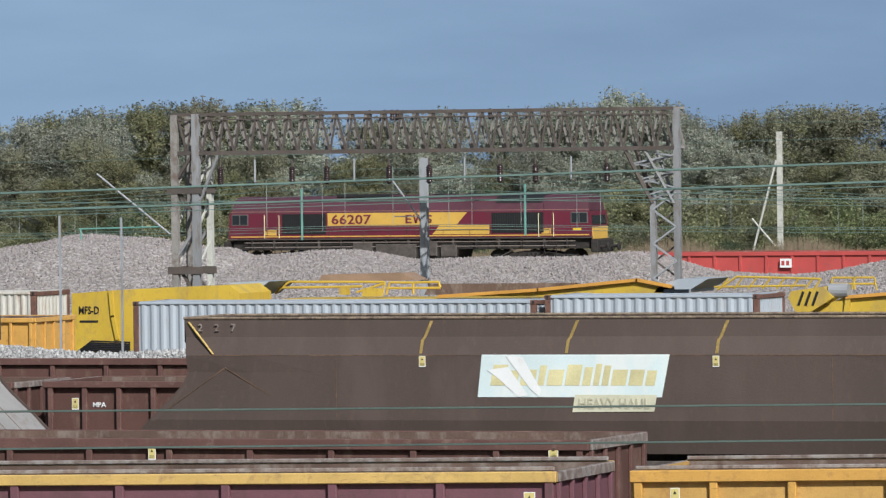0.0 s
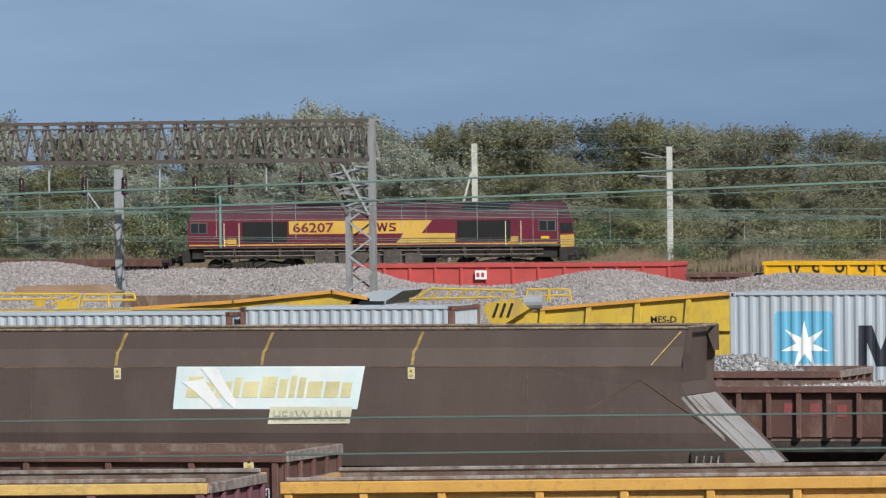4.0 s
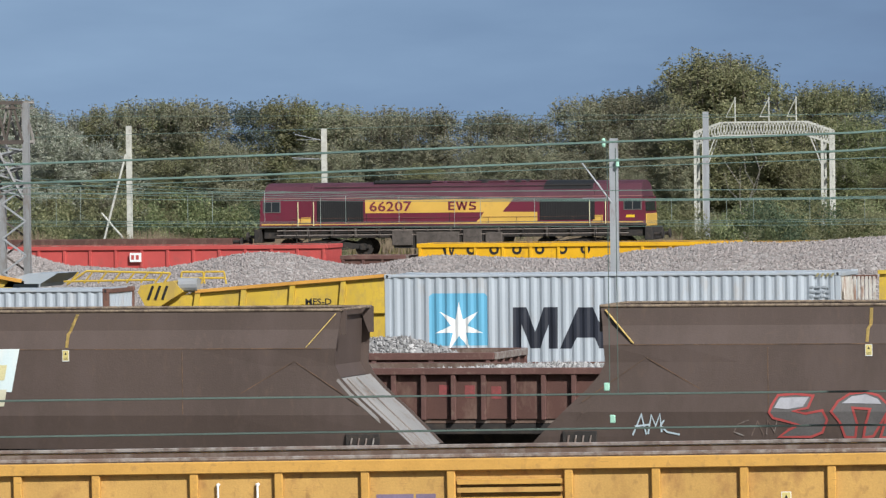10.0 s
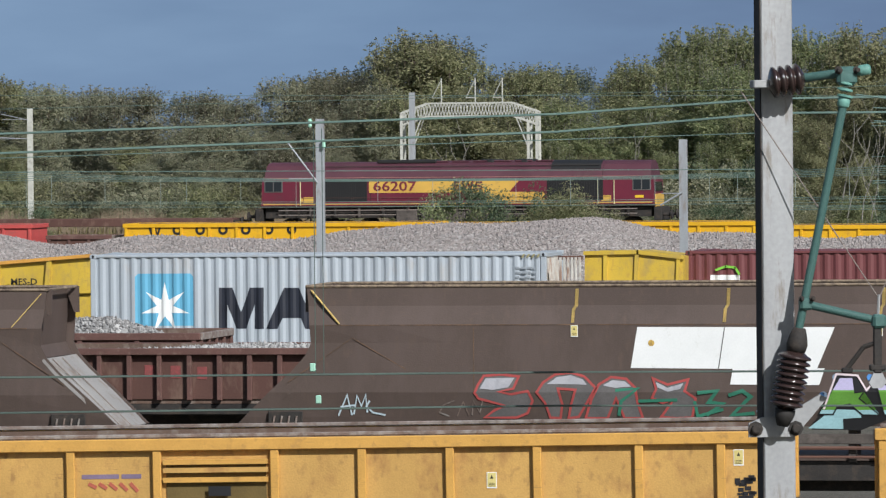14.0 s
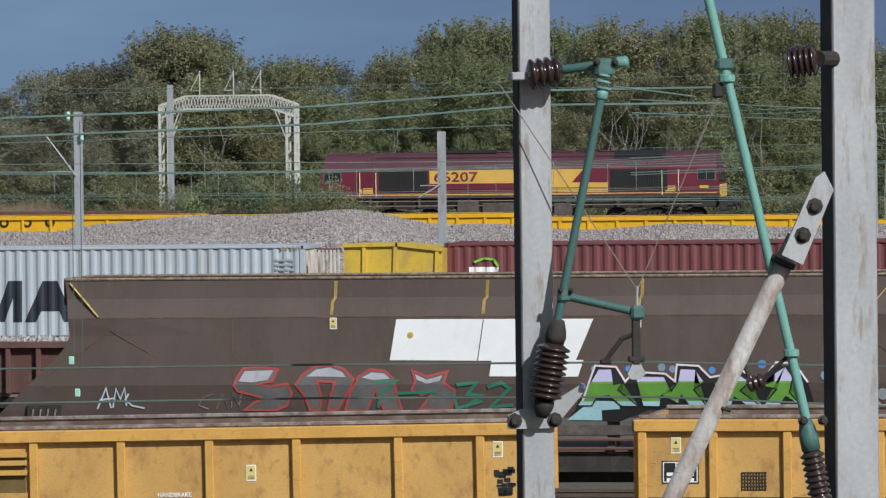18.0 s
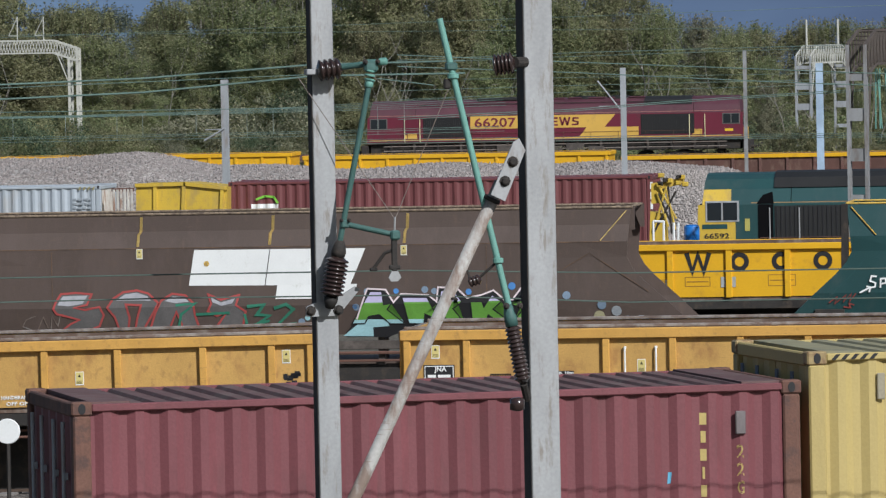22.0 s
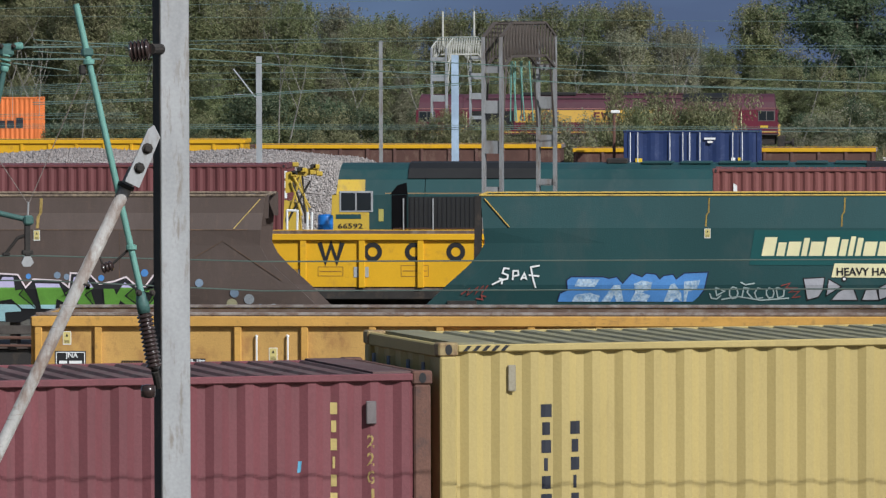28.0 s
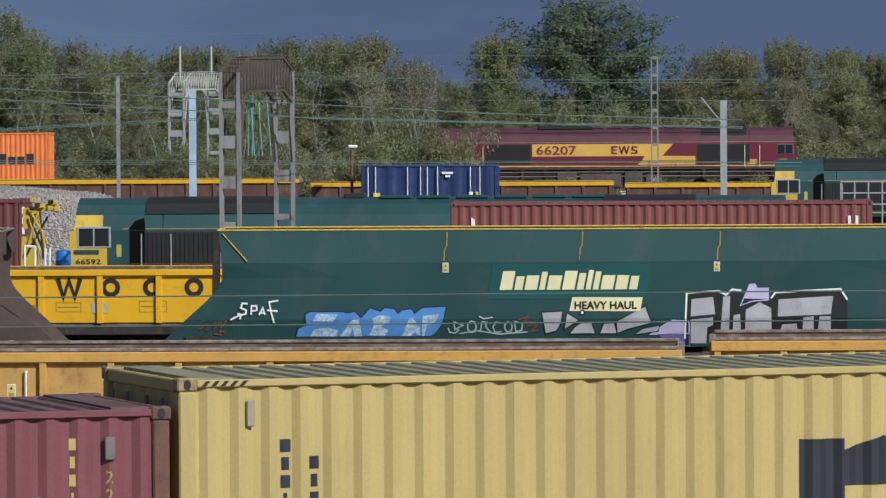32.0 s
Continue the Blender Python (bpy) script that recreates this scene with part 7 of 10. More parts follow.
# second mast: raking tube on a long insulator, heavy raking strut
bar(POST2, "raking_tube", p2(-4.187, 7.48), p2(-3.715, 5.36), 0.024, M_VERDI, 16)
ia, ib = p2(-3.62, 4.81), p2(-3.70, 5.25)
insulator(POST2, ia, ib, 0.06, 13)
along(POST2, "insulator_cap", [(0.046, -0.02), (0.048, 0.04), (0.042, 0.09), (0.028, 0.14)], ib, ib + (ib - ia), M_VERDI_DARK)
for q in (-0.05, 0.05):
    bolt(POST2, ib + Vector((q, -0.05, 0.13)), 0.016)
bar(POST2, "insulator_bracket", ia, (-0.13, -0.1, ia.z - 0.12), 0.03, M_DARK, 8)
clamp_ring(POST2, p2(-3.79, 5.71), 0.032, M_VERDI)
clamp_ring(POST2, p2(-4.095, 7.06), 0.034, M_VERDI)
part("clamp_block", boxbm(-0.045, 0.04, -0.035, 0.035, -0.03, 0.03, bev=0.012), M_VERDI_DARK, POST2, "", Matrix.Translation(p2(-4.105, 7.13)))
part("clamp_block", boxbm(-0.035, 0.015, -0.02, 0.02, -0.045, 0.03, bev=0.01), M_DARK, POST2, "", Matrix.Translation(p2(-4.13, 7.01)))
insulator(POST2, p2(-3.80, 7.13), p2(-3.64, 7.15), 0.08, 5)
bar(POST2, "insulator_stub", p2(-3.64, 7.15), (-0.10, -0.1, p2(-3.64, 7.15).z), 0.04, M_DARK, 10)
strut_m = mat("rust-flecked strut", (0.40, 0.39, 0.37), 0.75, dirt=(0.17, 0.11, 0.08), amount=0.48, scale=2.6, streak=2.5, var=0.2, scuff=(0.2, 0.14, 0.11))
part("strut", tube(bmesh.new(), p2(-3.76, 6.28), p2(-6.7, 0.25, 32.9), 0.047, 16), strut_m, POST2, smooth=True)
a, b = p2(-3.635, 6.57), p2(-3.82, 6.17)
fy = min(a.y, b.y) - 0.055
part("strut_fish_plate", prism(bmesh.new(), [(a.x - 0.045, a.z), (a.x, a.z + 0.03), (a.x + 0.045, a.z - 0.06), (b.x + 0.06, b.z - 0.025), (b.x - 0.045, b.z + 0.025)], fy - 0.02, fy), M_STEEL, POST2, "pale fish plate with two bolts")
for q in (p2(-3.69, 6.43), p2(-3.755, 6.29)):
    bolt(POST2, Vector((q.x, fy - 0.018, q.z)), 0.026)
along(POST2, "strut_band", [(0.05, 0), (0.062, 0), (0.062, 0.015), (0.05, 0.015)], p2(-4.145, 5.46), p2(-4.265, 5.21), M_DARK, 16)
along(POST2, "strut_band", [(0.05, 0), (0.064, 0), (0.064, 0.03), (0.05, 0.03)], p2(-3.82, 6.17), p2(-3.94, 5.92), M_DARK, 16)
bar(POST2, "pull_off", p2(-3.80, 5.70), p2(-3.95, 5.57), 0.01, M_DARK)
insulator(POST2, p2(-4.01, 5.55), p2(-3.92, 5.58), 0.04, 3)
bar(POST2, "pull_off", p2(-3.99, 5.56), p2(-4.03, 5.67), 0.009, M_DARK)
along(POST2, "side_insulator", [(0.02, 0), (0.055, 0.012), (0.055, 0.09), (0.02, 0.1)], p2(-3.67, 4.61), p2(-3.67, 4.9), M_INSUL, 14)
# ---- wires ----


def long_wire(pts, r, material=None, label="verdigris-green overhead line wire", more=1.4):
    """A wire through the given points, drawn on past both ends."""
    a, b = Vector(pts[0]), Vector(pts[1])
    c, d = Vector(pts[-2]), Vector(pts[-1])
    return wire("overhead_wire", [tuple(a + (a - b) * more)] + [tuple(p) for p in pts] + [tuple(d + (d - c) * more)], r, material or M_WIRE, label)


long_wire([(-15.01, 34.95, 5.51), (-10.34, 36.65, 5.49), (-7.05, 37.85, 5.47), (-5.19, 38.5, 5.45), (-3.47, 39.15, 5.38), (3.82, 41.8, 5.31)], 0.0065, M_WIRE_DARK, "dark overhead contact wire above the near siding", 0.6)
long_wire([(-15.01, 34.95, 5.30), (-10.34, 36.65, 5.29), (-7.05, 37.85, 5.28), (-5.19, 38.5, 5.25), (-3.47, 39.15, 5.14), (3.82, 41.8, 5.06)], 0.0065, M_WIRE_DARK, "dark overhead contact wire above the near siding", 0.6)
# carrying and contact wires of the middle roads
long_wire([(-25.73, 60, 6.54), (-16.90, 60, 6.75), (-11.14, 60, 6.90), (-9.18, 60, 7.02), (-7.54, 60, 7.03)], 0.011, None, more=0.04)
long_wire([(-25.73, 60, 6.37), (-16.91, 60, 6.57), (-11.15, 60, 6.74), (-9.19, 60, 6.89), (-7.54, 60, 6.89)], 0.011, None, more=0.04)
# far catenary: carrying wires sagging between their supports, contact wires under them, pale droppers
FAR_KNOTS = [-124.0 + 4.0 * k for k in range(25)]


def carrier_z(k, x):
    u = -164.0 - x if x < -82.0 else x
    return 4.40 - 0.02 * k + (1.35, 1.12, 0.93, 0.70, 0.45)[k] * ((u + 46.5) / 30.8) ** 2


def contact_z(k, x):
    u = -164.0 - x if x < -82.0 else x
    return 3.64 - (0, 0.07, 0.19)[k] + 0.28 * ((u + 46.5) / 30.8) ** 2


for k in range(5):
    wire("overhead_wire", [(x, 229.5 + 0.4 * k, carrier_z(k, x)) for x in FAR_KNOTS], 0.009, M_WIRE, "thin green carrying wire sagging over far roads")
for k in range(3):
    wire("overhead_wire", [(x, 229.5 + 0.4 * k, contact_z(k, x)) for x in FAR_KNOTS], 0.009, M_WIRE, "thin green contact wire over far roads")
M_DROPPER = mat("pale dropper wire", (0.34, 0.40, 0.37), 0.5, metal=0.3, bump=0)
for k in range(57):
    x = -122.0 + 1.62 * k + 0.35 * math.sin(k * 2.1)
    q = (0, 2, 1)[k % 3]
    wire("dropper", [(x, 229.5 + 0.4 * q, carrier_z(q, x) - 0.01), (x, 229.5 + 0.4 * q, contact_z(q, x))], 0.008, M_DROPPER, "pale dropper between a carrying and a contact wire", 4)
# thin distant wires before the trees
for a, b, yy in (((-97.47, 300, 6.68), (-55.71, 300, 7.38), 300),
                 ((-80.21, 330, 7.54), (-35.78, 330, 7.11), 330), ((-64.34, 150, 5.28), (-42.27, 150, 5.82), 150), ((-64.33, 150, 5.62), (-42.27, 150, 5.54), 150)):
    long_wire([a, b], 0.010, None, "thin green overhead wire far off", 0.9)
for pts, r in (
     ([(-15.86, 120, 6.82), (-12.99, 120, 6.65), (-9.57, 120, 6.46), (-6.90, 120, 6.31), (-2.18, 120, 6.04), (1.97, 120, 5.91)], 0.0100),
     ([(-15.86, 120, 6.59), (-13.00, 120, 6.44), (-9.00, 120, 6.18), (-6.91, 120, 6.07), (-5.59, 120, 5.95), (-2.18, 120, 5.85), (1.97, 120, 5.74)], 0.0100),
     ([(-19.88, 150, 5.22), (-16.38, 150, 5.32), (-13.86, 150, 5.48), (-10.11, 150, 5.65)], 0.0100),
     ([(-19.88, 150, 5.17), (-16.38, 150, 5.28), (-13.86, 150, 5.44), (-9.83, 150, 5.62)], 0.0100),
     ([(-7.88, 150, 5.67), (-3.18, 150, 5.53), (1.90, 150, 5.40)], 0.0090),
     ([(-29.22, 220, 6.29), (-24.25, 220, 6.41), (-18.30, 220, 6.47), (-13.67, 220, 6.51)], 0.0110),
     ([(-29.22, 220, 6.18), (-24.25, 220, 6.28), (-13.67, 220, 6.43)], 0.0090),
     ([(-12.17, 220, 6.38), (-9.42, 220, 6.27), (-5.48, 220, 6.18), (1.73, 220, 6.15)], 0.0100),
     ([(-12.17, 220, 6.27), (-5.48, 220, 6.08), (1.73, 220, 6.05)], 0.0090),
     ([(-29.92, 260, 5.23), (-16.39, 260, 5.20), (1.64, 260, 5.09)], 0.0090),
     ([(-34.57, 260, 4.83), (-28.76, 260, 4.90), (-20.64, 260, 4.94)], 0.0100),
     ([(-34.58, 260, 4.48), (-28.76, 260, 4.63), (-16.39, 260, 4.76)], 0.0090),
     ([(-19.88, 150, 4.61), (-8.94, 150, 4.56), (1.90, 150, 4.50)], 0.0080),
     ([(-19.88, 150, 4.56), (-8.94, 150, 4.51), (1.90, 150, 4.42)], 0.0070),
     ([(-21.22, 160, 4.49), (-9.62, 160, 4.44), (1.87, 160, 4.35)], 0.0060),
):
    long_wire(pts, r, None, "green overhead wire over the sidings", 0.25)
# hanging wires with green clips
for px0 in ((-15.64, 70, 6.75), (-15.55, 70, 6.75)):
    lo = (-15.63, 70, 4.15)
    wire("dropper", [(px0[0], 70, px0[2]), (px0[0], 70, lo[2])], 0.005, M_WIRE_DARK, "thin dark hanging dropper wire")
for q in ((-15.65, 69.9, 4.23), (-15.59, 69.9, 3.89)):
    cl = part("wire_clip", boxbm(-0.03, 0.03, -0.01, 0.01, -0.045, 0.045, bev=0.008), mat("pale green clip", (0.35, 0.62, 0.48), 0.5), None, "", pose(*q))
    tagged(cl, "small pale green clip on a wire", "clip")

# ---- masts' arms ----


def arm(x, y, z, dx, dz, label="thin steel registration arm on a mast"):
    a = thing("registration_arm", pose(x, y, z), label, "arm", "registration arms")
    bar(a, "rod", (0, -0.15, 0), (dx, -0.15, dz), 0.025, M_STEEL_FAR)
    bar(a, "rod", (dx, -0.15, dz), (dx * 0.4, -0.15, dz * 0.42), 0.015, M_STEEL_FAR)
    bar(a, "rod", (dx * 0.1, -0.15, dz * 0.1), (dx * 0.95, -0.15, dz * 0.1), 0.015, M_STEEL_FAR)


for x, y, z, dx, dz in ((-42.75, 192, 4.75, -0.9, 1.2), (-68.55, 192, 4.6, -0.9, 1.2), (-29.7, 178, 4.6, -0.6, -0.35), (-20.3, 198, 4.7, -0.7, 0.9), (-101.8, 380, 6.3, -1.6, 0.35), (2.85, 250, 4.3, -0.8, 1.0), (-101.8, 380, 5.2, -1.8, 0.1)):
    arm(x, y, z, dx, dz)
st = thing("raking_strut", pose(-113.5, 379.6, 0), "pale raking strut of a far mast", "strut")
bar(st, "pole", (-1.75, 0, -0.4), (-0.1, 0, 5.6), 0.07, M_GANTRY_PALE)
bar(st, "pole", (-1.6, 0, 2.2), (-0.2, 0, 0.6), 0.06, M_GANTRY_PALE)
# mast heads with green insulators
for x, y, z in ((-42.95, 191.8, 6.35), (-42.55, 191.8, 5.75)):
    hd = part("mast_insulator", lathe(bmesh.new(), [(0.03, 0), (0.06, 0.05), (0.05, 0.16), (0.07, 0.2), (0.03, 0.26)], 10), mat("pale green clip", (0.35, 0.62, 0.48)), None, "", pose(x, y, z))
    tagged(hd, "pale green insulator on a mast", "insulator")
# things hung under the brown gantry
G0 = Vector((-67.2, 188.5, -0.4))
for k, f in enumerate((-0.40, -0.33, -0.255, -0.185, -0.13, -0.06, 0.02, 0.09, 0.16, 0.23, 0.30, 0.37)):
    x = G0.x + 15.7 * f
    hg = thing("hung_insulator", pose(x, 188.5 - 0.55, 6.43), "dark ribbed insulator hanging under a gantry", "insulator", "hung insulators")
    if k % 3 != 1:
        bar(hg, "rod", (0, 0, 0.06), (0, 0, -0.15), 0.03, M_GANTRY)
        insulator(hg, (0, 0, -0.7), (0, 0, -0.15), 0.10, 7)
    else:
        bar(hg, "rod", (0, 0, 0.06), (0, 0, -0.62), 0.03, M_STEEL_FAR)
        bar(hg, "rod", (0, 0, -0.6), (0.14, 0, -0.7), 0.025, M_GANTRY)
for k, f in enumerate((-0.11, -0.08, -0.065, -0.055, 0.13)):
    hg = thing("roof_insulator", pose(G0.x + 15.7 * f, 188.5, 7.6), "short dark insulator standing on a gantry", "insulator", "roof insulators")
    insulator(hg, (0, 0, 0), (0, 0, 0.32), 0.07, 4)
for k, (px, z0, z1) in enumerate(((-70.55, 5.6, 4.1), (-63.6, 5.7, 4.2))):
    wire("section_rod", [(px, 187, z0), (px, 187, z1)], 0.035, M_VERDI, "pale green rod hung in the wires")
# thin frames and rods standing on the pale gantries
for gx in (-1.7, 0.3, 1.9):
    bar(WGANTRY, "finial", (gx, 0, 7.5), (gx, 0, 9.0), 0.04, M_GANTRY_PALE)
    bar(WGANTRY, "finial", (gx, 0, 8.9), (gx - 0.55, 0, 7.85), 0.025, M_GANTRY_PALE)
    bar(WGANTRY, "finial", (gx - 0.55, 0, 7.85), (gx, 0, 7.85), 0.025, M_GANTRY_PALE)
for gx in (-3.2, 3.2):
    bar(PGANTRY, "finial", (gx, 0, 7.0), (gx, 0, 8.6), 0.05, M_GANTRY_PALE)
# pale tension tubes in the end-on gantry
for k, dx in enumerate((-0.35, -0.3, -0.2, -0.02, 0.04, 0.3)):
    bt = thing("balance_tube", pose((NEARLEG[0] + FARLEG[0]) / 2 + dx * 0.6, 148.0 + dx, 0), "pale green tube hung under a gantry", "tube", "tension tubes")
    bar(bt, "tube", (0, 0, 6.2), (0.10 if k % 2 else -0.02, 0, 4.75), 0.017, M_VERDI)
# two thin poles, a green bracket arm and a dark post on the left
for q, h in (((-62.79, 150, 5.53), 5.3), ((-61.20, 150, 5.45), 5.25)):
    mp = i_post("mast", pose(q[0], 150, -0.25), "thin grey pole in the yard", h + 0.25, 0.045, 0.045, M_STEEL_FAR, 0.02, "masts")
ga = thing("bracket_arm", pose(0, 0, 0), "pale green bracket arm on a gantry leg", "arm")
bar(ga, "tube", (-77.05, 187, 6.12), (-74.72, 187, 4.30), 0.03, M_STEEL_FAR)
bar(ga, "tube", (-77.65, 187, 4.48), (-75.02, 187, 4.53), 0.025, M_VERDI)
bar(ga, "tube", (-77.61, 187, 4.48), (-77.58, 187, 4.17), 0.03, M_VERDI)

# ---- yellow spoil-handling wagons ----


def outline(pts, x0=0, z0=0):
    return [(x - x0, z - z0) for x, z in pts]


MFS = thing("conveyor_wagon", pose(-48.5, 176, 0), "yellow spoil conveyor wagon with a sloping trough", "wagon", "conveyor wagons")
o = (-48.5, 0)
part("trough_side", prism(bmesh.new(), outline([(-52.07, 2.17), (-50.71, 2.66), (-45.44, 3.04), (-45.45, 2.02), (-52.07, 2.02)], *o), 0, 0.08), M_MFS, MFS)
part("trough_side", prism(bmesh.new(), outline([(-52.07, 2.17), (-50.71, 2.66), (-45.44, 3.04), (-45.45, 2.02), (-52.07, 2.02)], *o), 2.3, 2.38), M_MFS, MFS)
part("hull", prism(bmesh.new(), outline([(-52.31, 2.02), (-45.45, 2.02), (-44.83, 1.41), (-44.83, 0.50), (-52.32, 0.48)], *o), 0.1, 2.3), M_MFS, MFS)
for a in ([(-50.66, 2.66), (-50.75, 2.02)], [(-49.37, 2.73), (-49.44, 2.02)], [(-48.01, 2.84), (-48.08, 2.02)], [(-46.59, 2.94), (-46.68, 2.02)]):
    bm = bmesh.new()
    strip(bm, outline(a, *o), 0.14, 0.0, 0.09)
    part("rib", bm, M_MFS, MFS)
bm = bmesh.new()
strip(bm, outline([(-50.71, 2.64), (-45.44, 3.03)], *o), 0.09, 0.0, 0.12)
part("trough_lip", bm, mat("orange lip", (0.6, 0.3, 0.06), 0.6), MFS)
letters("type_code", "MFS-D", 0.24, M_BLACK, MFS, [(-47.65, 2.26)][0][0] + 48.5, -0.16, [(-47.65, 2.26)][0][1] , width=0.74)
hd = part("drum_head", prism(bmesh.new(), outline([(-52.30, 2.63), (-52.22, 2.81), (-51.30, 2.93), (-51.03, 2.63), (-51.75, 2.20), (-52.07, 2.20)], *o), -0.25, 0.5), M_MFS, MFS)
bm = bmesh.new()
for k in range(3):
    strip(bm, outline([(-51.87, 2.78), (-52.00, 2.44)], o[0] - 0.2 * k, 0), 0.07, -0.26, 0.01)
part("hazard_bars", bm, M_BLACK, hd)
part("motor", tube(bmesh.new(), (-51.19, 176, 2.81), (-50.66, 176, 2.81), 0.2, 14), mat("grey motor", (0.3, 0.31, 0.32), 0.5), MFS).matrix_local = Matrix.Translation((48.5, -176, 0))
# railings
for pts in ([(-51.61, 2.81), (-51.56, 3.13), (-50.96, 3.13), (-50.92, 2.81)], [(-51.01, 2.81), (-50.91, 3.13), (-50.37, 3.13), (-50.31, 2.79)], [(-51.56, 2.96), (-50.37, 2.96)], [(-54.84, 2.81), (-54.27, 3.17), (-51.88, 3.10), (-52.09, 2.81)], [(-54.92, 2.89), (-52.33, 2.92)]):
    for (x0, z0), (x1, z1) in zip(pts, pts[1:]):
        bar(MFS, "railing", (x0 + 48.5, 1.5, z0), (x1 + 48.5, 1.5, z1), 0.03, M_MFS)
for k in range(7):
    (x0, z0), (x1, z1) = [(-54.76, 2.84), (-52.33, 2.87)]
    x = x0 + (x1 - x0) * k / 6 + 48.5
    bar(MFS, "railing", (x, 1.5, z0), (x + 0.25, 1.5, z0 + 0.3), 0.025, M_MFS)
# canopies of grey sheet
for pts, nm in (([(-56.31, 2.77), (-56.14, 2.96), (-55.60, 3.14), (-54.76, 3.14), (-55.25, 2.86), (-55.28, 2.77)], "c"), ([(-69.47, 2.75), (-69.32, 2.91), (-68.62, 3.10), (-67.55, 3.12), (-68.00, 2.81), (-68.06, 2.75)], "c")):
    part("canopy", prism(bmesh.new(), outline(pts, *o), 0.4, 2.6), M_GREY, MFS, "grey sheet canopy")
part("cab_dark", prism(bmesh.new(), outline([(-56.03, 2.71), (-55.98, 2.86), (-55.28, 2.86), (-55.31, 2.71)], *o), 0.3, 0.42), M_GLASS, MFS)
part("cab_dark", prism(bmesh.new(), outline([(-69.05, 2.67), (-68.98, 2.85), (-68.11, 2.85), (-68.17, 2.67)], *o), 0.3, 0.42), M_GLASS, MFS)
for x in (-4.5, 3.5):
    add_bogie(MFS, x - 0.0, 2.0)
MF2 = thing("conveyor_wagon", pose(-60.5, 176.4, 0), "yellow spoil conveyor wagon behind grey containers", "wagon", "conveyor wagons")
o = (-60.5, 0)
part("trough_side", prism(bmesh.new(), outline([(-62.51, 2.69), (-59.62, 2.86), (-56.77, 3.12), (-55.72, 2.93), (-55.72, 2.68)], *o), 0, 0.1), M_MFS, MF2)
bm = bmesh.new()
strip(bm, outline([(-62.51, 2.69), (-59.62, 2.86), (-56.77, 3.12), (-55.80, 2.94)], *o), 0.09, 0.0, 0.12)
part("trough_lip", bm, mat("orange lip", (0.6, 0.3, 0.06)), MF2)
part("hull", prism(bmesh.new(), outline([(-67.25, 2.63), (-67.28, 0.43), (-55.74, 0.46), (-55.72, 2.65)], *o), 0.1, 2.3), M_MFS, MF2)
part("brown_belt", prism(bmesh.new(), outline([(-63.86, 2.67), (-63.69, 2.98), (-59.34, 2.99), (-59.84, 2.66)], *o), 2.5, 2.7), M_INNER, MF2, "brown conveyor belt")
part("brown_cover", prism(bmesh.new(), outline([(-67.05, 3.05), (-66.91, 3.25), (-64.53, 3.29), (-64.11, 3.08)], *o), 2.5, 3.6), mat("tan tarpaulin", (0.27, 0.18, 0.12), 0.8, var=0.2), MF2, "tan sheet cover")
for pts in ([(-67.95, 2.75), (-67.52, 3.08), (-64.66, 3.06), (-64.74, 2.72)], [(-64.63, 2.71), (-64.52, 3.05), (-63.82, 3.04), (-63.82, 2.71)], [(-63.82, 3.04), (-63.07, 3.06), (-63.02, 2.90)], [(-67.94, 2.91), (-65.33, 2.94)], [(-64.62, 2.89), (-63.02, 2.89)], [(-65.50, 2.78), (-64.66, 3.03)]):
    for (x0, z0), (x1, z1) in zip(pts, pts[1:]):
        bar(MF2, "railing", (x0 + 60.5, 1.5, z0), (x1 + 60.5, 1.5, z1), 0.035, M_MFS)
for q in ([(-65.55, 2.74), (-65.55, 2.93), (-65.33, 2.93), (-65.33, 2.74)], [(-64.88, 2.69), (-64.83, 2.93), (-64.39, 2.91), (-64.36, 2.69)]):
    part("bracket", prism(bmesh.new(), outline(q, *o), 0.2, 0.5), M_MFS, MF2)
for x in (-5.5, 4.5):
    add_bogie(MF2, x, 2.0)
# end of a third wagon on the left, with hoses
MF3 = thing("conveyor_wagon", pose(-72.0, 174, 0), "yellow spoil wagon end with black hoses", "wagon", "conveyor wagons")
o = (-72.0, 0)
part("hull", prism(bmesh.new(), outline([(-72.52, 1.11), (-72.50, 2.87), (-71.26, 2.95), (-67.82, 3.08), (-67.49, 2.85), (-67.51, 1.10)], *o), 0, 2.4), M_MFS, MF3)
letters("type_code", "MFS-D", 0.30, M_BLACK, MF3, [(-72.30, 2.30)][0][0] + 72, -0.012, [(-72.30, 2.30)][0][1], width=0.62)
part("plate", boxbm(0, 0.55, -0.01, 0, 0, 0.06), M_BLACK, MF3, "", pose([(-72.27, 2.06)][0][0] + 72, 0, [(-72.27, 2.06)][0][1]))
for k in range(6):
    (x0, z0), (x1, z1), (x2, z2) = [(-72.39, 1.20), (-71.87, 1.55), (-70.74, 1.51)]
    d = k * 0.05
    bm = bmesh.new()
    tube(bm, (x0 + 72 + d, -0.08, z0 - d * 0.4), (x1 + 72, -0.1, z1 - d), 0.024, 6)
    tube(bm, (x1 + 72, -0.1, z1 - d), (x2 + 72, -0.08, z2 - d), 0.024, 6)
    part("hose", bm, M_BLACK, MF3)
for x in (-1.0, 3.0):
    add_bogie(MF3, x, 1.8)
bm = bmesh.new()
strip(bm, outline([(-71.33, 2.92), (-71.27, 2.23), (-71.14, 1.61)], *o), 0.1, 0.0, 0.06)
part("rib", bm, M_MFS, MF3)
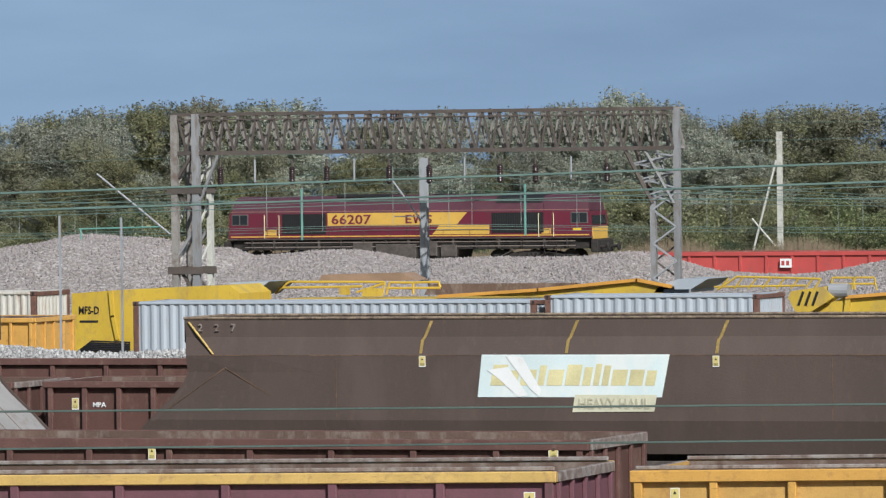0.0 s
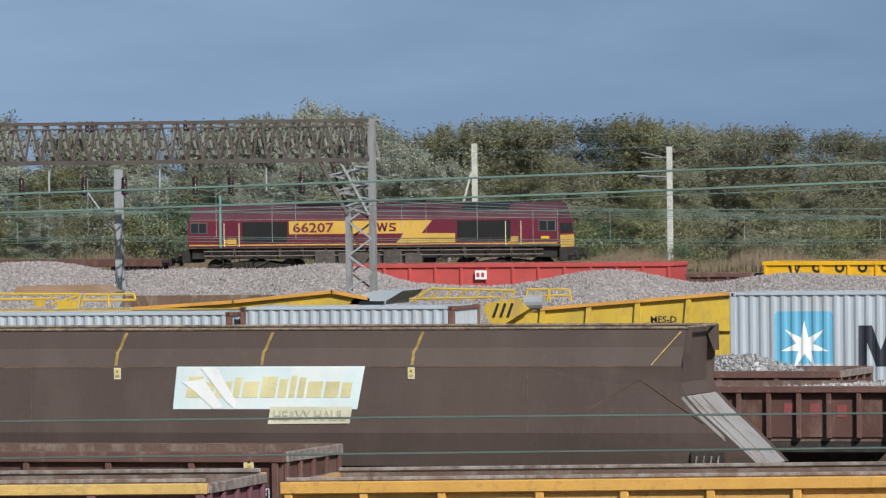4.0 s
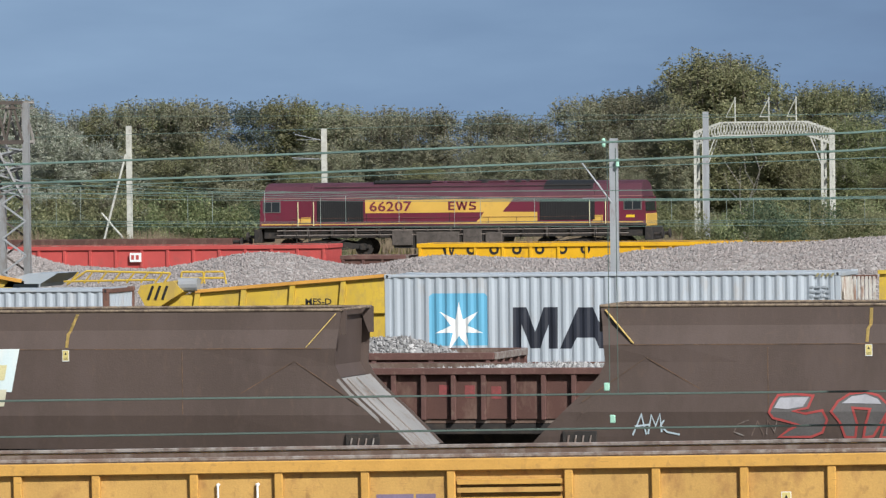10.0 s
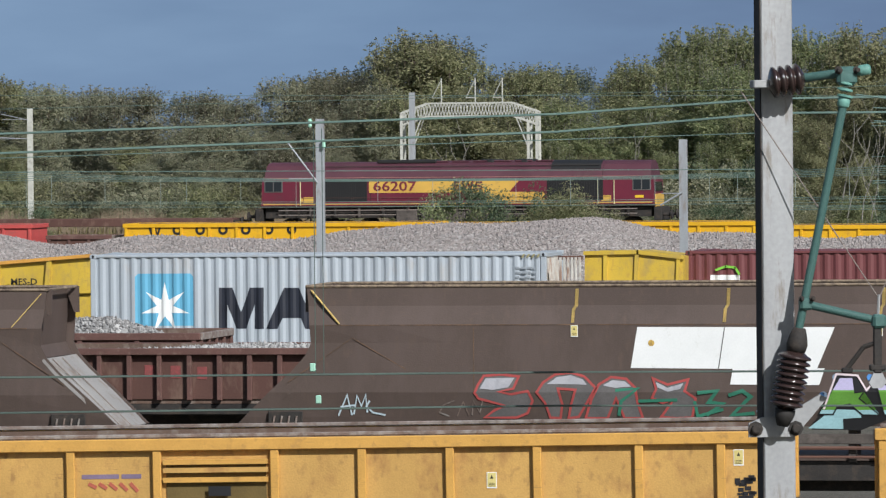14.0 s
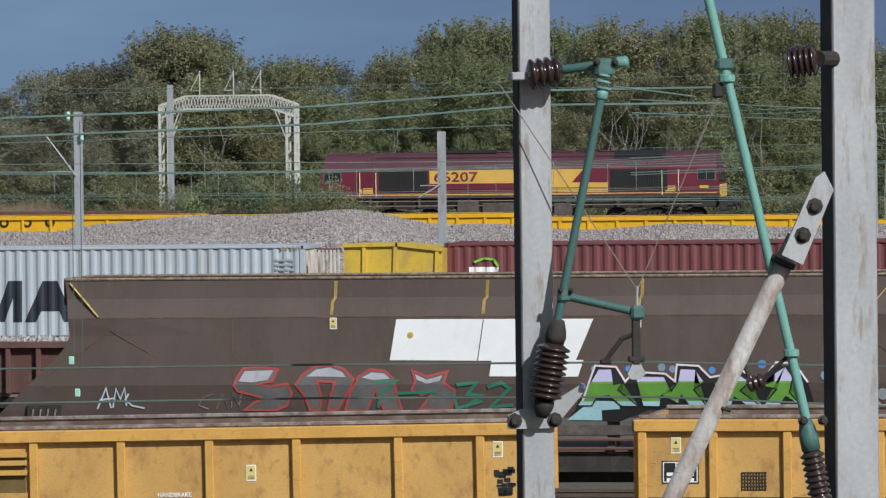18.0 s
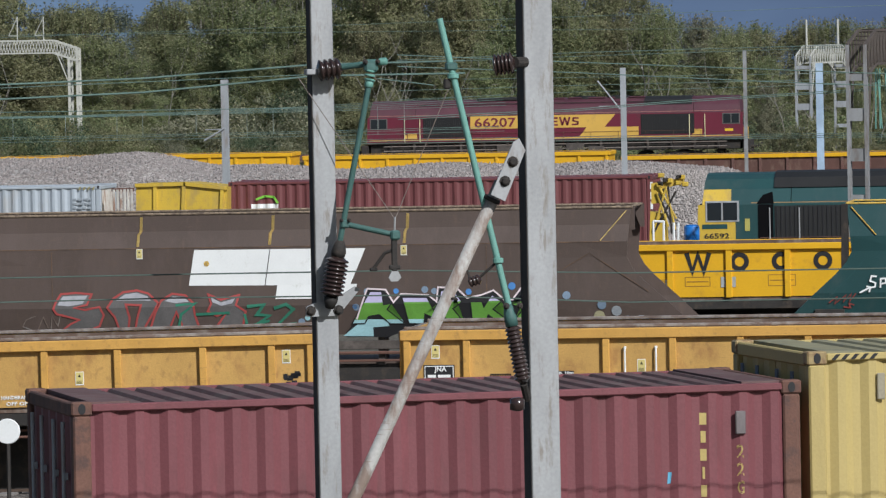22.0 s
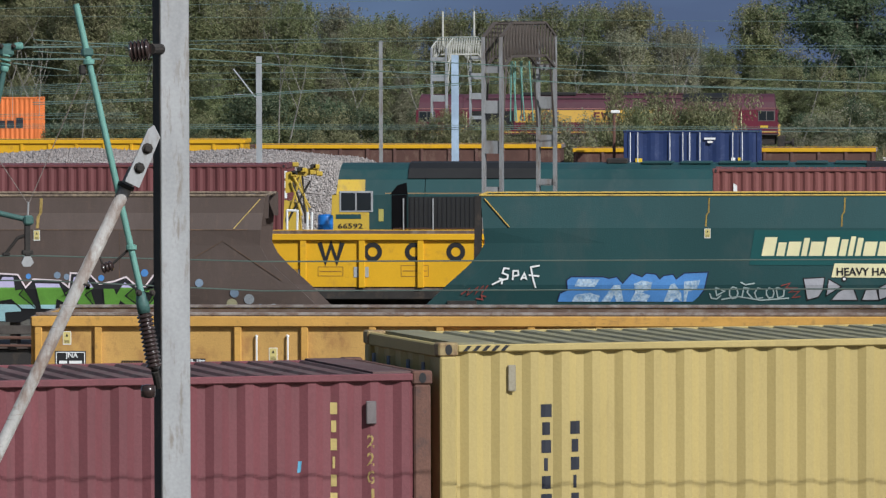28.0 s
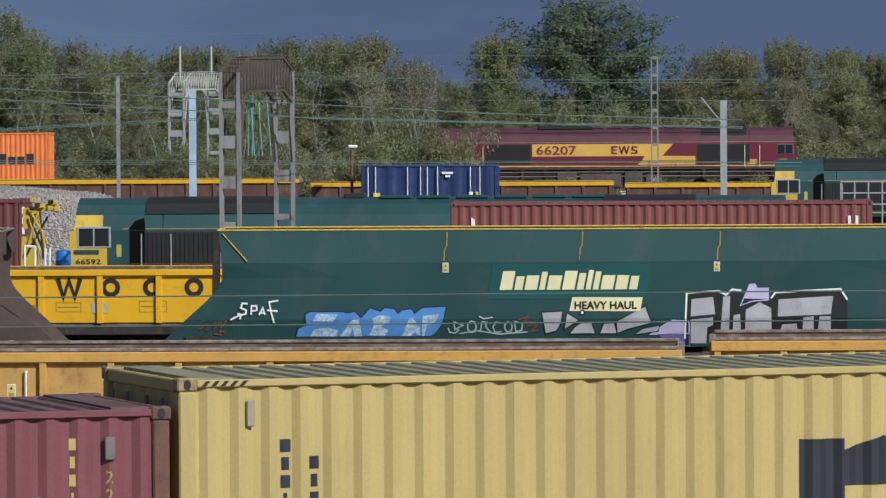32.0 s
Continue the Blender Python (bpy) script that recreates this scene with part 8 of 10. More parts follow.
# short yellow wagon between two containers
MF4 = thing("conveyor_wagon", pose(-30.2, 171.2, 0), "short end of a yellow spoil wagon", "wagon", "conveyor wagons")
o = (-30.2, 0)
part("hull", prism(bmesh.new(), outline([(-31.16, 2.14), (-31.14, 3.16), (-29.76, 3.17), (-28.58, 3.04), (-28.59, 2.13)], *o), 0, 2.4), M_MFS, MF4)
for q in ([(-29.78, 3.16), (-29.82, 2.35)], [(-30.60, 3.15), (-30.61, 2.36)], [(-28.70, 3.04), (-28.73, 2.34)]):
    bm = bmesh.new()
    strip(bm, outline(q, *o), 0.1, 0.0, 0.06)
    part("rib", bm, M_MFS, MF4)
bm = bmesh.new()
strip(bm, outline([(-31.14, 3.14), (-29.76, 3.16), (-28.58, 3.02)], *o), 0.1, 0.0, 0.08)
part("lip", bm, M_MFS, MF4)
part("hull", prism(bmesh.new(), outline([(-31.16, 2.14), (-28.59, 2.13), (-28.61, 0.97), (-31.17, 0.98)], *o), 0.1, 2.3), M_MFS, MF4)
add_bogie(MF4, 0.0, 1.8)

SLAT = thing("slatted_end", pose(-31.62, 169.9, 0.6), "rusty white slatted end frame of a flat wagon", "frame")
for k in range(6):
    part("slat", boxbm(0.04 + 0.1 * k, 0.105 + 0.1 * k, 0, 0.06, 0, 2.46, bev=0.008), M_DOOR_RUST, SLAT)
for z in (0.0, 1.2, 2.4):
    part("cross_bar", boxbm(0, 0.64, 0.064, 0.12, z, z + 0.1), M_FRAME_RUST, SLAT)
# yellow loading machine by the stone pile, barrel and white rails
MACH = thing("loading_machine", pose(-15.9, 160, 0), "yellow hydraulic machine with hoses, beside stone", "machine")
o = (-15.9, 0)
part("boom", prism(bmesh.new(), outline([(-15.52, 3.22), (-14.71, 3.36), (-14.68, 3.21), (-15.23, 3.07), (-15.28, 2.71), (-15.52, 2.69)], *o), 0, 0.5), M_MFS, MACH)
part("frame", prism(bmesh.new(), outline([(-15.55, 2.50), (-15.19, 2.42), (-15.14, 1.68), (-15.59, 1.66)], *o), 0, 0.6), M_MFS, MACH)
part("undercarriage", boxbm(-1.2, 1.6, 0, 2.2, -0.2, 1.6, bev=0.05), M_MFS, MACH)
rnd = random.Random(21)
for k in range(7):
    (x0, z0), (x1, z1) = [(-15.48, 3.16), (-15.17, 1.71)]
    a = Vector((x0 + 15.9 + rnd.uniform(0, 0.7), -0.05, z0 - rnd.uniform(0, 0.25)))
    b = Vector((x1 + 15.9 + rnd.uniform(-0.3, 0.3), -0.05, z1 + rnd.uniform(0, 0.8)))
    bar(MACH, "hose", a, b, 0.03, M_DARK if k % 2 else M_MFS)
for k in range(9):
    (x0, z0), = [(-15.08, 3.30)]
    part("fitting", boxbm(0, 0.16, -0.1, 0.1, 0, 0.12, bev=0.02), M_MFS if k % 3 else M_DARK, MACH, "", pose(x0 + 15.9 + rnd.uniform(-0.4, 0.4), 0, z0 - rnd.uniform(-0.08, 0.2)))
for q in (((-14.47, 150, 2.54), (-14.47, 150, 2.01)), ((-14.21, 150, 2.54), (-14.22, 150, 2.01)), ((-14.47, 150, 2.53), (-14.21, 150, 2.52)), ((-13.96, 150, 2.49), (-13.97, 150, 1.98)), ((-13.85, 150, 2.49), (-13.86, 150, 1.98))):
    a, b = q
    rl = thing("white_rail", pose(*b), "short white handrail at the wagon's end", "rail", "white rails")
    bar(rl, "rod", Vector(a) - Vector(b), (0, 0, 0) if a[0] == b[0] else (0.0, 0, 0.0), 0.03, M_WHITE)
bb = (-13.52, 150, 1.97)
BARREL = thing("barrel", pose(bb[0], 150, bb[2]), "blue plastic barrel beside a wagon", "barrel")
part("shell", lathe(bmesh.new(), [(0.17, 0), (0.19, 0.03), (0.19, 0.2), (0.2, 0.22), (0.19, 0.24), (0.19, 0.4), (0.175, 0.44)], 18), M_BARREL, BARREL, smooth=True)
part("lid", lathe(bmesh.new(), [(0.15, 0.44), (0.15, 0.46), (0.04, 0.465)], 18), M_BARREL, BARREL)
std = thing("staging", pose(bb[0], 150.4, -0.25), "dark staging that carries a barrel", "staging")
part("staging_top", boxbm(-1.4, 0.7, -0.6, 0.6, bb[2] + 0.18, bb[2] + 0.25), M_DARK, std)
for x in (-1.3, 0.6):
    for y in (-0.5, 0.5):
        part("leg", boxbm(x - 0.05, x + 0.05, y - 0.05, y + 0.05, 0, bb[2] + 0.18), M_DARK, std)

# ---- markings ----


def decal(name, polys, material, parent, prof, d=0.008, label="", weld=False):
    """Paint on a hopper's side: flat shapes in (x, z), folded round the creases of the side."""
    bm = bmesh.new()
    for k, pts in enumerate(polys):
        try:
            bm.faces.new([bm.verts.new((x, 0 if weld else 0.0011 * (k % 4), z)) for x, z in pts])
        except ValueError:
            pass
    if weld:
        bmesh.ops.remove_doubles(bm, verts=bm.verts[:], dist=0.002)
    for z in (3.5, 2.44, 2.05):
        bmesh.ops.bisect_plane(bm, geom=bm.verts[:] + bm.edges[:] + bm.faces[:], plane_co=(0, 0, z), plane_no=(0, 0, 1))
    for v in bm.verts:
        v.co.y = prof(v.co.z) - d - v.co.y
    me = bpy.data.meshes.new(name)
    bm.normal_update()
    for f in bm.faces:
        if f.normal.y > 0:
            f.normal_flip()
    bm.to_mesh(me)
    bm.free()
    me.materials.append(material)
    return part(name, me, None, parent, label)


def side_y(z):
    tab = [(1.35, 1.12), (2.05, 1.30), (2.44, 1.40), (3.50, 1.40), (3.80, 1.30), (4.10, 1.28)]
    for (a, ha), (b, hb) in zip(tab, tab[1:]):
        if z <= b:
            return -(ha + (hb - ha) * (z - a) / (b - a))
    return -1.2


def spray(lines, w, material, parent, label="", d=0.010):
    """A tag in single strokes of the can."""
    for k, pts in enumerate(lines):
        decal("spray_stroke", stroke(on(parent, pts), w), material, parent, side_y, d + 0.0007 * (k % 5), label, weld=True)


def stroke(pts, w, closed=False):
    """Quads along a broken line, mitred at its corners, for outlines and tags."""
    p = [Vector(q) for q in pts]
    p = [q for k, q in enumerate(p) if k == 0 or (q - p[k - 1]).length > 1e-6]
    n, left, right = len(p), [], []
    for k in range(n):
        a = p[k - 1] if k or closed else None
        b = p[(k + 1) % n] if k < n - 1 or closed else None
        d0 = (p[k] - a).normalized() if a is not None else (b - p[k]).normalized()
        d1 = (b - p[k]).normalized() if b is not None else d0
        m = Vector((-d0.y - d1.y, d0.x + d1.x))
        m = m.normalized() if m.length > 1e-3 else Vector((-d0.y, d0.x))
        m *= w / 2 / max(0.5, m.dot(Vector((-d0.y, d0.x))))
        left.append(p[k] + m)
        right.append(p[k] - m)
    out = [[tuple(left[k]), tuple(right[k]), tuple(right[(k + 1) % n]), tuple(left[(k + 1) % n])] for k in range(n if closed else n - 1)]
    return out


def on(ob, pts):
    t = ob.matrix_world.translation
    return [(x - t.x, z - t.z) for x, z in pts]


def disc(x, z, r, n=12):
    return [(x + r * math.cos(k * math.tau / n), z + r * math.sin(k * math.tau / n)) for k in range(n)]


def brand_blocks(x, z, widths, h, slant=0.12, gap=0.035):
    """A brand's word as plain slanting blocks."""
    out = []
    for w, t in widths:
        hh = h * t
        out.append([(x, z), (x + w, z), (x + w + slant * hh, z + hh), (x + slant * hh, z + hh)])
        x += w + gap
    return out


FL = [(0.20, 1.25), (0.13, 0.9), (0.20, 0.95), (0.09, 1.2), (0.21, 0.95), (0.2, 1.25), (0.11, 1.1), (0.08, 1.3), (0.09, 1.2), (0.2, 0.95), (0.19, 0.95), (0.13, 0.9)]
# faded panel of the first hopper
q = on(H1, [(-36.14, 3.51), (-32.94, 3.51), (-33.08, 2.82), (-36.22, 2.82)])
decal("name_panel", [q], M_FADED, H1, side_y, 0.008, "faded pale blue and white name panel")
q = on(H1, [(-34.55, 2.86), (-33.16, 2.86), (-33.21, 2.59), (-34.60, 2.58)])
decal("name_board", [q], mat("faded cream board", (0.62, 0.60, 0.45), 0.6, var=0.15, bump=0), H1, side_y, 0.014)
x0, z0 = on(H1, [(-36.00, 3.01)])[0]
for blk_q in brand_blocks(x0, z0, [(w * 1.26, t) for w, t in FL], 0.27, 0.2, 0.045):
    decal("brand_block", [blk_q], mat("faded cream blocks", (0.66, 0.60, 0.33), 0.6, var=0.2, bump=0), H1, side_y, 0.012)
q = on(H1, [(-36.05, 3.26), (-35.69, 3.31), (-35.35, 2.85), (-35.52, 2.82), (-35.83, 3.10)])
decal("scratch", [q, on(H1, [(-35.73, 3.49), (-35.44, 3.47), (-35.13, 2.94), (-35.16, 2.83), (-35.30, 2.94)])], M_WHITE, H1, side_y, 0.016)
x0, z0 = on(H1, [(-34.50, 2.64)])[0]
letters("lettering", "HEAVY HAUL", 0.23, mat("faded olive lettering", (0.46, 0.44, 0.32), 0.6, bump=0), H1, x0, -1.422, z0, width=1.22)
for k, (a, b) in enumerate(((347, 365), (376, 395), (408, 425))):
    x0, z0 = on(H1, [(-41.12, 3.90)])[0]
    letters("chalk_mark", "227"[k], 0.17, M_RIM_WORN, H1, x0 + k * 0.29, side_y(z0) - 0.03, z0)
# second hopper: white panel
decal("white_panel", [on(H2, [(-18.15, 3.49), (-15.04, 3.48), (-15.33, 2.82), (-18.26, 2.85)])], M_WHITE, H2, side_y, 0.008, "blank white painted panel")
decal("white_panel", [on(H2, [(-16.65, 2.84), (-15.20, 2.84), (-15.29, 2.58), (-16.69, 2.59)])], M_WHITE, H2, side_y, 0.010)
decal("panel_seam", stroke(on(H2, [(-16.77, 3.48), (-16.87, 2.84)]), 0.012), M_DARK, H2, side_y, 0.014)
x0, z0 = on(H2, [(-17.93, 3.24)])[0]
decal("rust_spot", [disc(x0, z0, 0.05)], M_YLINE, H2, side_y, 0.014)
# graffiti on the second hopper
RED_PIECE = ([(-20.75, 2.46), (-20.70, 2.58), (-20.60, 2.73), (-20.32, 2.75), (-20.04, 2.72), (-20.13, 2.53), (-20.37, 2.48), (-20.17, 2.44), (-19.90, 2.49), (-19.83, 2.34), (-19.92, 2.14), (-20.10, 2.07), (-20.61, 2.07), (-20.44, 2.19), (-20.28, 2.26), (-20.53, 2.33), (-20.69, 2.37)],
             [(-19.76, 2.47), (-19.65, 2.63), (-19.46, 2.75), (-19.21, 2.78), (-19.00, 2.72), (-18.82, 2.54), (-18.95, 2.33), (-19.11, 2.08), (-19.27, 2.06), (-19.22, 2.28), (-19.14, 2.51), (-19.42, 2.53), (-19.36, 2.28), (-19.40, 2.06), (-19.56, 2.07), (-19.63, 2.30)],
             [(-19.00, 2.06), (-18.89, 2.36), (-18.77, 2.59), (-18.57, 2.71), (-18.33, 2.68), (-18.19, 2.54), (-18.16, 2.29), (-18.09, 2.06), (-18.38, 2.06), (-18.50, 2.38), (-18.65, 2.06)],
             [(-17.93, 2.38), (-17.86, 2.52), (-17.91, 2.69), (-17.68, 2.59), (-17.35, 2.67), (-17.41, 2.49), (-17.24, 2.37), (-17.31, 2.07), (-17.56, 2.06), (-17.80, 2.08), (-17.69, 2.22), (-17.59, 2.35), (-17.77, 2.30)])
for pts in RED_PIECE:
    shape = on(H2, pts)
    decal("graffiti_fill", [shape], mat("grey graffiti fill", (0.13, 0.122, 0.12), 0.6, var=0.25, bump=0), H2, side_y, 0.008, "grey graffiti letter with a red outline")
    decal("graffiti_outline", stroke(shape, 0.038, True), M_GRED, H2, side_y, 0.012, weld=True)
for pts in ([(-20.67, 2.53), (-20.57, 2.69), (-20.11, 2.70), (-20.21, 2.55), (-20.46, 2.51)], [(-19.59, 2.60), (-19.43, 2.71), (-19.21, 2.74), (-19.02, 2.67), (-18.96, 2.59), (-19.38, 2.60)], [(-18.71, 2.58), (-18.55, 2.66), (-18.35, 2.64), (-18.26, 2.56), (-18.51, 2.54)], [(-17.84, 2.55), (-17.86, 2.63), (-17.68, 2.54), (-17.43, 2.61), (-17.48, 2.52), (-17.68, 2.48)]):
    decal("graffiti_shine", [on(H2, pts)], M_PINKSTONE, H2, side_y, 0.014)
decal("graffiti_letters", stroke(on(H2, [(-18.51, 2.50), (-18.15, 2.53), (-18.42, 2.33), (-18.47, 2.10)]), 0.05) + stroke(on(H2, [(-17.21, 2.46), (-16.90, 2.49), (-17.04, 2.31), (-16.81, 2.29), (-17.08, 2.11)]), 0.06) + stroke(on(H2, [(-16.72, 2.42), (-16.50, 2.49), (-16.37, 2.40), (-16.68, 2.11), (-16.32, 2.14)]), 0.06) + stroke(on(H2, [(-18.15, 2.33), (-17.53, 2.35)]), 0.05) + stroke(on(H2, [(-17.26, 2.33), (-17.22, 2.09), (-16.81, 2.20)]), 0.05), M_GTEAL, H2, side_y, 0.013)
spray([[(-22.96, 2.10), (-22.80, 2.43), (-22.74, 2.11)], [(-22.92, 2.24), (-22.67, 2.27)], [(-22.71, 2.12), (-22.64, 2.42), (-22.58, 2.25), (-22.50, 2.43), (-22.49, 2.15)], [(-22.44, 2.34), (-22.50, 2.25), (-22.40, 2.15), (-22.20, 2.11)]], 0.028, mat("pale blue tag", (0.55, 0.66, 0.72), 0.6, bump=0), H2, "pale blue spray tag")
spray([[(-21.08, 2.34), (-21.26, 2.27), (-21.33, 2.15), (-21.17, 2.09)], [(-21.05, 2.09), (-20.94, 2.32), (-20.86, 2.11)], [(-20.81, 2.11), (-20.78, 2.34), (-20.68, 2.15), (-20.63, 2.34)]], 0.020, M_RIM_WORN, H2, "")
decal("graffiti_shadow", [on(H2, [(-15.43, 1.97), (-15.23, 2.20), (-15.02, 2.75), (-14.69, 2.73), (-14.55, 2.50), (-14.41, 2.65), (-13.92, 2.62), (-13.77, 2.50), (-13.74, 2.76), (-13.40, 2.74), (-13.22, 2.56), (-12.96, 2.61), (-12.74, 2.69), (-12.56, 2.53), (-12.40, 2.52), (-12.19, 2.79), (-11.90, 2.77), (-11.70, 2.48), (-11.58, 2.03), (-14.19, 2.06), (-14.66, 1.87), (-15.43, 1.88)])], M_BLACK, H2, side_y, 0.008, "green, lilac and pale blue graffiti piece")


def bands(pts, cuts):
    """A shape cut level by level: the pieces above the first height, between the two, and below."""
    bm = bmesh.new()
    bm.faces.new([bm.verts.new((x, 0, z)) for x, z in pts])
    bmesh.ops.triangulate(bm, faces=bm.faces[:])
    for z in cuts:
        bmesh.ops.bisect_plane(bm, geom=bm.verts[:] + bm.edges[:] + bm.faces[:], plane_co=(0, 0, z), plane_no=(0, 0, 1))
    out = [[], [], []]
    for f in bm.faces:
        z = f.calc_center_median().z
        out[0 if z > cuts[0] else 1 if z > cuts[1] else 2].append([(v.co.x, v.co.z) for v in f.verts])
    bm.free()
    return out


for pts in ([(-15.32, 2.12), (-14.97, 2.70), (-14.76, 2.70), (-14.73, 2.46), (-14.59, 2.48), (-14.67, 2.37), (-14.36, 2.11), (-14.63, 2.11), (-14.82, 2.28), (-15.01, 2.25), (-15.09, 2.12)],
            [(-14.29, 2.11), (-14.37, 2.49), (-14.40, 2.59), (-13.94, 2.58), (-13.83, 2.35), (-13.73, 2.49), (-13.69, 2.70), (-13.45, 2.69), (-13.31, 2.49), (-13.48, 2.37), (-13.28, 2.10), (-13.55, 2.10), (-13.68, 2.28), (-13.73, 2.15), (-13.99, 2.28), (-14.02, 2.10)],
            [(-13.14, 2.09), (-13.16, 2.49), (-12.95, 2.49), (-12.92, 2.39), (-12.77, 2.61), (-12.60, 2.49), (-12.76, 2.35), (-12.41, 2.08), (-12.64, 2.09), (-12.85, 2.25), (-12.91, 2.09)],
            [(-12.40, 2.13), (-12.19, 2.37), (-12.43, 2.43), (-12.23, 2.50), (-12.22, 2.62), (-12.05, 2.73), (-11.93, 2.56), (-11.99, 2.32), (-11.79, 2.08), (-12.05, 2.26), (-12.17, 2.08)]):
    shape = on(H2, pts)
    for polys, mm in zip(bands(shape, (2.50 - 0.03, 2.19 - 0.03)), (M_GLILAC, M_GGREEN, M_GPALE)):
        if polys:
            decal("graffiti_letter", polys, mm, H2, side_y, 0.013, weld=True)
    decal("graffiti_edge", stroke(shape, 0.022, True), M_BLACK, H2, side_y, 0.016, weld=True)
decal("graffiti_base", [on(H2, [(-15.49, 1.90), (-15.10, 2.20), (-14.67, 2.19), (-14.65, 2.07), (-14.94, 2.05), (-14.94, 1.89)])], M_GPALE, H2, side_y, 0.010, "pale blue foot of the graffiti")
decal("graffiti_halo", stroke(on(H2, [(-15.23, 2.20), (-15.02, 2.75), (-14.69, 2.73), (-14.55, 2.50), (-14.41, 2.65), (-13.92, 2.62), (-13.77, 2.50), (-13.74, 2.76), (-13.40, 2.74), (-13.22, 2.56), (-12.96, 2.61), (-12.74, 2.69), (-12.56, 2.53), (-12.40, 2.52), (-12.19, 2.79), (-11.90, 2.77), (-11.70, 2.48)]), 0.03), mat("pale pink halo", (0.72, 0.62, 0.64), 0.6, bump=0), H2, side_y, 0.018, weld=True)
for (px, r, mm) in (([(-15.03, 2.70)], 0.09, M_GDUST), ([(-15.23, 2.42)], 0.1, M_GDUST), ([(-14.50, 2.70)], 0.08, M_GBLUE), ([(-13.98, 2.72)], 0.1, M_GDUST), ([(-13.81, 2.69)], 0.09, M_GDUST), ([(-13.19, 2.67)], 0.09, M_GBLUE), ([(-12.41, 2.76)], 0.11, M_GBLUE), ([(-15.25, 2.43)], 0.07, M_GBLUE), ([(-16.23, 2.17)], 0.1, M_GDUST), ([(-16.12, 2.24)], 0.08, M_GPALE), ([(-11.43, 2.58)], 0.12, M_GDUST)):
    x0, z0 = on(H2, px)[0]
    decal("spray_dot", [disc(x0, z0, r * 0.62)], mm, H2, side_y, 0.006)
for (px, r, mm) in (([(-10.85, 2.20)], 0.16, M_GCREAM), ([(-10.80, 2.40)], 0.13, M_GDUST), ([(-10.54, 2.29)], 0.15, M_GFOG), ([(-10.66, 2.10)], 0.15, M_GFOG), ([(-10.10, 2.13)], 0.13, M_GFOG), ([(-10.34, 2.16)], 0.07, M_GDUST)):
    x0, z0 = on(H2, px)[0]
    decal("spray_dot", [disc(x0, z0, r * 0.62)], mm, H2, side_y, 0.006)
# green hopper: panel, board and graffiti
decal("name_panel", [on(H3, [(-1.72, 3.32), (1.24, 3.31), (1.14, 2.66), (-1.82, 2.67)])], mat("teal panel", (0.012, 0.085, 0.085), 0.45, var=0.08, bump=0), H3, side_y, 0.008, "teal name panel with cream blocks")
x0, z0 = on(H3, [(-1.59, 2.84)])[0]
for blk_q in brand_blocks(x0, z0, [(w * 1.16, t) for w, t in FL], 0.28, 0.2, 0.04):
    decal("brand_block", [blk_q], M_CREAM, H3, side_y, 0.012)
decal("name_board", [on(H3, [(-0.23, 2.70), (1.08, 2.69), (1.03, 2.43), (-0.29, 2.44)])], M_CREAM, H3, side_y, 0.012)
x0, z0 = on(H3, [(-0.20, 2.48)])[0]
letters("lettering", "HEAVY HAUL", 0.2, M_BLACK, H3, x0, -1.42, z0, width=1.17)
spray([[(-6.63, 2.3), (-6.43, 2.4)], [(-6.5, 2.42), (-6.43, 2.4), (-6.45, 2.31)], [(-6.3, 2.6), (-6.4, 2.61), (-6.43, 2.52), (-6.33, 2.48), (-6.34, 2.41), (-6.44, 2.39)], [(-6.24, 2.39), (-6.23, 2.56), (-6.14, 2.56), (-6.13, 2.48), (-6.23, 2.46)], [(-6.09, 2.39), (-6.02, 2.52), (-5.98, 2.39)], [(-6.08, 2.43), (-5.98, 2.43)], [(-5.73, 2.66), (-5.9, 2.63), (-5.86, 2.42), (-5.81, 2.24)], [(-5.94, 2.48), (-5.74, 2.46)]], 0.032, M_WHITE, H3, "white spray tag")
spray([[(-7.21, 2.12), (-7.05, 2.23), (-7.1, 2.1), (-6.89, 2.26), (-6.94, 2.13), (-6.79, 2.28), (-6.82, 2.14), (-6.7, 2.29)], [(-6.94, 2.04), (-6.81, 2.02), (-6.83, 2.1), (-6.74, 2.07)], [(-1.23, 2.28), (-1.06, 2.33), (-1.14, 2.24), (-0.93, 2.24), (-1.08, 2.16), (-0.89, 2.18), (-1.02, 2.06), (-0.87, 2.08)]], 0.026, mat("faded red spray", (0.27, 0.06, 0.05), 0.6, var=0.2, bump=0), H3, "faded red spray tag")
blue = on(H3, [(-5.41, 1.98), (-5.36, 2.14), (-5.22, 2.20), (-5.23, 2.39), (-5.15, 2.45), (-4.54, 2.45), (-4.44, 2.42), (-4.29, 2.45), (-4.18, 2.33), (-4.01, 2.52), (-3.82, 2.45), (-3.74, 2.52), (-3.56, 2.50), (-3.49, 2.41), (-3.42, 2.47), (-3.24, 2.50), (-3.18, 2.41), (-3.03, 2.52), (-2.58, 2.54), (-2.66, 2.20), (-2.75, 2.09), (-2.88, 1.98)])
decal("graffiti_fill", [blue], M_GBLUE, H3, side_y, 0.008, "blue and white graffiti piece")
decal("graffiti_outline", stroke(blue[:-1], 0.022), mat("dark blue spray", (0.015, 0.025, 0.07), 0.6, bump=0), H3, side_y, 0.011, weld=True)
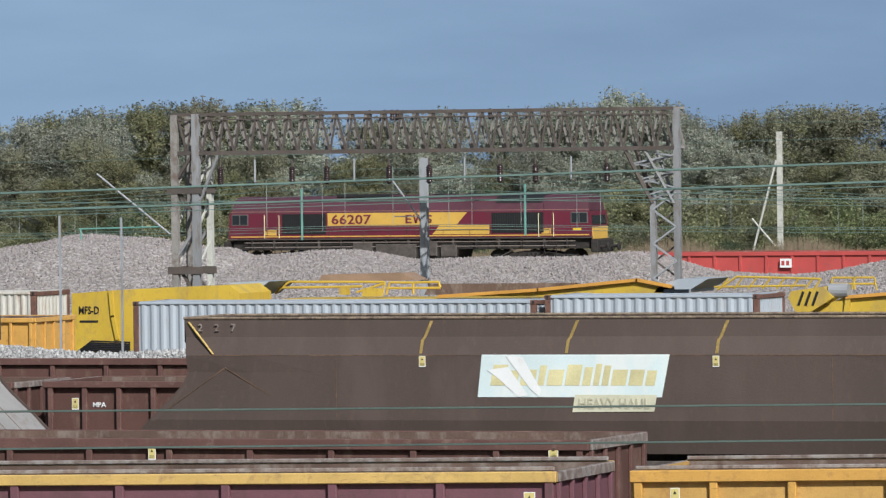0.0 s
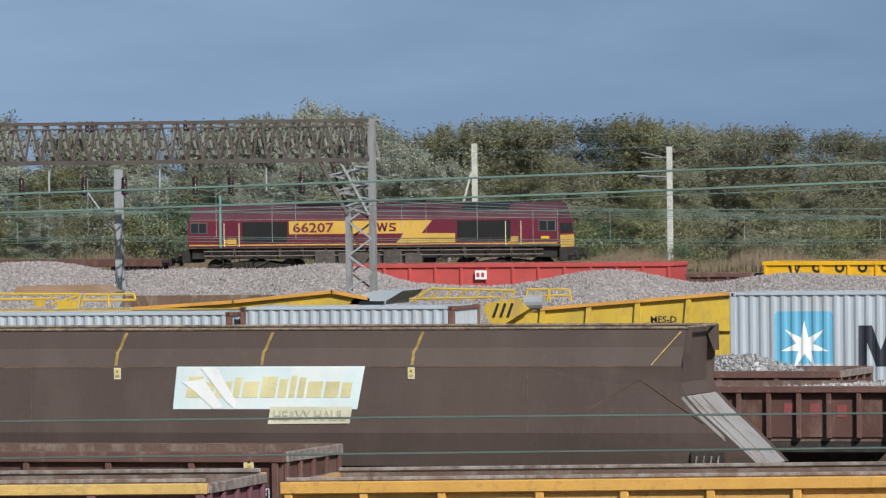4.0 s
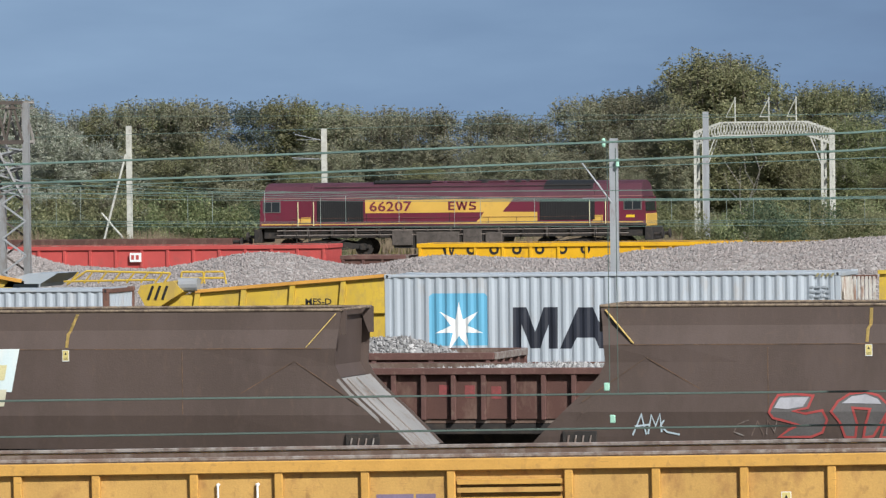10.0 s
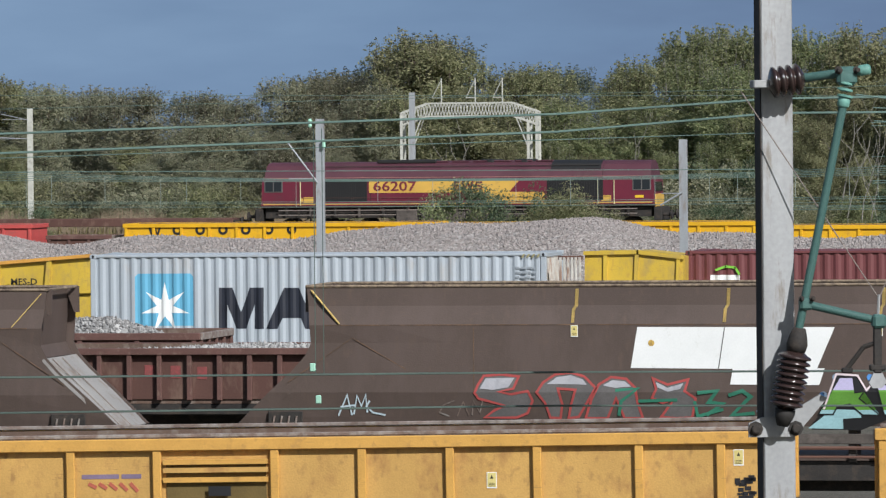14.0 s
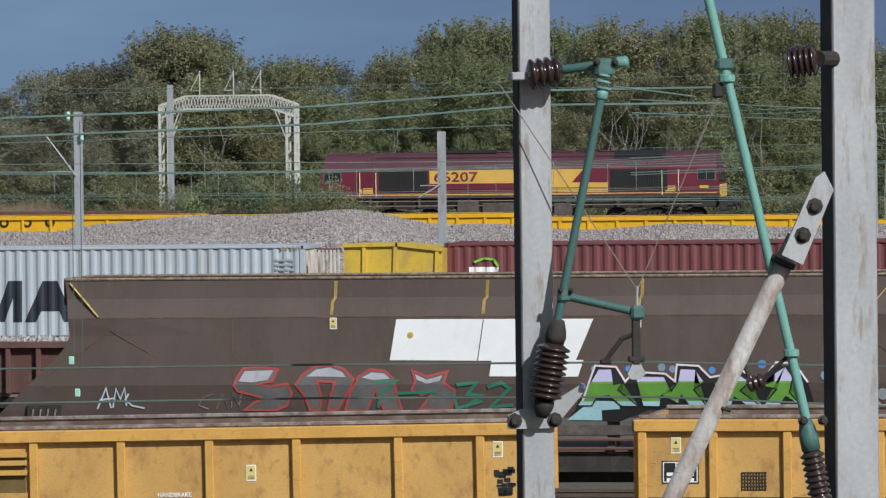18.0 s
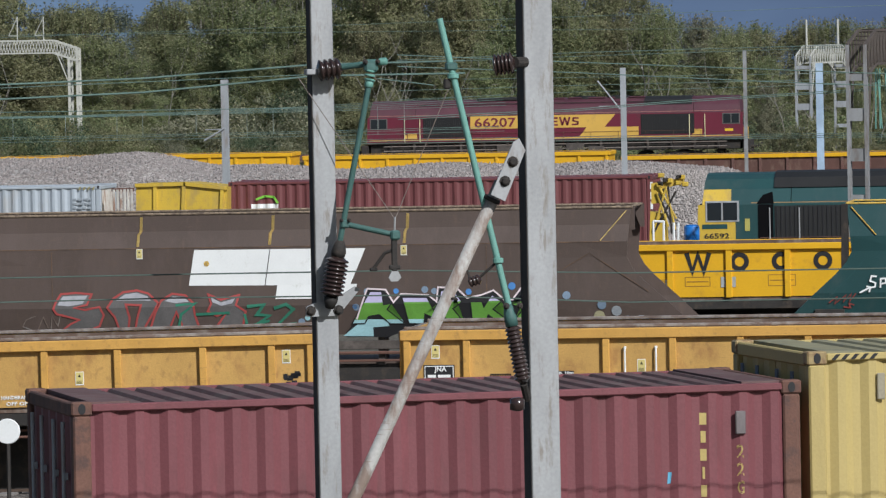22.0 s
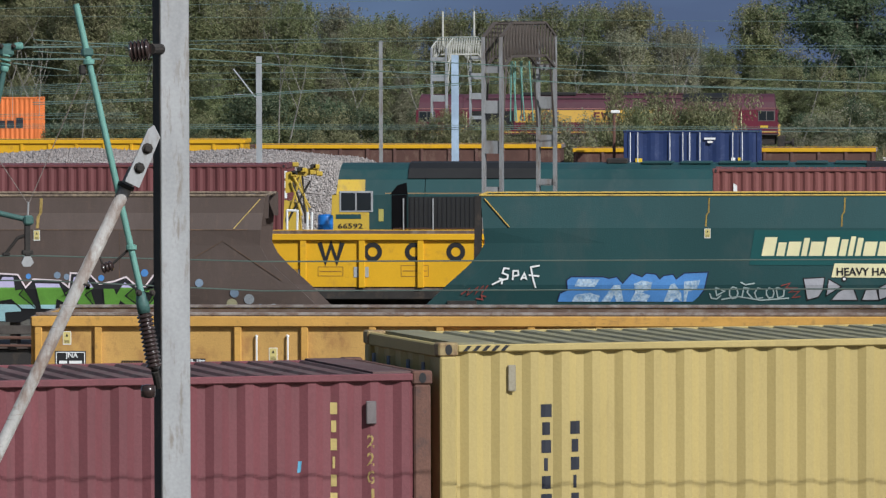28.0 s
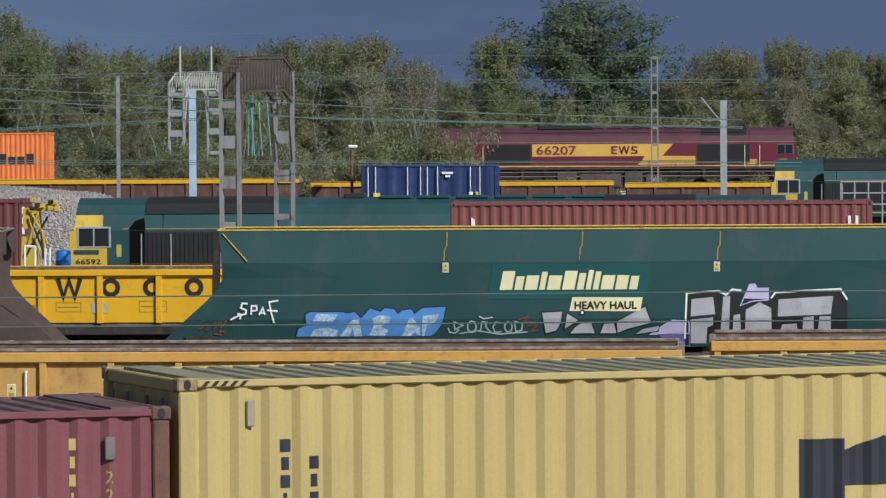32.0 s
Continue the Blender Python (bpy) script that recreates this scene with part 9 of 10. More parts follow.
for pts in ([(-5.01, 2.41), (-4.61, 2.4), (-4.7, 2.26), (-5.09, 2.27)],
            [(-5.14, 1.98), (-5.07, 2.11), (-4.8, 2.15), (-4.61, 2.09), (-4.65, 1.98)],
            [(-4.59, 1.98), (-4.35, 2.29), (-4.22, 2.3), (-4.17, 1.98), (-4.31, 1.98), (-4.34, 2.12), (-4.42, 1.98)],
            [(-3.97, 2.32), (-3.82, 2.38), (-3.63, 2.35), (-3.66, 2.21), (-3.83, 2.16), (-3.67, 2.1), (-3.74, 1.98), (-4.04, 2.0), (-3.95, 2.16)],
            [(-3.42, 1.98), (-3.29, 2.3), (-3.21, 2.33), (-3.09, 2.14), (-3.08, 1.98), (-3.19, 2.05), (-3.26, 1.98)],
            [(-3.03, 2.36), (-2.73, 2.39), (-2.8, 2.21), (-2.96, 2.18), (-3.0, 1.98), (-3.05, 1.98)]):
    decal("graffiti_shine", [on(H3, pts)], mat("pale blue-white spray", (0.46, 0.58, 0.68), 0.6, var=0.3, dirt=(0.12, 0.27, 0.5), amount=0.5, scale=9, bump=0), H3, side_y, 0.012)
spray([[(-2.56, 2.14), (-2.53, 2.05), (-2.43, 2.03), (-2.35, 2.1)], [(-2.45, 2.25), (-2.28, 2.18), (-2.43, 2.1), (-2.45, 2.25)], [(-2.03, 2.15), (-2.06, 2.06), (-2.13, 2.04), (-2.19, 2.1), (-2.19, 2.2), (-2.13, 2.26), (-2.06, 2.24), (-2.03, 2.15)], [(-1.96, 2.05), (-1.92, 2.25), (-1.83, 2.23), (-1.86, 2.16), (-1.76, 2.04)], [(-1.57, 2.22), (-1.66, 2.24), (-1.72, 2.15), (-1.68, 2.04), (-1.56, 2.06)], [(-1.36, 2.15), (-1.38, 2.07), (-1.45, 2.05), (-1.5, 2.11), (-1.5, 2.19), (-1.45, 2.24), (-1.38, 2.22), (-1.36, 2.15)], [(-1.32, 2.25), (-1.29, 2.05), (-1.18, 2.09), (-1.17, 2.21), (-1.32, 2.25)], [(-2.35, 2.02), (-2.03, 2.08), (-1.61, 2.01), (-1.08, 2.05)], [(-1.98, 2.35), (-1.89, 2.3), (-1.72, 2.33)]], 0.026, mat("grey-green scrawl", (0.36, 0.44, 0.43), 0.6, var=0.25, bump=0), H3, "pale grey looping spray tag")
M_VIOLET = mat("violet spray", (0.14, 0.13, 0.33), 0.6, var=0.15, bump=0)
for pts, mm in (([(-0.81, 2.42), (-0.41, 2.44), (-0.45, 2.20), (-0.53, 2.07), (-0.74, 2.01)], M_PINKSTONE),
                ([(-0.34, 2.41), (-0.10, 2.27), (-0.39, 2.09)], M_PINKSTONE),
                ([(-0.30, 2.01), (-0.17, 2.16), (-0.07, 2.22), (0.13, 2.22), (0.20, 2.01)], M_PINKSTONE),
                ([(0.27, 2.01), (0.35, 2.21), (0.55, 2.22), (0.60, 2.01)], M_PINKSTONE),
                ([(0.58, 2.24), (1.13, 2.53), (1.25, 2.21), (0.79, 2.09), (0.60, 2.01)], M_PINKSTONE),
                ([(0.92, 1.99), (1.08, 2.11), (1.40, 2.17), (1.36, 2.05)], M_PINKSTONE),
                ([(1.21, 1.99), (1.47, 2.17), (1.64, 2.26), (1.94, 2.24), (1.94, 2.01)], M_GLILAC),
                ([(1.36, 1.99), (1.94, 2.02), (1.95, 1.77), (1.57, 1.82)], M_VIOLET),
                ([(2.90, 2.53), (3.02, 2.80), (3.07, 2.92), (3.17, 2.93), (3.21, 2.85), (3.42, 2.85), (3.42, 2.63), (3.13, 2.61)], M_GLILAC)):
    decal("graffiti_fill", [on(H3, pts)], mm, H3, side_y, 0.007)
    decal("graffiti_edge", stroke(on(H3, pts), 0.02, True), M_BLACK if mm is M_PINKSTONE else mm, H3, side_y, 0.011, weld=True)
x0, z0 = on(H3, [(-0.05, 2.41)])[0]
decal("graffiti_eye", [disc(x0, z0, 0.055)], M_BLACK, H3, side_y, 0.013)
decal("graffiti_eye", [disc(x0, z0, 0.026)], M_WHITE, H3, side_y, 0.016)
decal("graffiti_shadow", [on(H3, [(1.86, 1.78), (1.90, 2.75), (2.48, 2.78), (2.63, 2.71), (2.74, 2.81), (2.90, 2.79), (2.98, 2.66), (3.42, 2.64), (3.55, 2.75), (4.74, 2.80), (4.89, 2.58), (4.89, 2.02), (4.58, 2.00), (2.79, 1.95), (2.58, 1.91)])], M_BLACK, H3, side_y, 0.009, "silver and black graffiti piece")
for pts in ([(1.97, 2.33), (1.99, 2.65), (2.39, 2.69), (2.43, 2.37)], [(1.97, 1.82), (1.97, 2.27), (2.39, 2.31), (2.39, 2.17), (2.28, 2.12), (2.26, 1.82)], [(2.52, 1.96), (2.58, 2.70), (2.71, 2.71), (2.68, 1.96)], [(2.75, 2.01), (2.77, 2.35), (2.89, 2.37), (2.91, 2.01)], [(2.98, 2.03), (3.00, 2.45), (3.26, 2.59), (3.47, 2.48), (3.48, 2.03)], [(3.59, 2.32), (3.61, 2.64), (4.63, 2.70), (4.58, 2.36)],
            [(3.61, 2.01), (3.68, 2.17), (3.94, 2.19), (3.97, 2.03)], [(4.05, 2.03), (4.07, 2.30), (4.26, 2.32), (4.26, 2.05)], [(4.34, 2.05), (4.37, 2.32), (4.58, 2.32), (4.58, 2.07)]):
    decal("graffiti_letter", [on(H3, pts)], M_PINKSTONE, H3, side_y, 0.012)
decal("graffiti_halo", stroke(on(H3, [(1.86, 1.91), (1.90, 2.77), (2.50, 2.80), (2.63, 2.73), (2.75, 2.83), (2.92, 2.81)]), 0.035) + stroke(on(H3, [(3.47, 2.66), (3.55, 2.77), (4.76, 2.83), (4.89, 2.63)]), 0.035), M_WHITE, H3, side_y, 0.014, weld=True)

def corrugation(x, length, pitch, depth=0.036):
    """How deep a long side's sheet lies at x (0 in the middle of its length)."""
    n = max(1, round((length - 0.24) / pitch))
    f = ((x + length / 2 - 0.12) / ((length - 0.24) / n)) % 1.0
    return 0.02 + depth * (1.0 if f < 0.25 else (0.5 - f) / 0.25 if f < 0.5 else 0.0 if f < 0.75 else (f - 0.75) / 0.25)


def sheet_paint(name, polys, material, parent, length, pitch=0.278, d=0.003, label=""):
    """Flat paint in (x, z) laid on a container's corrugated long side."""
    bm = bmesh.new()
    for pts in polys:
        bm.faces.new([bm.verts.new((x, 0, z)) for x, z in pts])
    n = max(1, round((length - 0.24) / pitch))
    p = (length - 0.24) / n
    x0, x1 = min(v.co.x for v in bm.verts), max(v.co.x for v in bm.verts)
    for k in range(4 * n + 1):
        x = -length / 2 + 0.12 + k * p / 4
        if x0 < x < x1:
            bmesh.ops.bisect_plane(bm, geom=bm.verts[:] + bm.edges[:] + bm.faces[:], plane_co=(x, 0, 0), plane_no=(1, 0, 0))
    bm.normal_update()
    for f in bm.faces:
        if f.normal.y > 0:
            f.normal_flip()
    for v in bm.verts:
        v.co.y = corrugation(v.co.x, length, pitch) - d
    me = bpy.data.meshes.new(name)
    bm.to_mesh(me)
    bm.free()
    me.materials.append(material)
    return part(name, me, None, parent, label)


# star on sky blue, and dark blocks, on the long grey container
t = MA.matrix_world.translation
(ax, az), (bx, bz) = [(-42.75, 2.69), (-41.20, 1.34)]
sheet_paint("logo_square", [[(ax - t.x, bz - t.z), (bx - t.x, bz - t.z), (bx - t.x, az - t.z - 0.08), (bx - t.x - 0.08, az - t.z), (ax - t.x + 0.08, az - t.z), (ax - t.x, az - t.z - 0.08)]], M_SKYBLUE, MA, 12.0, d=0.002, label="sky blue square with a white star")
cx, cz = (ax + bx) / 2 - t.x + 0.02, [(-41.98, 1.81)][0][1] - t.z
star = []
for k in range(14):
    r = 0.66 if k % 2 == 0 else 0.22
    star.append((cx + r * math.sin(k * math.tau / 14), cz + r * math.cos(k * math.tau / 14)))
sheet_paint("star", [[star[k - 1], star[k], star[(k + 1) % 14]] for k in range(0, 14, 2)] + [star[1::2]], M_WHITE, MA, 12.0, d=0.005, label="white seven-pointed star")
for pts in ([(-40.53, 1.26), (-40.52, 2.32), (-40.17, 2.32), (-39.94, 1.69), (-39.70, 2.32), (-39.34, 2.32), (-39.35, 1.25), (-39.59, 1.25), (-39.58, 1.88), (-39.81, 1.26), (-40.07, 1.26), (-40.30, 1.89), (-40.31, 1.26)], [(-39.29, 1.25), (-38.80, 2.31), (-38.41, 2.31), (-37.95, 1.25), (-38.25, 1.25), (-38.36, 1.53), (-38.84, 1.53), (-38.99, 1.25)]):
    sheet_paint("brand_block", [[(x - t.x, z - t.z) for x, z in pts]], mat("navy lettering", (0.02, 0.023, 0.034), 0.5, bump=0), MA, 12.0)


def code_bars(parent, x, z, rows, w, h, material, y=0.0, gap=0.6):
    rnd = random.Random(int(x * 100) % 97)
    for k in range(rows):
        u = 0.0
        while u < w:
            d = min(w - u, h * rnd.uniform(1.2, 2.6))
            part("code_bar", boxbm(x + u, x + u + d, y - 0.004, y + 0.01, z - k * h * (1 + gap), z - k * h * (1 + gap) + h), material, parent)
            u += d + h * 0.6


x0, z0 = [(-32.72, 2.77)][0]
code_bars(MA, x0 - t.x, z0 - t.z, 3, 0.5, 0.055, mat("grey code paint", (0.29, 0.32, 0.35), 0.6, bump=0), gap=1.2)
for k in range(4):
    xx = 5.35 + 0.13 * k
    bm = prism(bmesh.new(), [(xx, 2.46), (xx + 0.06, 2.46), (xx + 0.11, 2.55), (xx + 0.05, 2.55)], -0.008, -0.002)
    part("hazard_bar", bm, mat("faded hazard paint", (0.3, 0.27, 0.15), 0.6, bump=0), MA)
# white bar and green swoosh on the maroon container
t = GLOBAL.matrix_world.translation
pts = [(x - t.x, z - t.z) for x, z in [(-28.02, 2.38), (-27.26, 2.38), (-27.25, 2.54), (-28.02, 2.54)]]
sheet_paint("brand_block", [pts], M_WHITE, GLOBAL, 11.94, label="white brand bar under a green swoosh")
bm = bmesh.new()
strip(bm, [(x - t.x, z - t.z) for x, z in [(-27.87, 2.67), (-27.62, 2.76), (-27.37, 2.73), (-27.27, 2.57)]], 0.06, 0.0)
part("swoosh", bm, mat("bright green", (0.2, 0.5, 0.06), 0.5, bump=0), GLOBAL)
x0, z0 = [(x - t.x, z - t.z) for x, z in [(-16.76, 2.78)]][0]
for k in range(3):
    part("code_bar", boxbm(x0, x0 + 0.07, -0.004, 0.012, z0 - 0.28 * k, z0 - 0.28 * k + 0.2), M_WHITE, GLOBAL)
    part("code_bar", boxbm(x0 + 0.3, x0 + 0.36, -0.004, 0.012, z0 - 0.2 * k, z0 - 0.2 * k + 0.14), M_WHITE, GLOBAL)
t = REDT.matrix_world.translation
(x0, z0), = [(-4.01, 2.42)]
part("brand_block", prism(bmesh.new(), [(x0 - t.x - 0.04, z0 - t.z), (x0 - t.x + 0.06, z0 - t.z), (x0 - t.x + 0.06, z0 - t.z + 0.3), (x0 - t.x - 0.04, z0 - t.z + 0.36)], -0.004, 0.012), M_WHITE, REDT)
for k in range(2):
    part("code_bar", boxbm(5.0 + 0.2 * k, 5.08 + 0.2 * k, -0.004, 0.012, 1.95, 2.2), M_WHITE, REDT)
# clean yellow wagons: dark block letters as plain rings and zigzags


def ring(x, z, r, t, n=18):
    out = []
    for k in range(n):
        a, b = k * math.tau / n, (k + 1) * math.tau / n
        out.append([(x + r * math.cos(a), z + r * math.sin(a)), (x + r * math.cos(b), z + r * math.sin(b)), (x + (r - t) * math.cos(b), z + (r - t) * math.sin(b)), (x + (r - t) * math.cos(a), z + (r - t) * math.sin(a))])
    return out


def brand_row(parent, x, z, pitch, r, y):
    for k in range(7):
        xx = x + pitch * k
        if k == 0:
            polys = stroke([(xx - r * 1.2, z + r), (xx - r * 0.6, z - r), (xx, z + r * 0.8), (xx + r * 0.6, z - r), (xx + r * 1.2, z + r)], r * 0.5)
        else:
            polys = ring(xx, z, r, r * 0.5)
        decal("brand_block", polys, M_BLACK, parent, lambda q: y, 0.006, weld=k > 0)


t = WAS2.matrix_world.translation
(x0, z0), (x1, z1) = [(-11.78, 2.11), (-10.86, 2.10)]
brand_row(WAS2, x0 - t.x, z0 - t.z, x1 - x0, 0.21, -1.352)
for k, (px, w, h) in enumerate((([(-12.07, 1.58)], 0.55, 0.2), ([(-10.23, 1.57)], 0.6, 0.24), ([(-12.94, 1.67)], 0.45, 0.06))):
    (x0, z0), = px
    bm = bmesh.new()
    strip(bm, [(0, 0), (w, 0), (w, h), (0, h), (0, 0)], 0.014, 0.0, 0.004)
    strip(bm, [(0.04, h * 0.5), (w - 0.04, h * 0.5)], 0.02, 0.0, 0.004)
    part("stencil", bm, mat("brown stencil", (0.3, 0.16, 0.03), 0.6, bump=0), WAS2, "", pose(x0 - t.x, -1.352, z0 - t.z))
(x0, z0), = [(-11.28, 1.55)]
part("data_plate", boxbm(0, 0.33, -0.012, 0, 0, 0.23), mat("grey plate", (0.34, 0.36, 0.36), 0.5), WAS2, "", pose(x0 - t.x, -1.352, z0 - t.z))
(x0, z0), = [(-12.51, 1.56)]
part("data_plate", boxbm(0, 0.13, -0.012, 0, 0, 0.17), M_WHITE, WAS2, "", pose(x0 - t.x, -1.352, z0 - t.z))
t = FWAS.matrix_world.translation
(x0, z0), (x1, z1) = [(-72.00, 1.56), (-65.82, 1.53)]
brand_row(FWAS, x0 - t.x, z0 - t.z, (x1 - x0) / 6, 0.22, -1.36)
(x0, z0), (x1, z1) = [(-86.61, 1.14), (-86.08, 1.54)]
db = part("white_plate", boxbm(x0, x1, 290 - 0.13, 290 - 0.1, z0, z1), M_WHITE, None)
db.name = "logo_plate"
tagged(db, "white square logo plate on a red wagon", "plate")
bm = bmesh.new()
for k in (0, 1):
    box(bm, x0 + 0.06 + k * 0.22, x0 + 0.2 + k * 0.22, 290 - 0.135, 290 - 0.13, z0 + 0.1, z1 - 0.1)
part("logo_bar", bm, M_RED, db)

# pale yellow container: letters down the side as plain blocks, and a big dark arch
blk = mat("charcoal lettering", (0.022, 0.025, 0.036), 0.6, bump=0)


def side_x(ob, p):
    q = rel(ob, p)
    return q.x, q.z


def down_blocks(ob, top, n, pitch, w, h, material, long):
    for k in range(n):
        q = w * (1.0, 0.72, 0.9, 0.35, 0.82)[k % 5]
        x, z = top[0], top[1] - k * pitch
        sheet_paint("brand_block", [[(x - q / 2, z), (x + q / 2, z), (x + q / 2, z + h), (x - q / 2, z + h)]], material, ob, long)


a = side_x(msc_c, (-1.45, 42.9, 3.90))
b = side_x(msc_c, (-1.21, 43, 3.75))
down_blocks(msc_c, a, 13, 0.156, 0.105, 0.112, blk, 12.8)
down_blocks(msc_c, b, 8, 0.156, 0.095, 0.112, blk, 12.8)
x0, z0 = side_x(msc_c, (2.78, 45.2, 3.32))
x1, z1 = side_x(msc_c, (2.79, 45.2, 3.90))
H = z1 - z0
arches = [[(x0, z0 - 0.5), (x0 + 0.42, z0 - 0.5), (x0 + 0.42, z1), (x0, z1)]]
for u in (x0 + 0.42, x0 + 1.28):
    arches += [[(u, z1 - 0.42), (u, z1 - 0.1), (u + 0.38, z1 + 0.02), (u + 0.46, z1), (u + 0.46, z1 - 0.42)], [(u + 0.46, z1 - 0.42), (u + 0.46, z1), (u + 0.73, z1 - 0.12), (u + 0.86, z1 - 0.4), (u + 0.86, z0 - 0.5), (u + 0.46, z0 - 0.5)]]
sheet_paint("brand_arch", arches, blk, msc_c, 12.8, label="big charcoal arched brand mark")
for k in range(5):
    xx = -6.2 + 0.085 * k
    bm = prism(bmesh.new(), [(xx, 2.905), (xx + 0.04, 2.905), (xx + 0.085, 2.952), (xx + 0.045, 2.952)], -0.003, 0.002)
    part("hazard_bar", bm, M_BLACK, msc_c)
part("vent", boxbm(-0.036, 0.036, -0.012, 0.012, 0.05, 0.28, bev=0.008), mat("tan vent", (0.30, 0.27, 0.2), 0.5, metal=0.3), msc_c, "", pose(side_x(msc_c, (-1.72, 42.7, 4.25))[0], 0, 2.5))
ylet = mat("pale yellow lettering", (0.66, 0.52, 0.2), 0.6, bump=0)
a = side_x(maroon_c, (-3.08, 41.7, 3.97))
down_blocks(maroon_c, a, 8, 0.155, 0.055, 0.1, ylet, 6.32)
a = side_x(maroon_c, (-2.80, 41.9, 3.71))
for k, ch in enumerate("22G1"):
    ob = letters("type_code", ch, 0.155, ylet, maroon_c, a[0] - 0.04, 0, a[1] - 0.03 - 0.155 * k, width=0.062)
    for v in ob.data.vertices:
        v.co.y = corrugation(v.co.x + a[0] - 0.04, 6.32, 0.278) - 0.003
part("vent", boxbm(-0.045, 0.045, -0.014, 0.012, 0.02, 0.22, bev=0.008), mat("dark vent", (0.17, 0.15, 0.15), 0.5, metal=0.3), maroon_c, "", pose(side_x(maroon_c, (-2.81, 41.9, 3.90))[0], 0, 2.28))
sx, sz = side_x(maroon_c, (-3.35, 41.5, 3.47))
sheet_paint("sticker", [[(sx, sz), (sx + 0.03, sz + 0.005), (sx + 0.04, sz + 0.1), (sx + 0.01, sz + 0.1)]], M_SKYBLUE, maroon_c, 6.32)

# small marks on other wagons
x0, z0 = on(RB3, [(-48.77, 2.08)])[0]
add_plate(RB3, x0 + 0.05, -1.36, z0 + 0.08, 0.9)
x0, z0 = on(RB3, [(-48.37, 2.10)])[0]
letters("type_code", "MPA", 0.13, M_WHITE, RB3, x0, -1.365, z0, width=0.27)
x0, z0 = on(BB, [(-31.55, 2.41)])[0]
add_plate(BB, x0, -1.43, z0, 1.0)
x0, z0 = on(BB, [(-31.80, 1.88)])[0]
board(BB, x0, -1.43, z0, 0.58, 0.2, rows=3)
for px in ([(-37.87, 2.40)], [(-31.54, 2.45)]):
    x0, z0 = on(BB, px)[0]
    add_plate(BB, x0, -1.43, z0 - 0.02, 0.8)
for k, px in enumerate(([(-28.95, 2.34)], [(-28.48, 2.33)], [(-28.00, 2.31)])):
    x0, z0 = on(RB, px)[0]
    bm = bmesh.new()
    box(bm, -0.09, 0.09, -0.006, 0, -0.12, 0.1)
    part("paint_patch", bm, mat("dull red patch", (0.26, 0.06, 0.06), 0.7, dirt=(0.15, 0.06, 0.05), amount=0.5, scale=9, bump=0), RB, "", pose(x0, -1.352, z0))
for z in (2.25, 2.0):
    bm = tube(bmesh.new(), (-0.3, -0.05, 0), (0.2, -0.05, 0), 0.014, 8)
    for x in (-0.28, 0.18):
        tube(bm, (x, 0, 0), (x, -0.05, 0), 0.014, 6)
    part("grab_rail", bm, M_WHITE, PINK, "white grab rail", pose(L0 / 2 - 0.4, -1.352, z))

# grey relay boxes, dark post with a lamp and signals in the background
for x in (-1.6, -0.7):
    hb = thing("relay_box", pose(x, 318, ground_z(x, 318)), "pale grey lineside relay box", "cabinet", "relay boxes")
    part("case", boxbm(-0.38, 0.38, -0.3, 0.3, 0.1, 1.35, bev=0.03), M_WHITE_CONT, hb)
    part("roof", boxbm(-0.42, 0.42, -0.34, 0.34, 1.35, 1.42, bev=0.02), M_WHITE_CONT, hb)
    part("plinth", boxbm(-0.36, 0.36, -0.28, 0.28, 0, 0.1), M_SLEEPER, hb)
q = (-13.66, 290, 2.90)
lp = thing("lamp_post", pose(q[0], 288, -1.25), "rusty post with a small white lamp head", "post")
bar(lp, "pole", (0, 0, 0), (0, 0, q[2] + 1.2), 0.07, M_FRAME_RUST)
part("lamp_head", boxbm(-0.2, 0.2, -0.12, 0.12, 0, 0.14, bev=0.03), M_WHITE, lp, "", pose(0.05, 0, q[2] + 1.15))
# walkway rail on the second green engine's side
gr = thing("guard_rail", pose(7.6, 255, -0.25), "pale grey guard rail and steps", "railing")
for k in range(7):
    bar(gr, "post", (k * 0.55, 0, 0), (k * 0.55, 0, 2.1), 0.035, M_STEEL_FAR)
for z in (1.2, 1.65, 2.1):
    bar(gr, "rail", (0, 0, z), (3.3, 0, z), 0.03, M_STEEL_FAR)

# ---- the train behind the locomotive ----
FLAT = flat_wagon(pose(-122.8 - 20.9, 343, 0), 18.0, 0.98, "long empty container flat wagon")
FLAT2 = flat_wagon(pose(-122.8 - 39.4, 343, 0), 17.4, 0.98, "container flat wagon carrying an orange container")
ORANGE = container(pose(-122.8 - 38.0, 343 - 1.22, 0.98), "orange forty-foot container riding behind the locomotive", 12.19, 2.75, M_ORANGE, M_ORANGE)
for k in range(9):
    part("brand_block", boxbm(0.6 + 0.52 * k, 1.0 + 0.52 * k, -0.004, 0.012, 1.0, 1.42 + 0.16 * (k % 3 == 2)), mat("dark brand bars", (0.03, 0.03, 0.04), 0.5, bump=0), ORANGE)

# lock rods, code and label on the blue container's side
for f in (0.05, 0.105, 0.34, 0.435, 0.485, 0.56, 0.80, 0.87):
    x = -10.05 - 3.03 + 6.06 * f
    bx = thing("lock_rod", pose(x, 284.9, -0.5), "thin white lock rod on a blue container", "rod", "lock rods")
    bar(bx, "rod", (0, 0, 0.1), (0, 0, 2.5), 0.02, M_WHITE)
    part("keeper", boxbm(-0.07, 0.07, -0.03, 0.1, 0.15, 0.28), M_STEEL, bx)

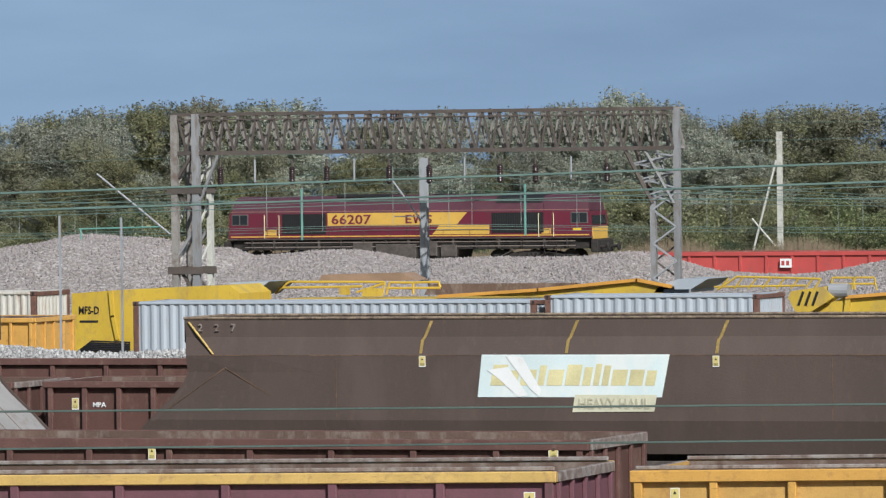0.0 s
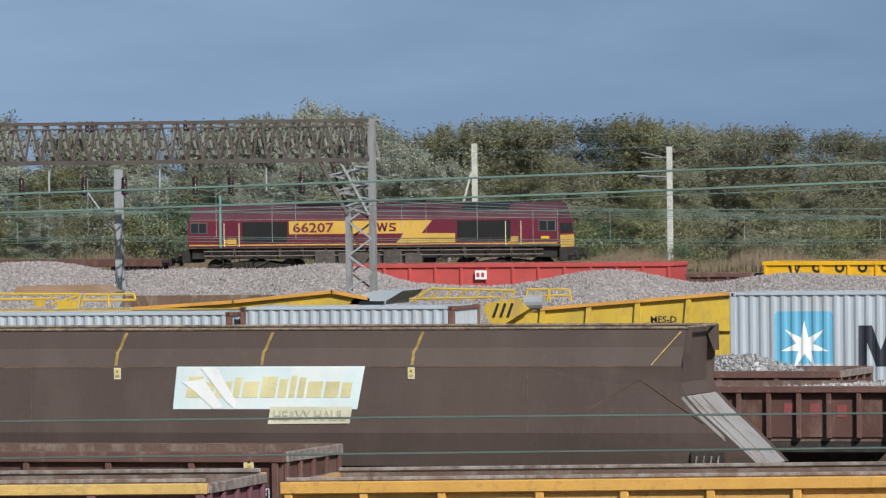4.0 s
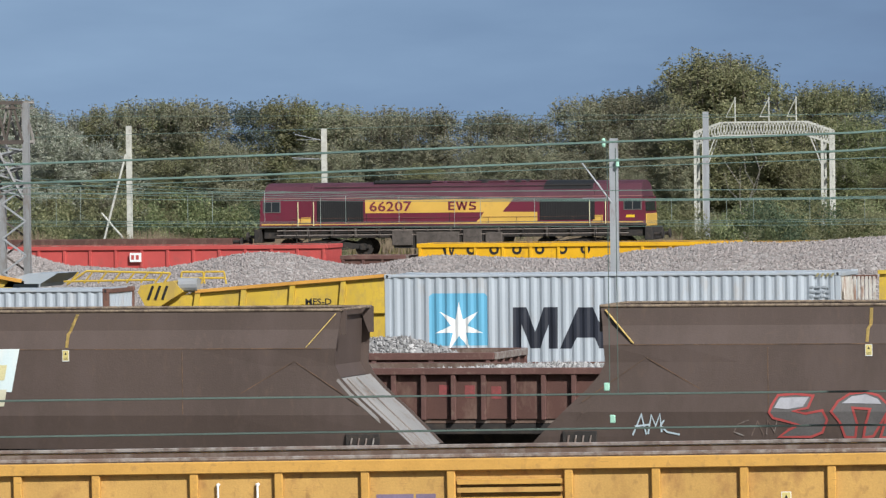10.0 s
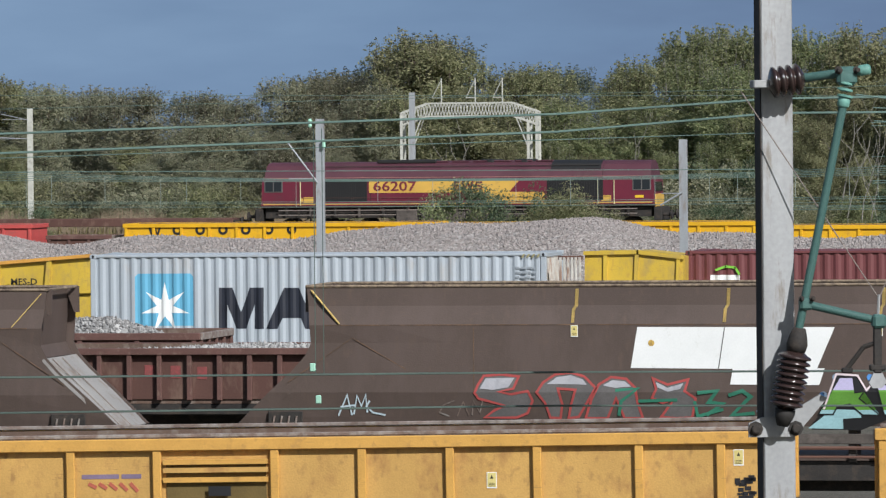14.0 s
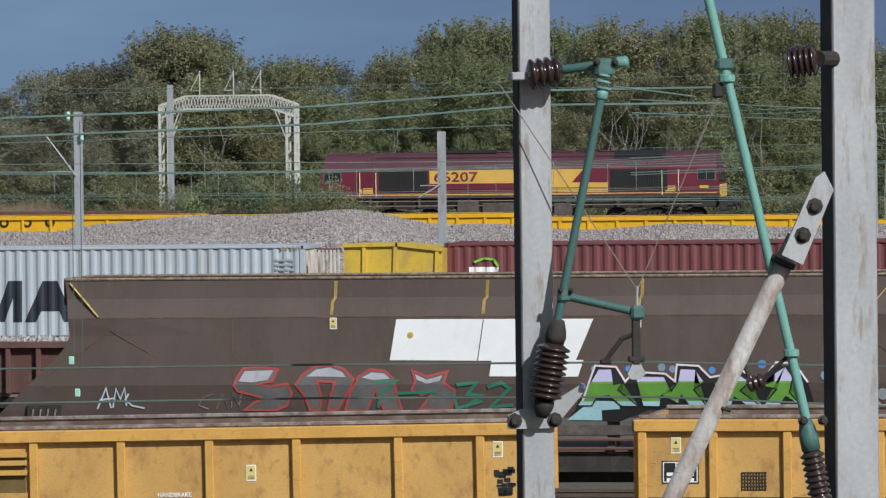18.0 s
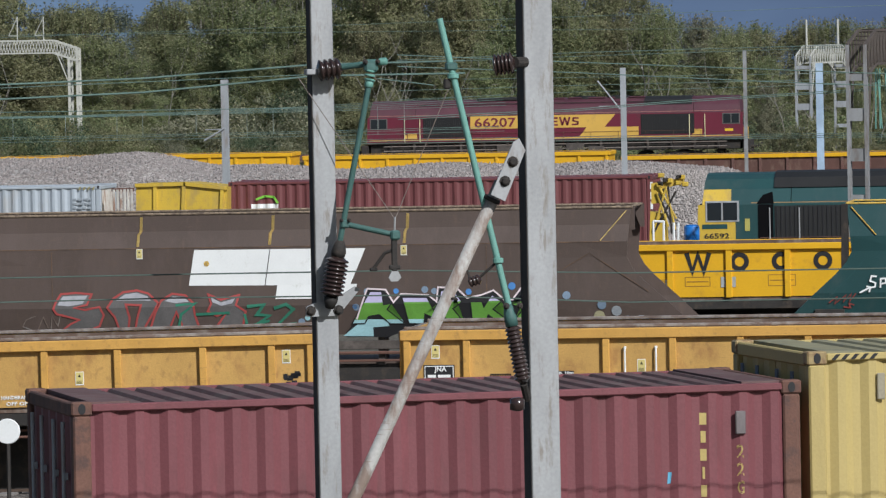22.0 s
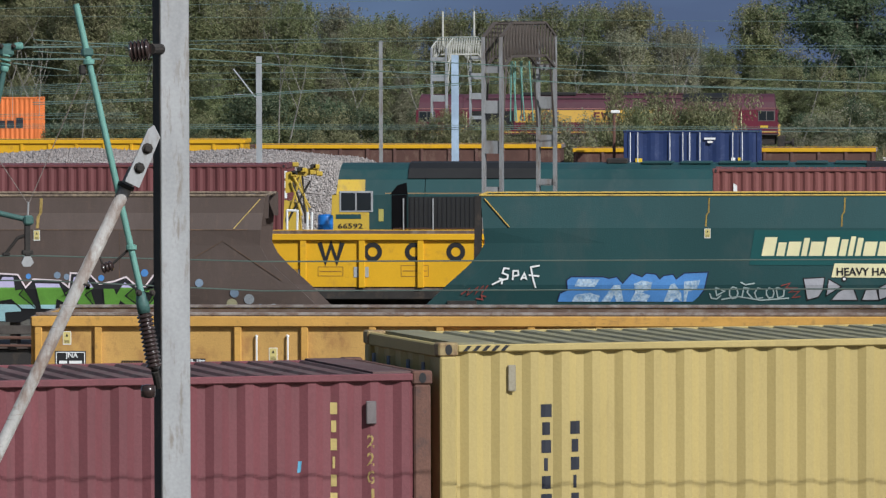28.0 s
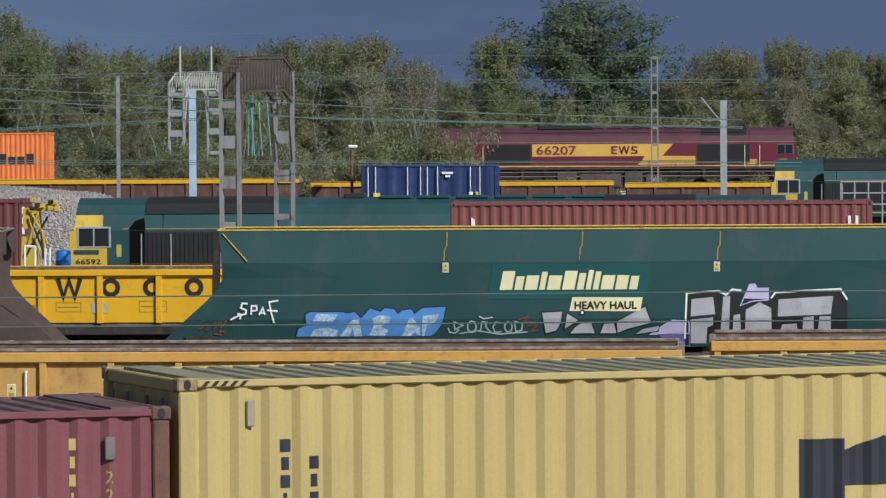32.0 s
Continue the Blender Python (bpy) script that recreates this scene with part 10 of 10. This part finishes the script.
BLUE_MARKS = thing("placard", pose(-10.05, 284.93, -0.52), "yellow and white placards on a blue container", "placard")
for x, z, w, h, mm in ((-2.5, 1.15, 0.3, 0.22, M_SIGN_Y), (1.75, 1.2, 0.18, 0.2, M_WHITE), (2.05, 1.2, 0.12, 0.2, M_SIGN_Y), (0.55, 2.2, 0.5, 0.09, M_WHITE), (0.7, 2.05, 0.22, 0.09, M_WHITE)):
    part("plate", boxbm(x, x + w, -0.02, 0.03, z, z + h), mm, BLUE_MARKS)

# white disc between the wagons
q = (-16.20, 77, 1.89)
ds = thing("round_sign", pose(*q), "white round disc on a wagon's end", "sign")
part("disc", lathe(bmesh.new(), [(0.0, -0.01), (0.17, -0.01), (0.18, 0.0), (0.17, 0.012), (0.0, 0.012)], 24), M_WHITE, ds, "", pose(0, 0, 0, 90))
bar(ds, "stem", (0, 0.02, -0.1), (0, 0.02, -(q[2] - 0.0)), 0.03, M_DARK)


def motions():
    """The far locomotive rolls along its line; the near box wagons roll the last half metre and stop."""
    rows = (
        (0.0, -122.79, 343.0, 0.21),
        (3.0, -111.51, 343.0, 0.29),
        (6.0, -100.12, 343.0, 0.30),
        (9.0, -88.53, 343.0, 0.30),
        (13.0, -72.83, 343.0, 0.23),
        (17.0, -56.89, 343.0, 0.15),
        (19.0, -48.70, 343.0, 0.17),
        (21.0, -40.68, 343.0, 0.14),
        (22.0, -40.05, 352.0, -0.46),
        (23.0, -37.13, 362.0, -0.97),
        (24.0, -34.01, 367.0, -1.06),
        (25.0, -30.35, 369.0, -1.09),
        (26.0, -26.47, 370.0, -1.11),
        (29.0, -15.01, 370.0, -1.19),
        (30.0, -10.97, 369.5, -1.19),
        (32.0, -2.99, 368.0, -1.18),
    )
    for ob, back, up in ((LOCO, 0, 0), (FLAT, 20.9, 0), (FLAT2, 39.4, 0), (ORANGE, 38.0, 0.98)):
        dy = -1.22 if ob is ORANGE else 0
        walk(ob, [(t, pose(x - back, y + dy, z + up)) for t, x, y, z in rows])
    for ob in (JNA1, JNA2, JNA3, PINK):
        m = ob.matrix_world.copy()
        walk(ob, [(t, Matrix.Translation((d, 0, 0)) @ m) for t, d in ((0.0, 0.60), (0.5, 0.44), (1.0, 0.30), (1.5, 0.205), (2.0, 0.12), (2.5, 0.08), (3.0, 0.045), (3.5, 0.025), (4.6, 0.0), (32.0, 0.0))])


motions()
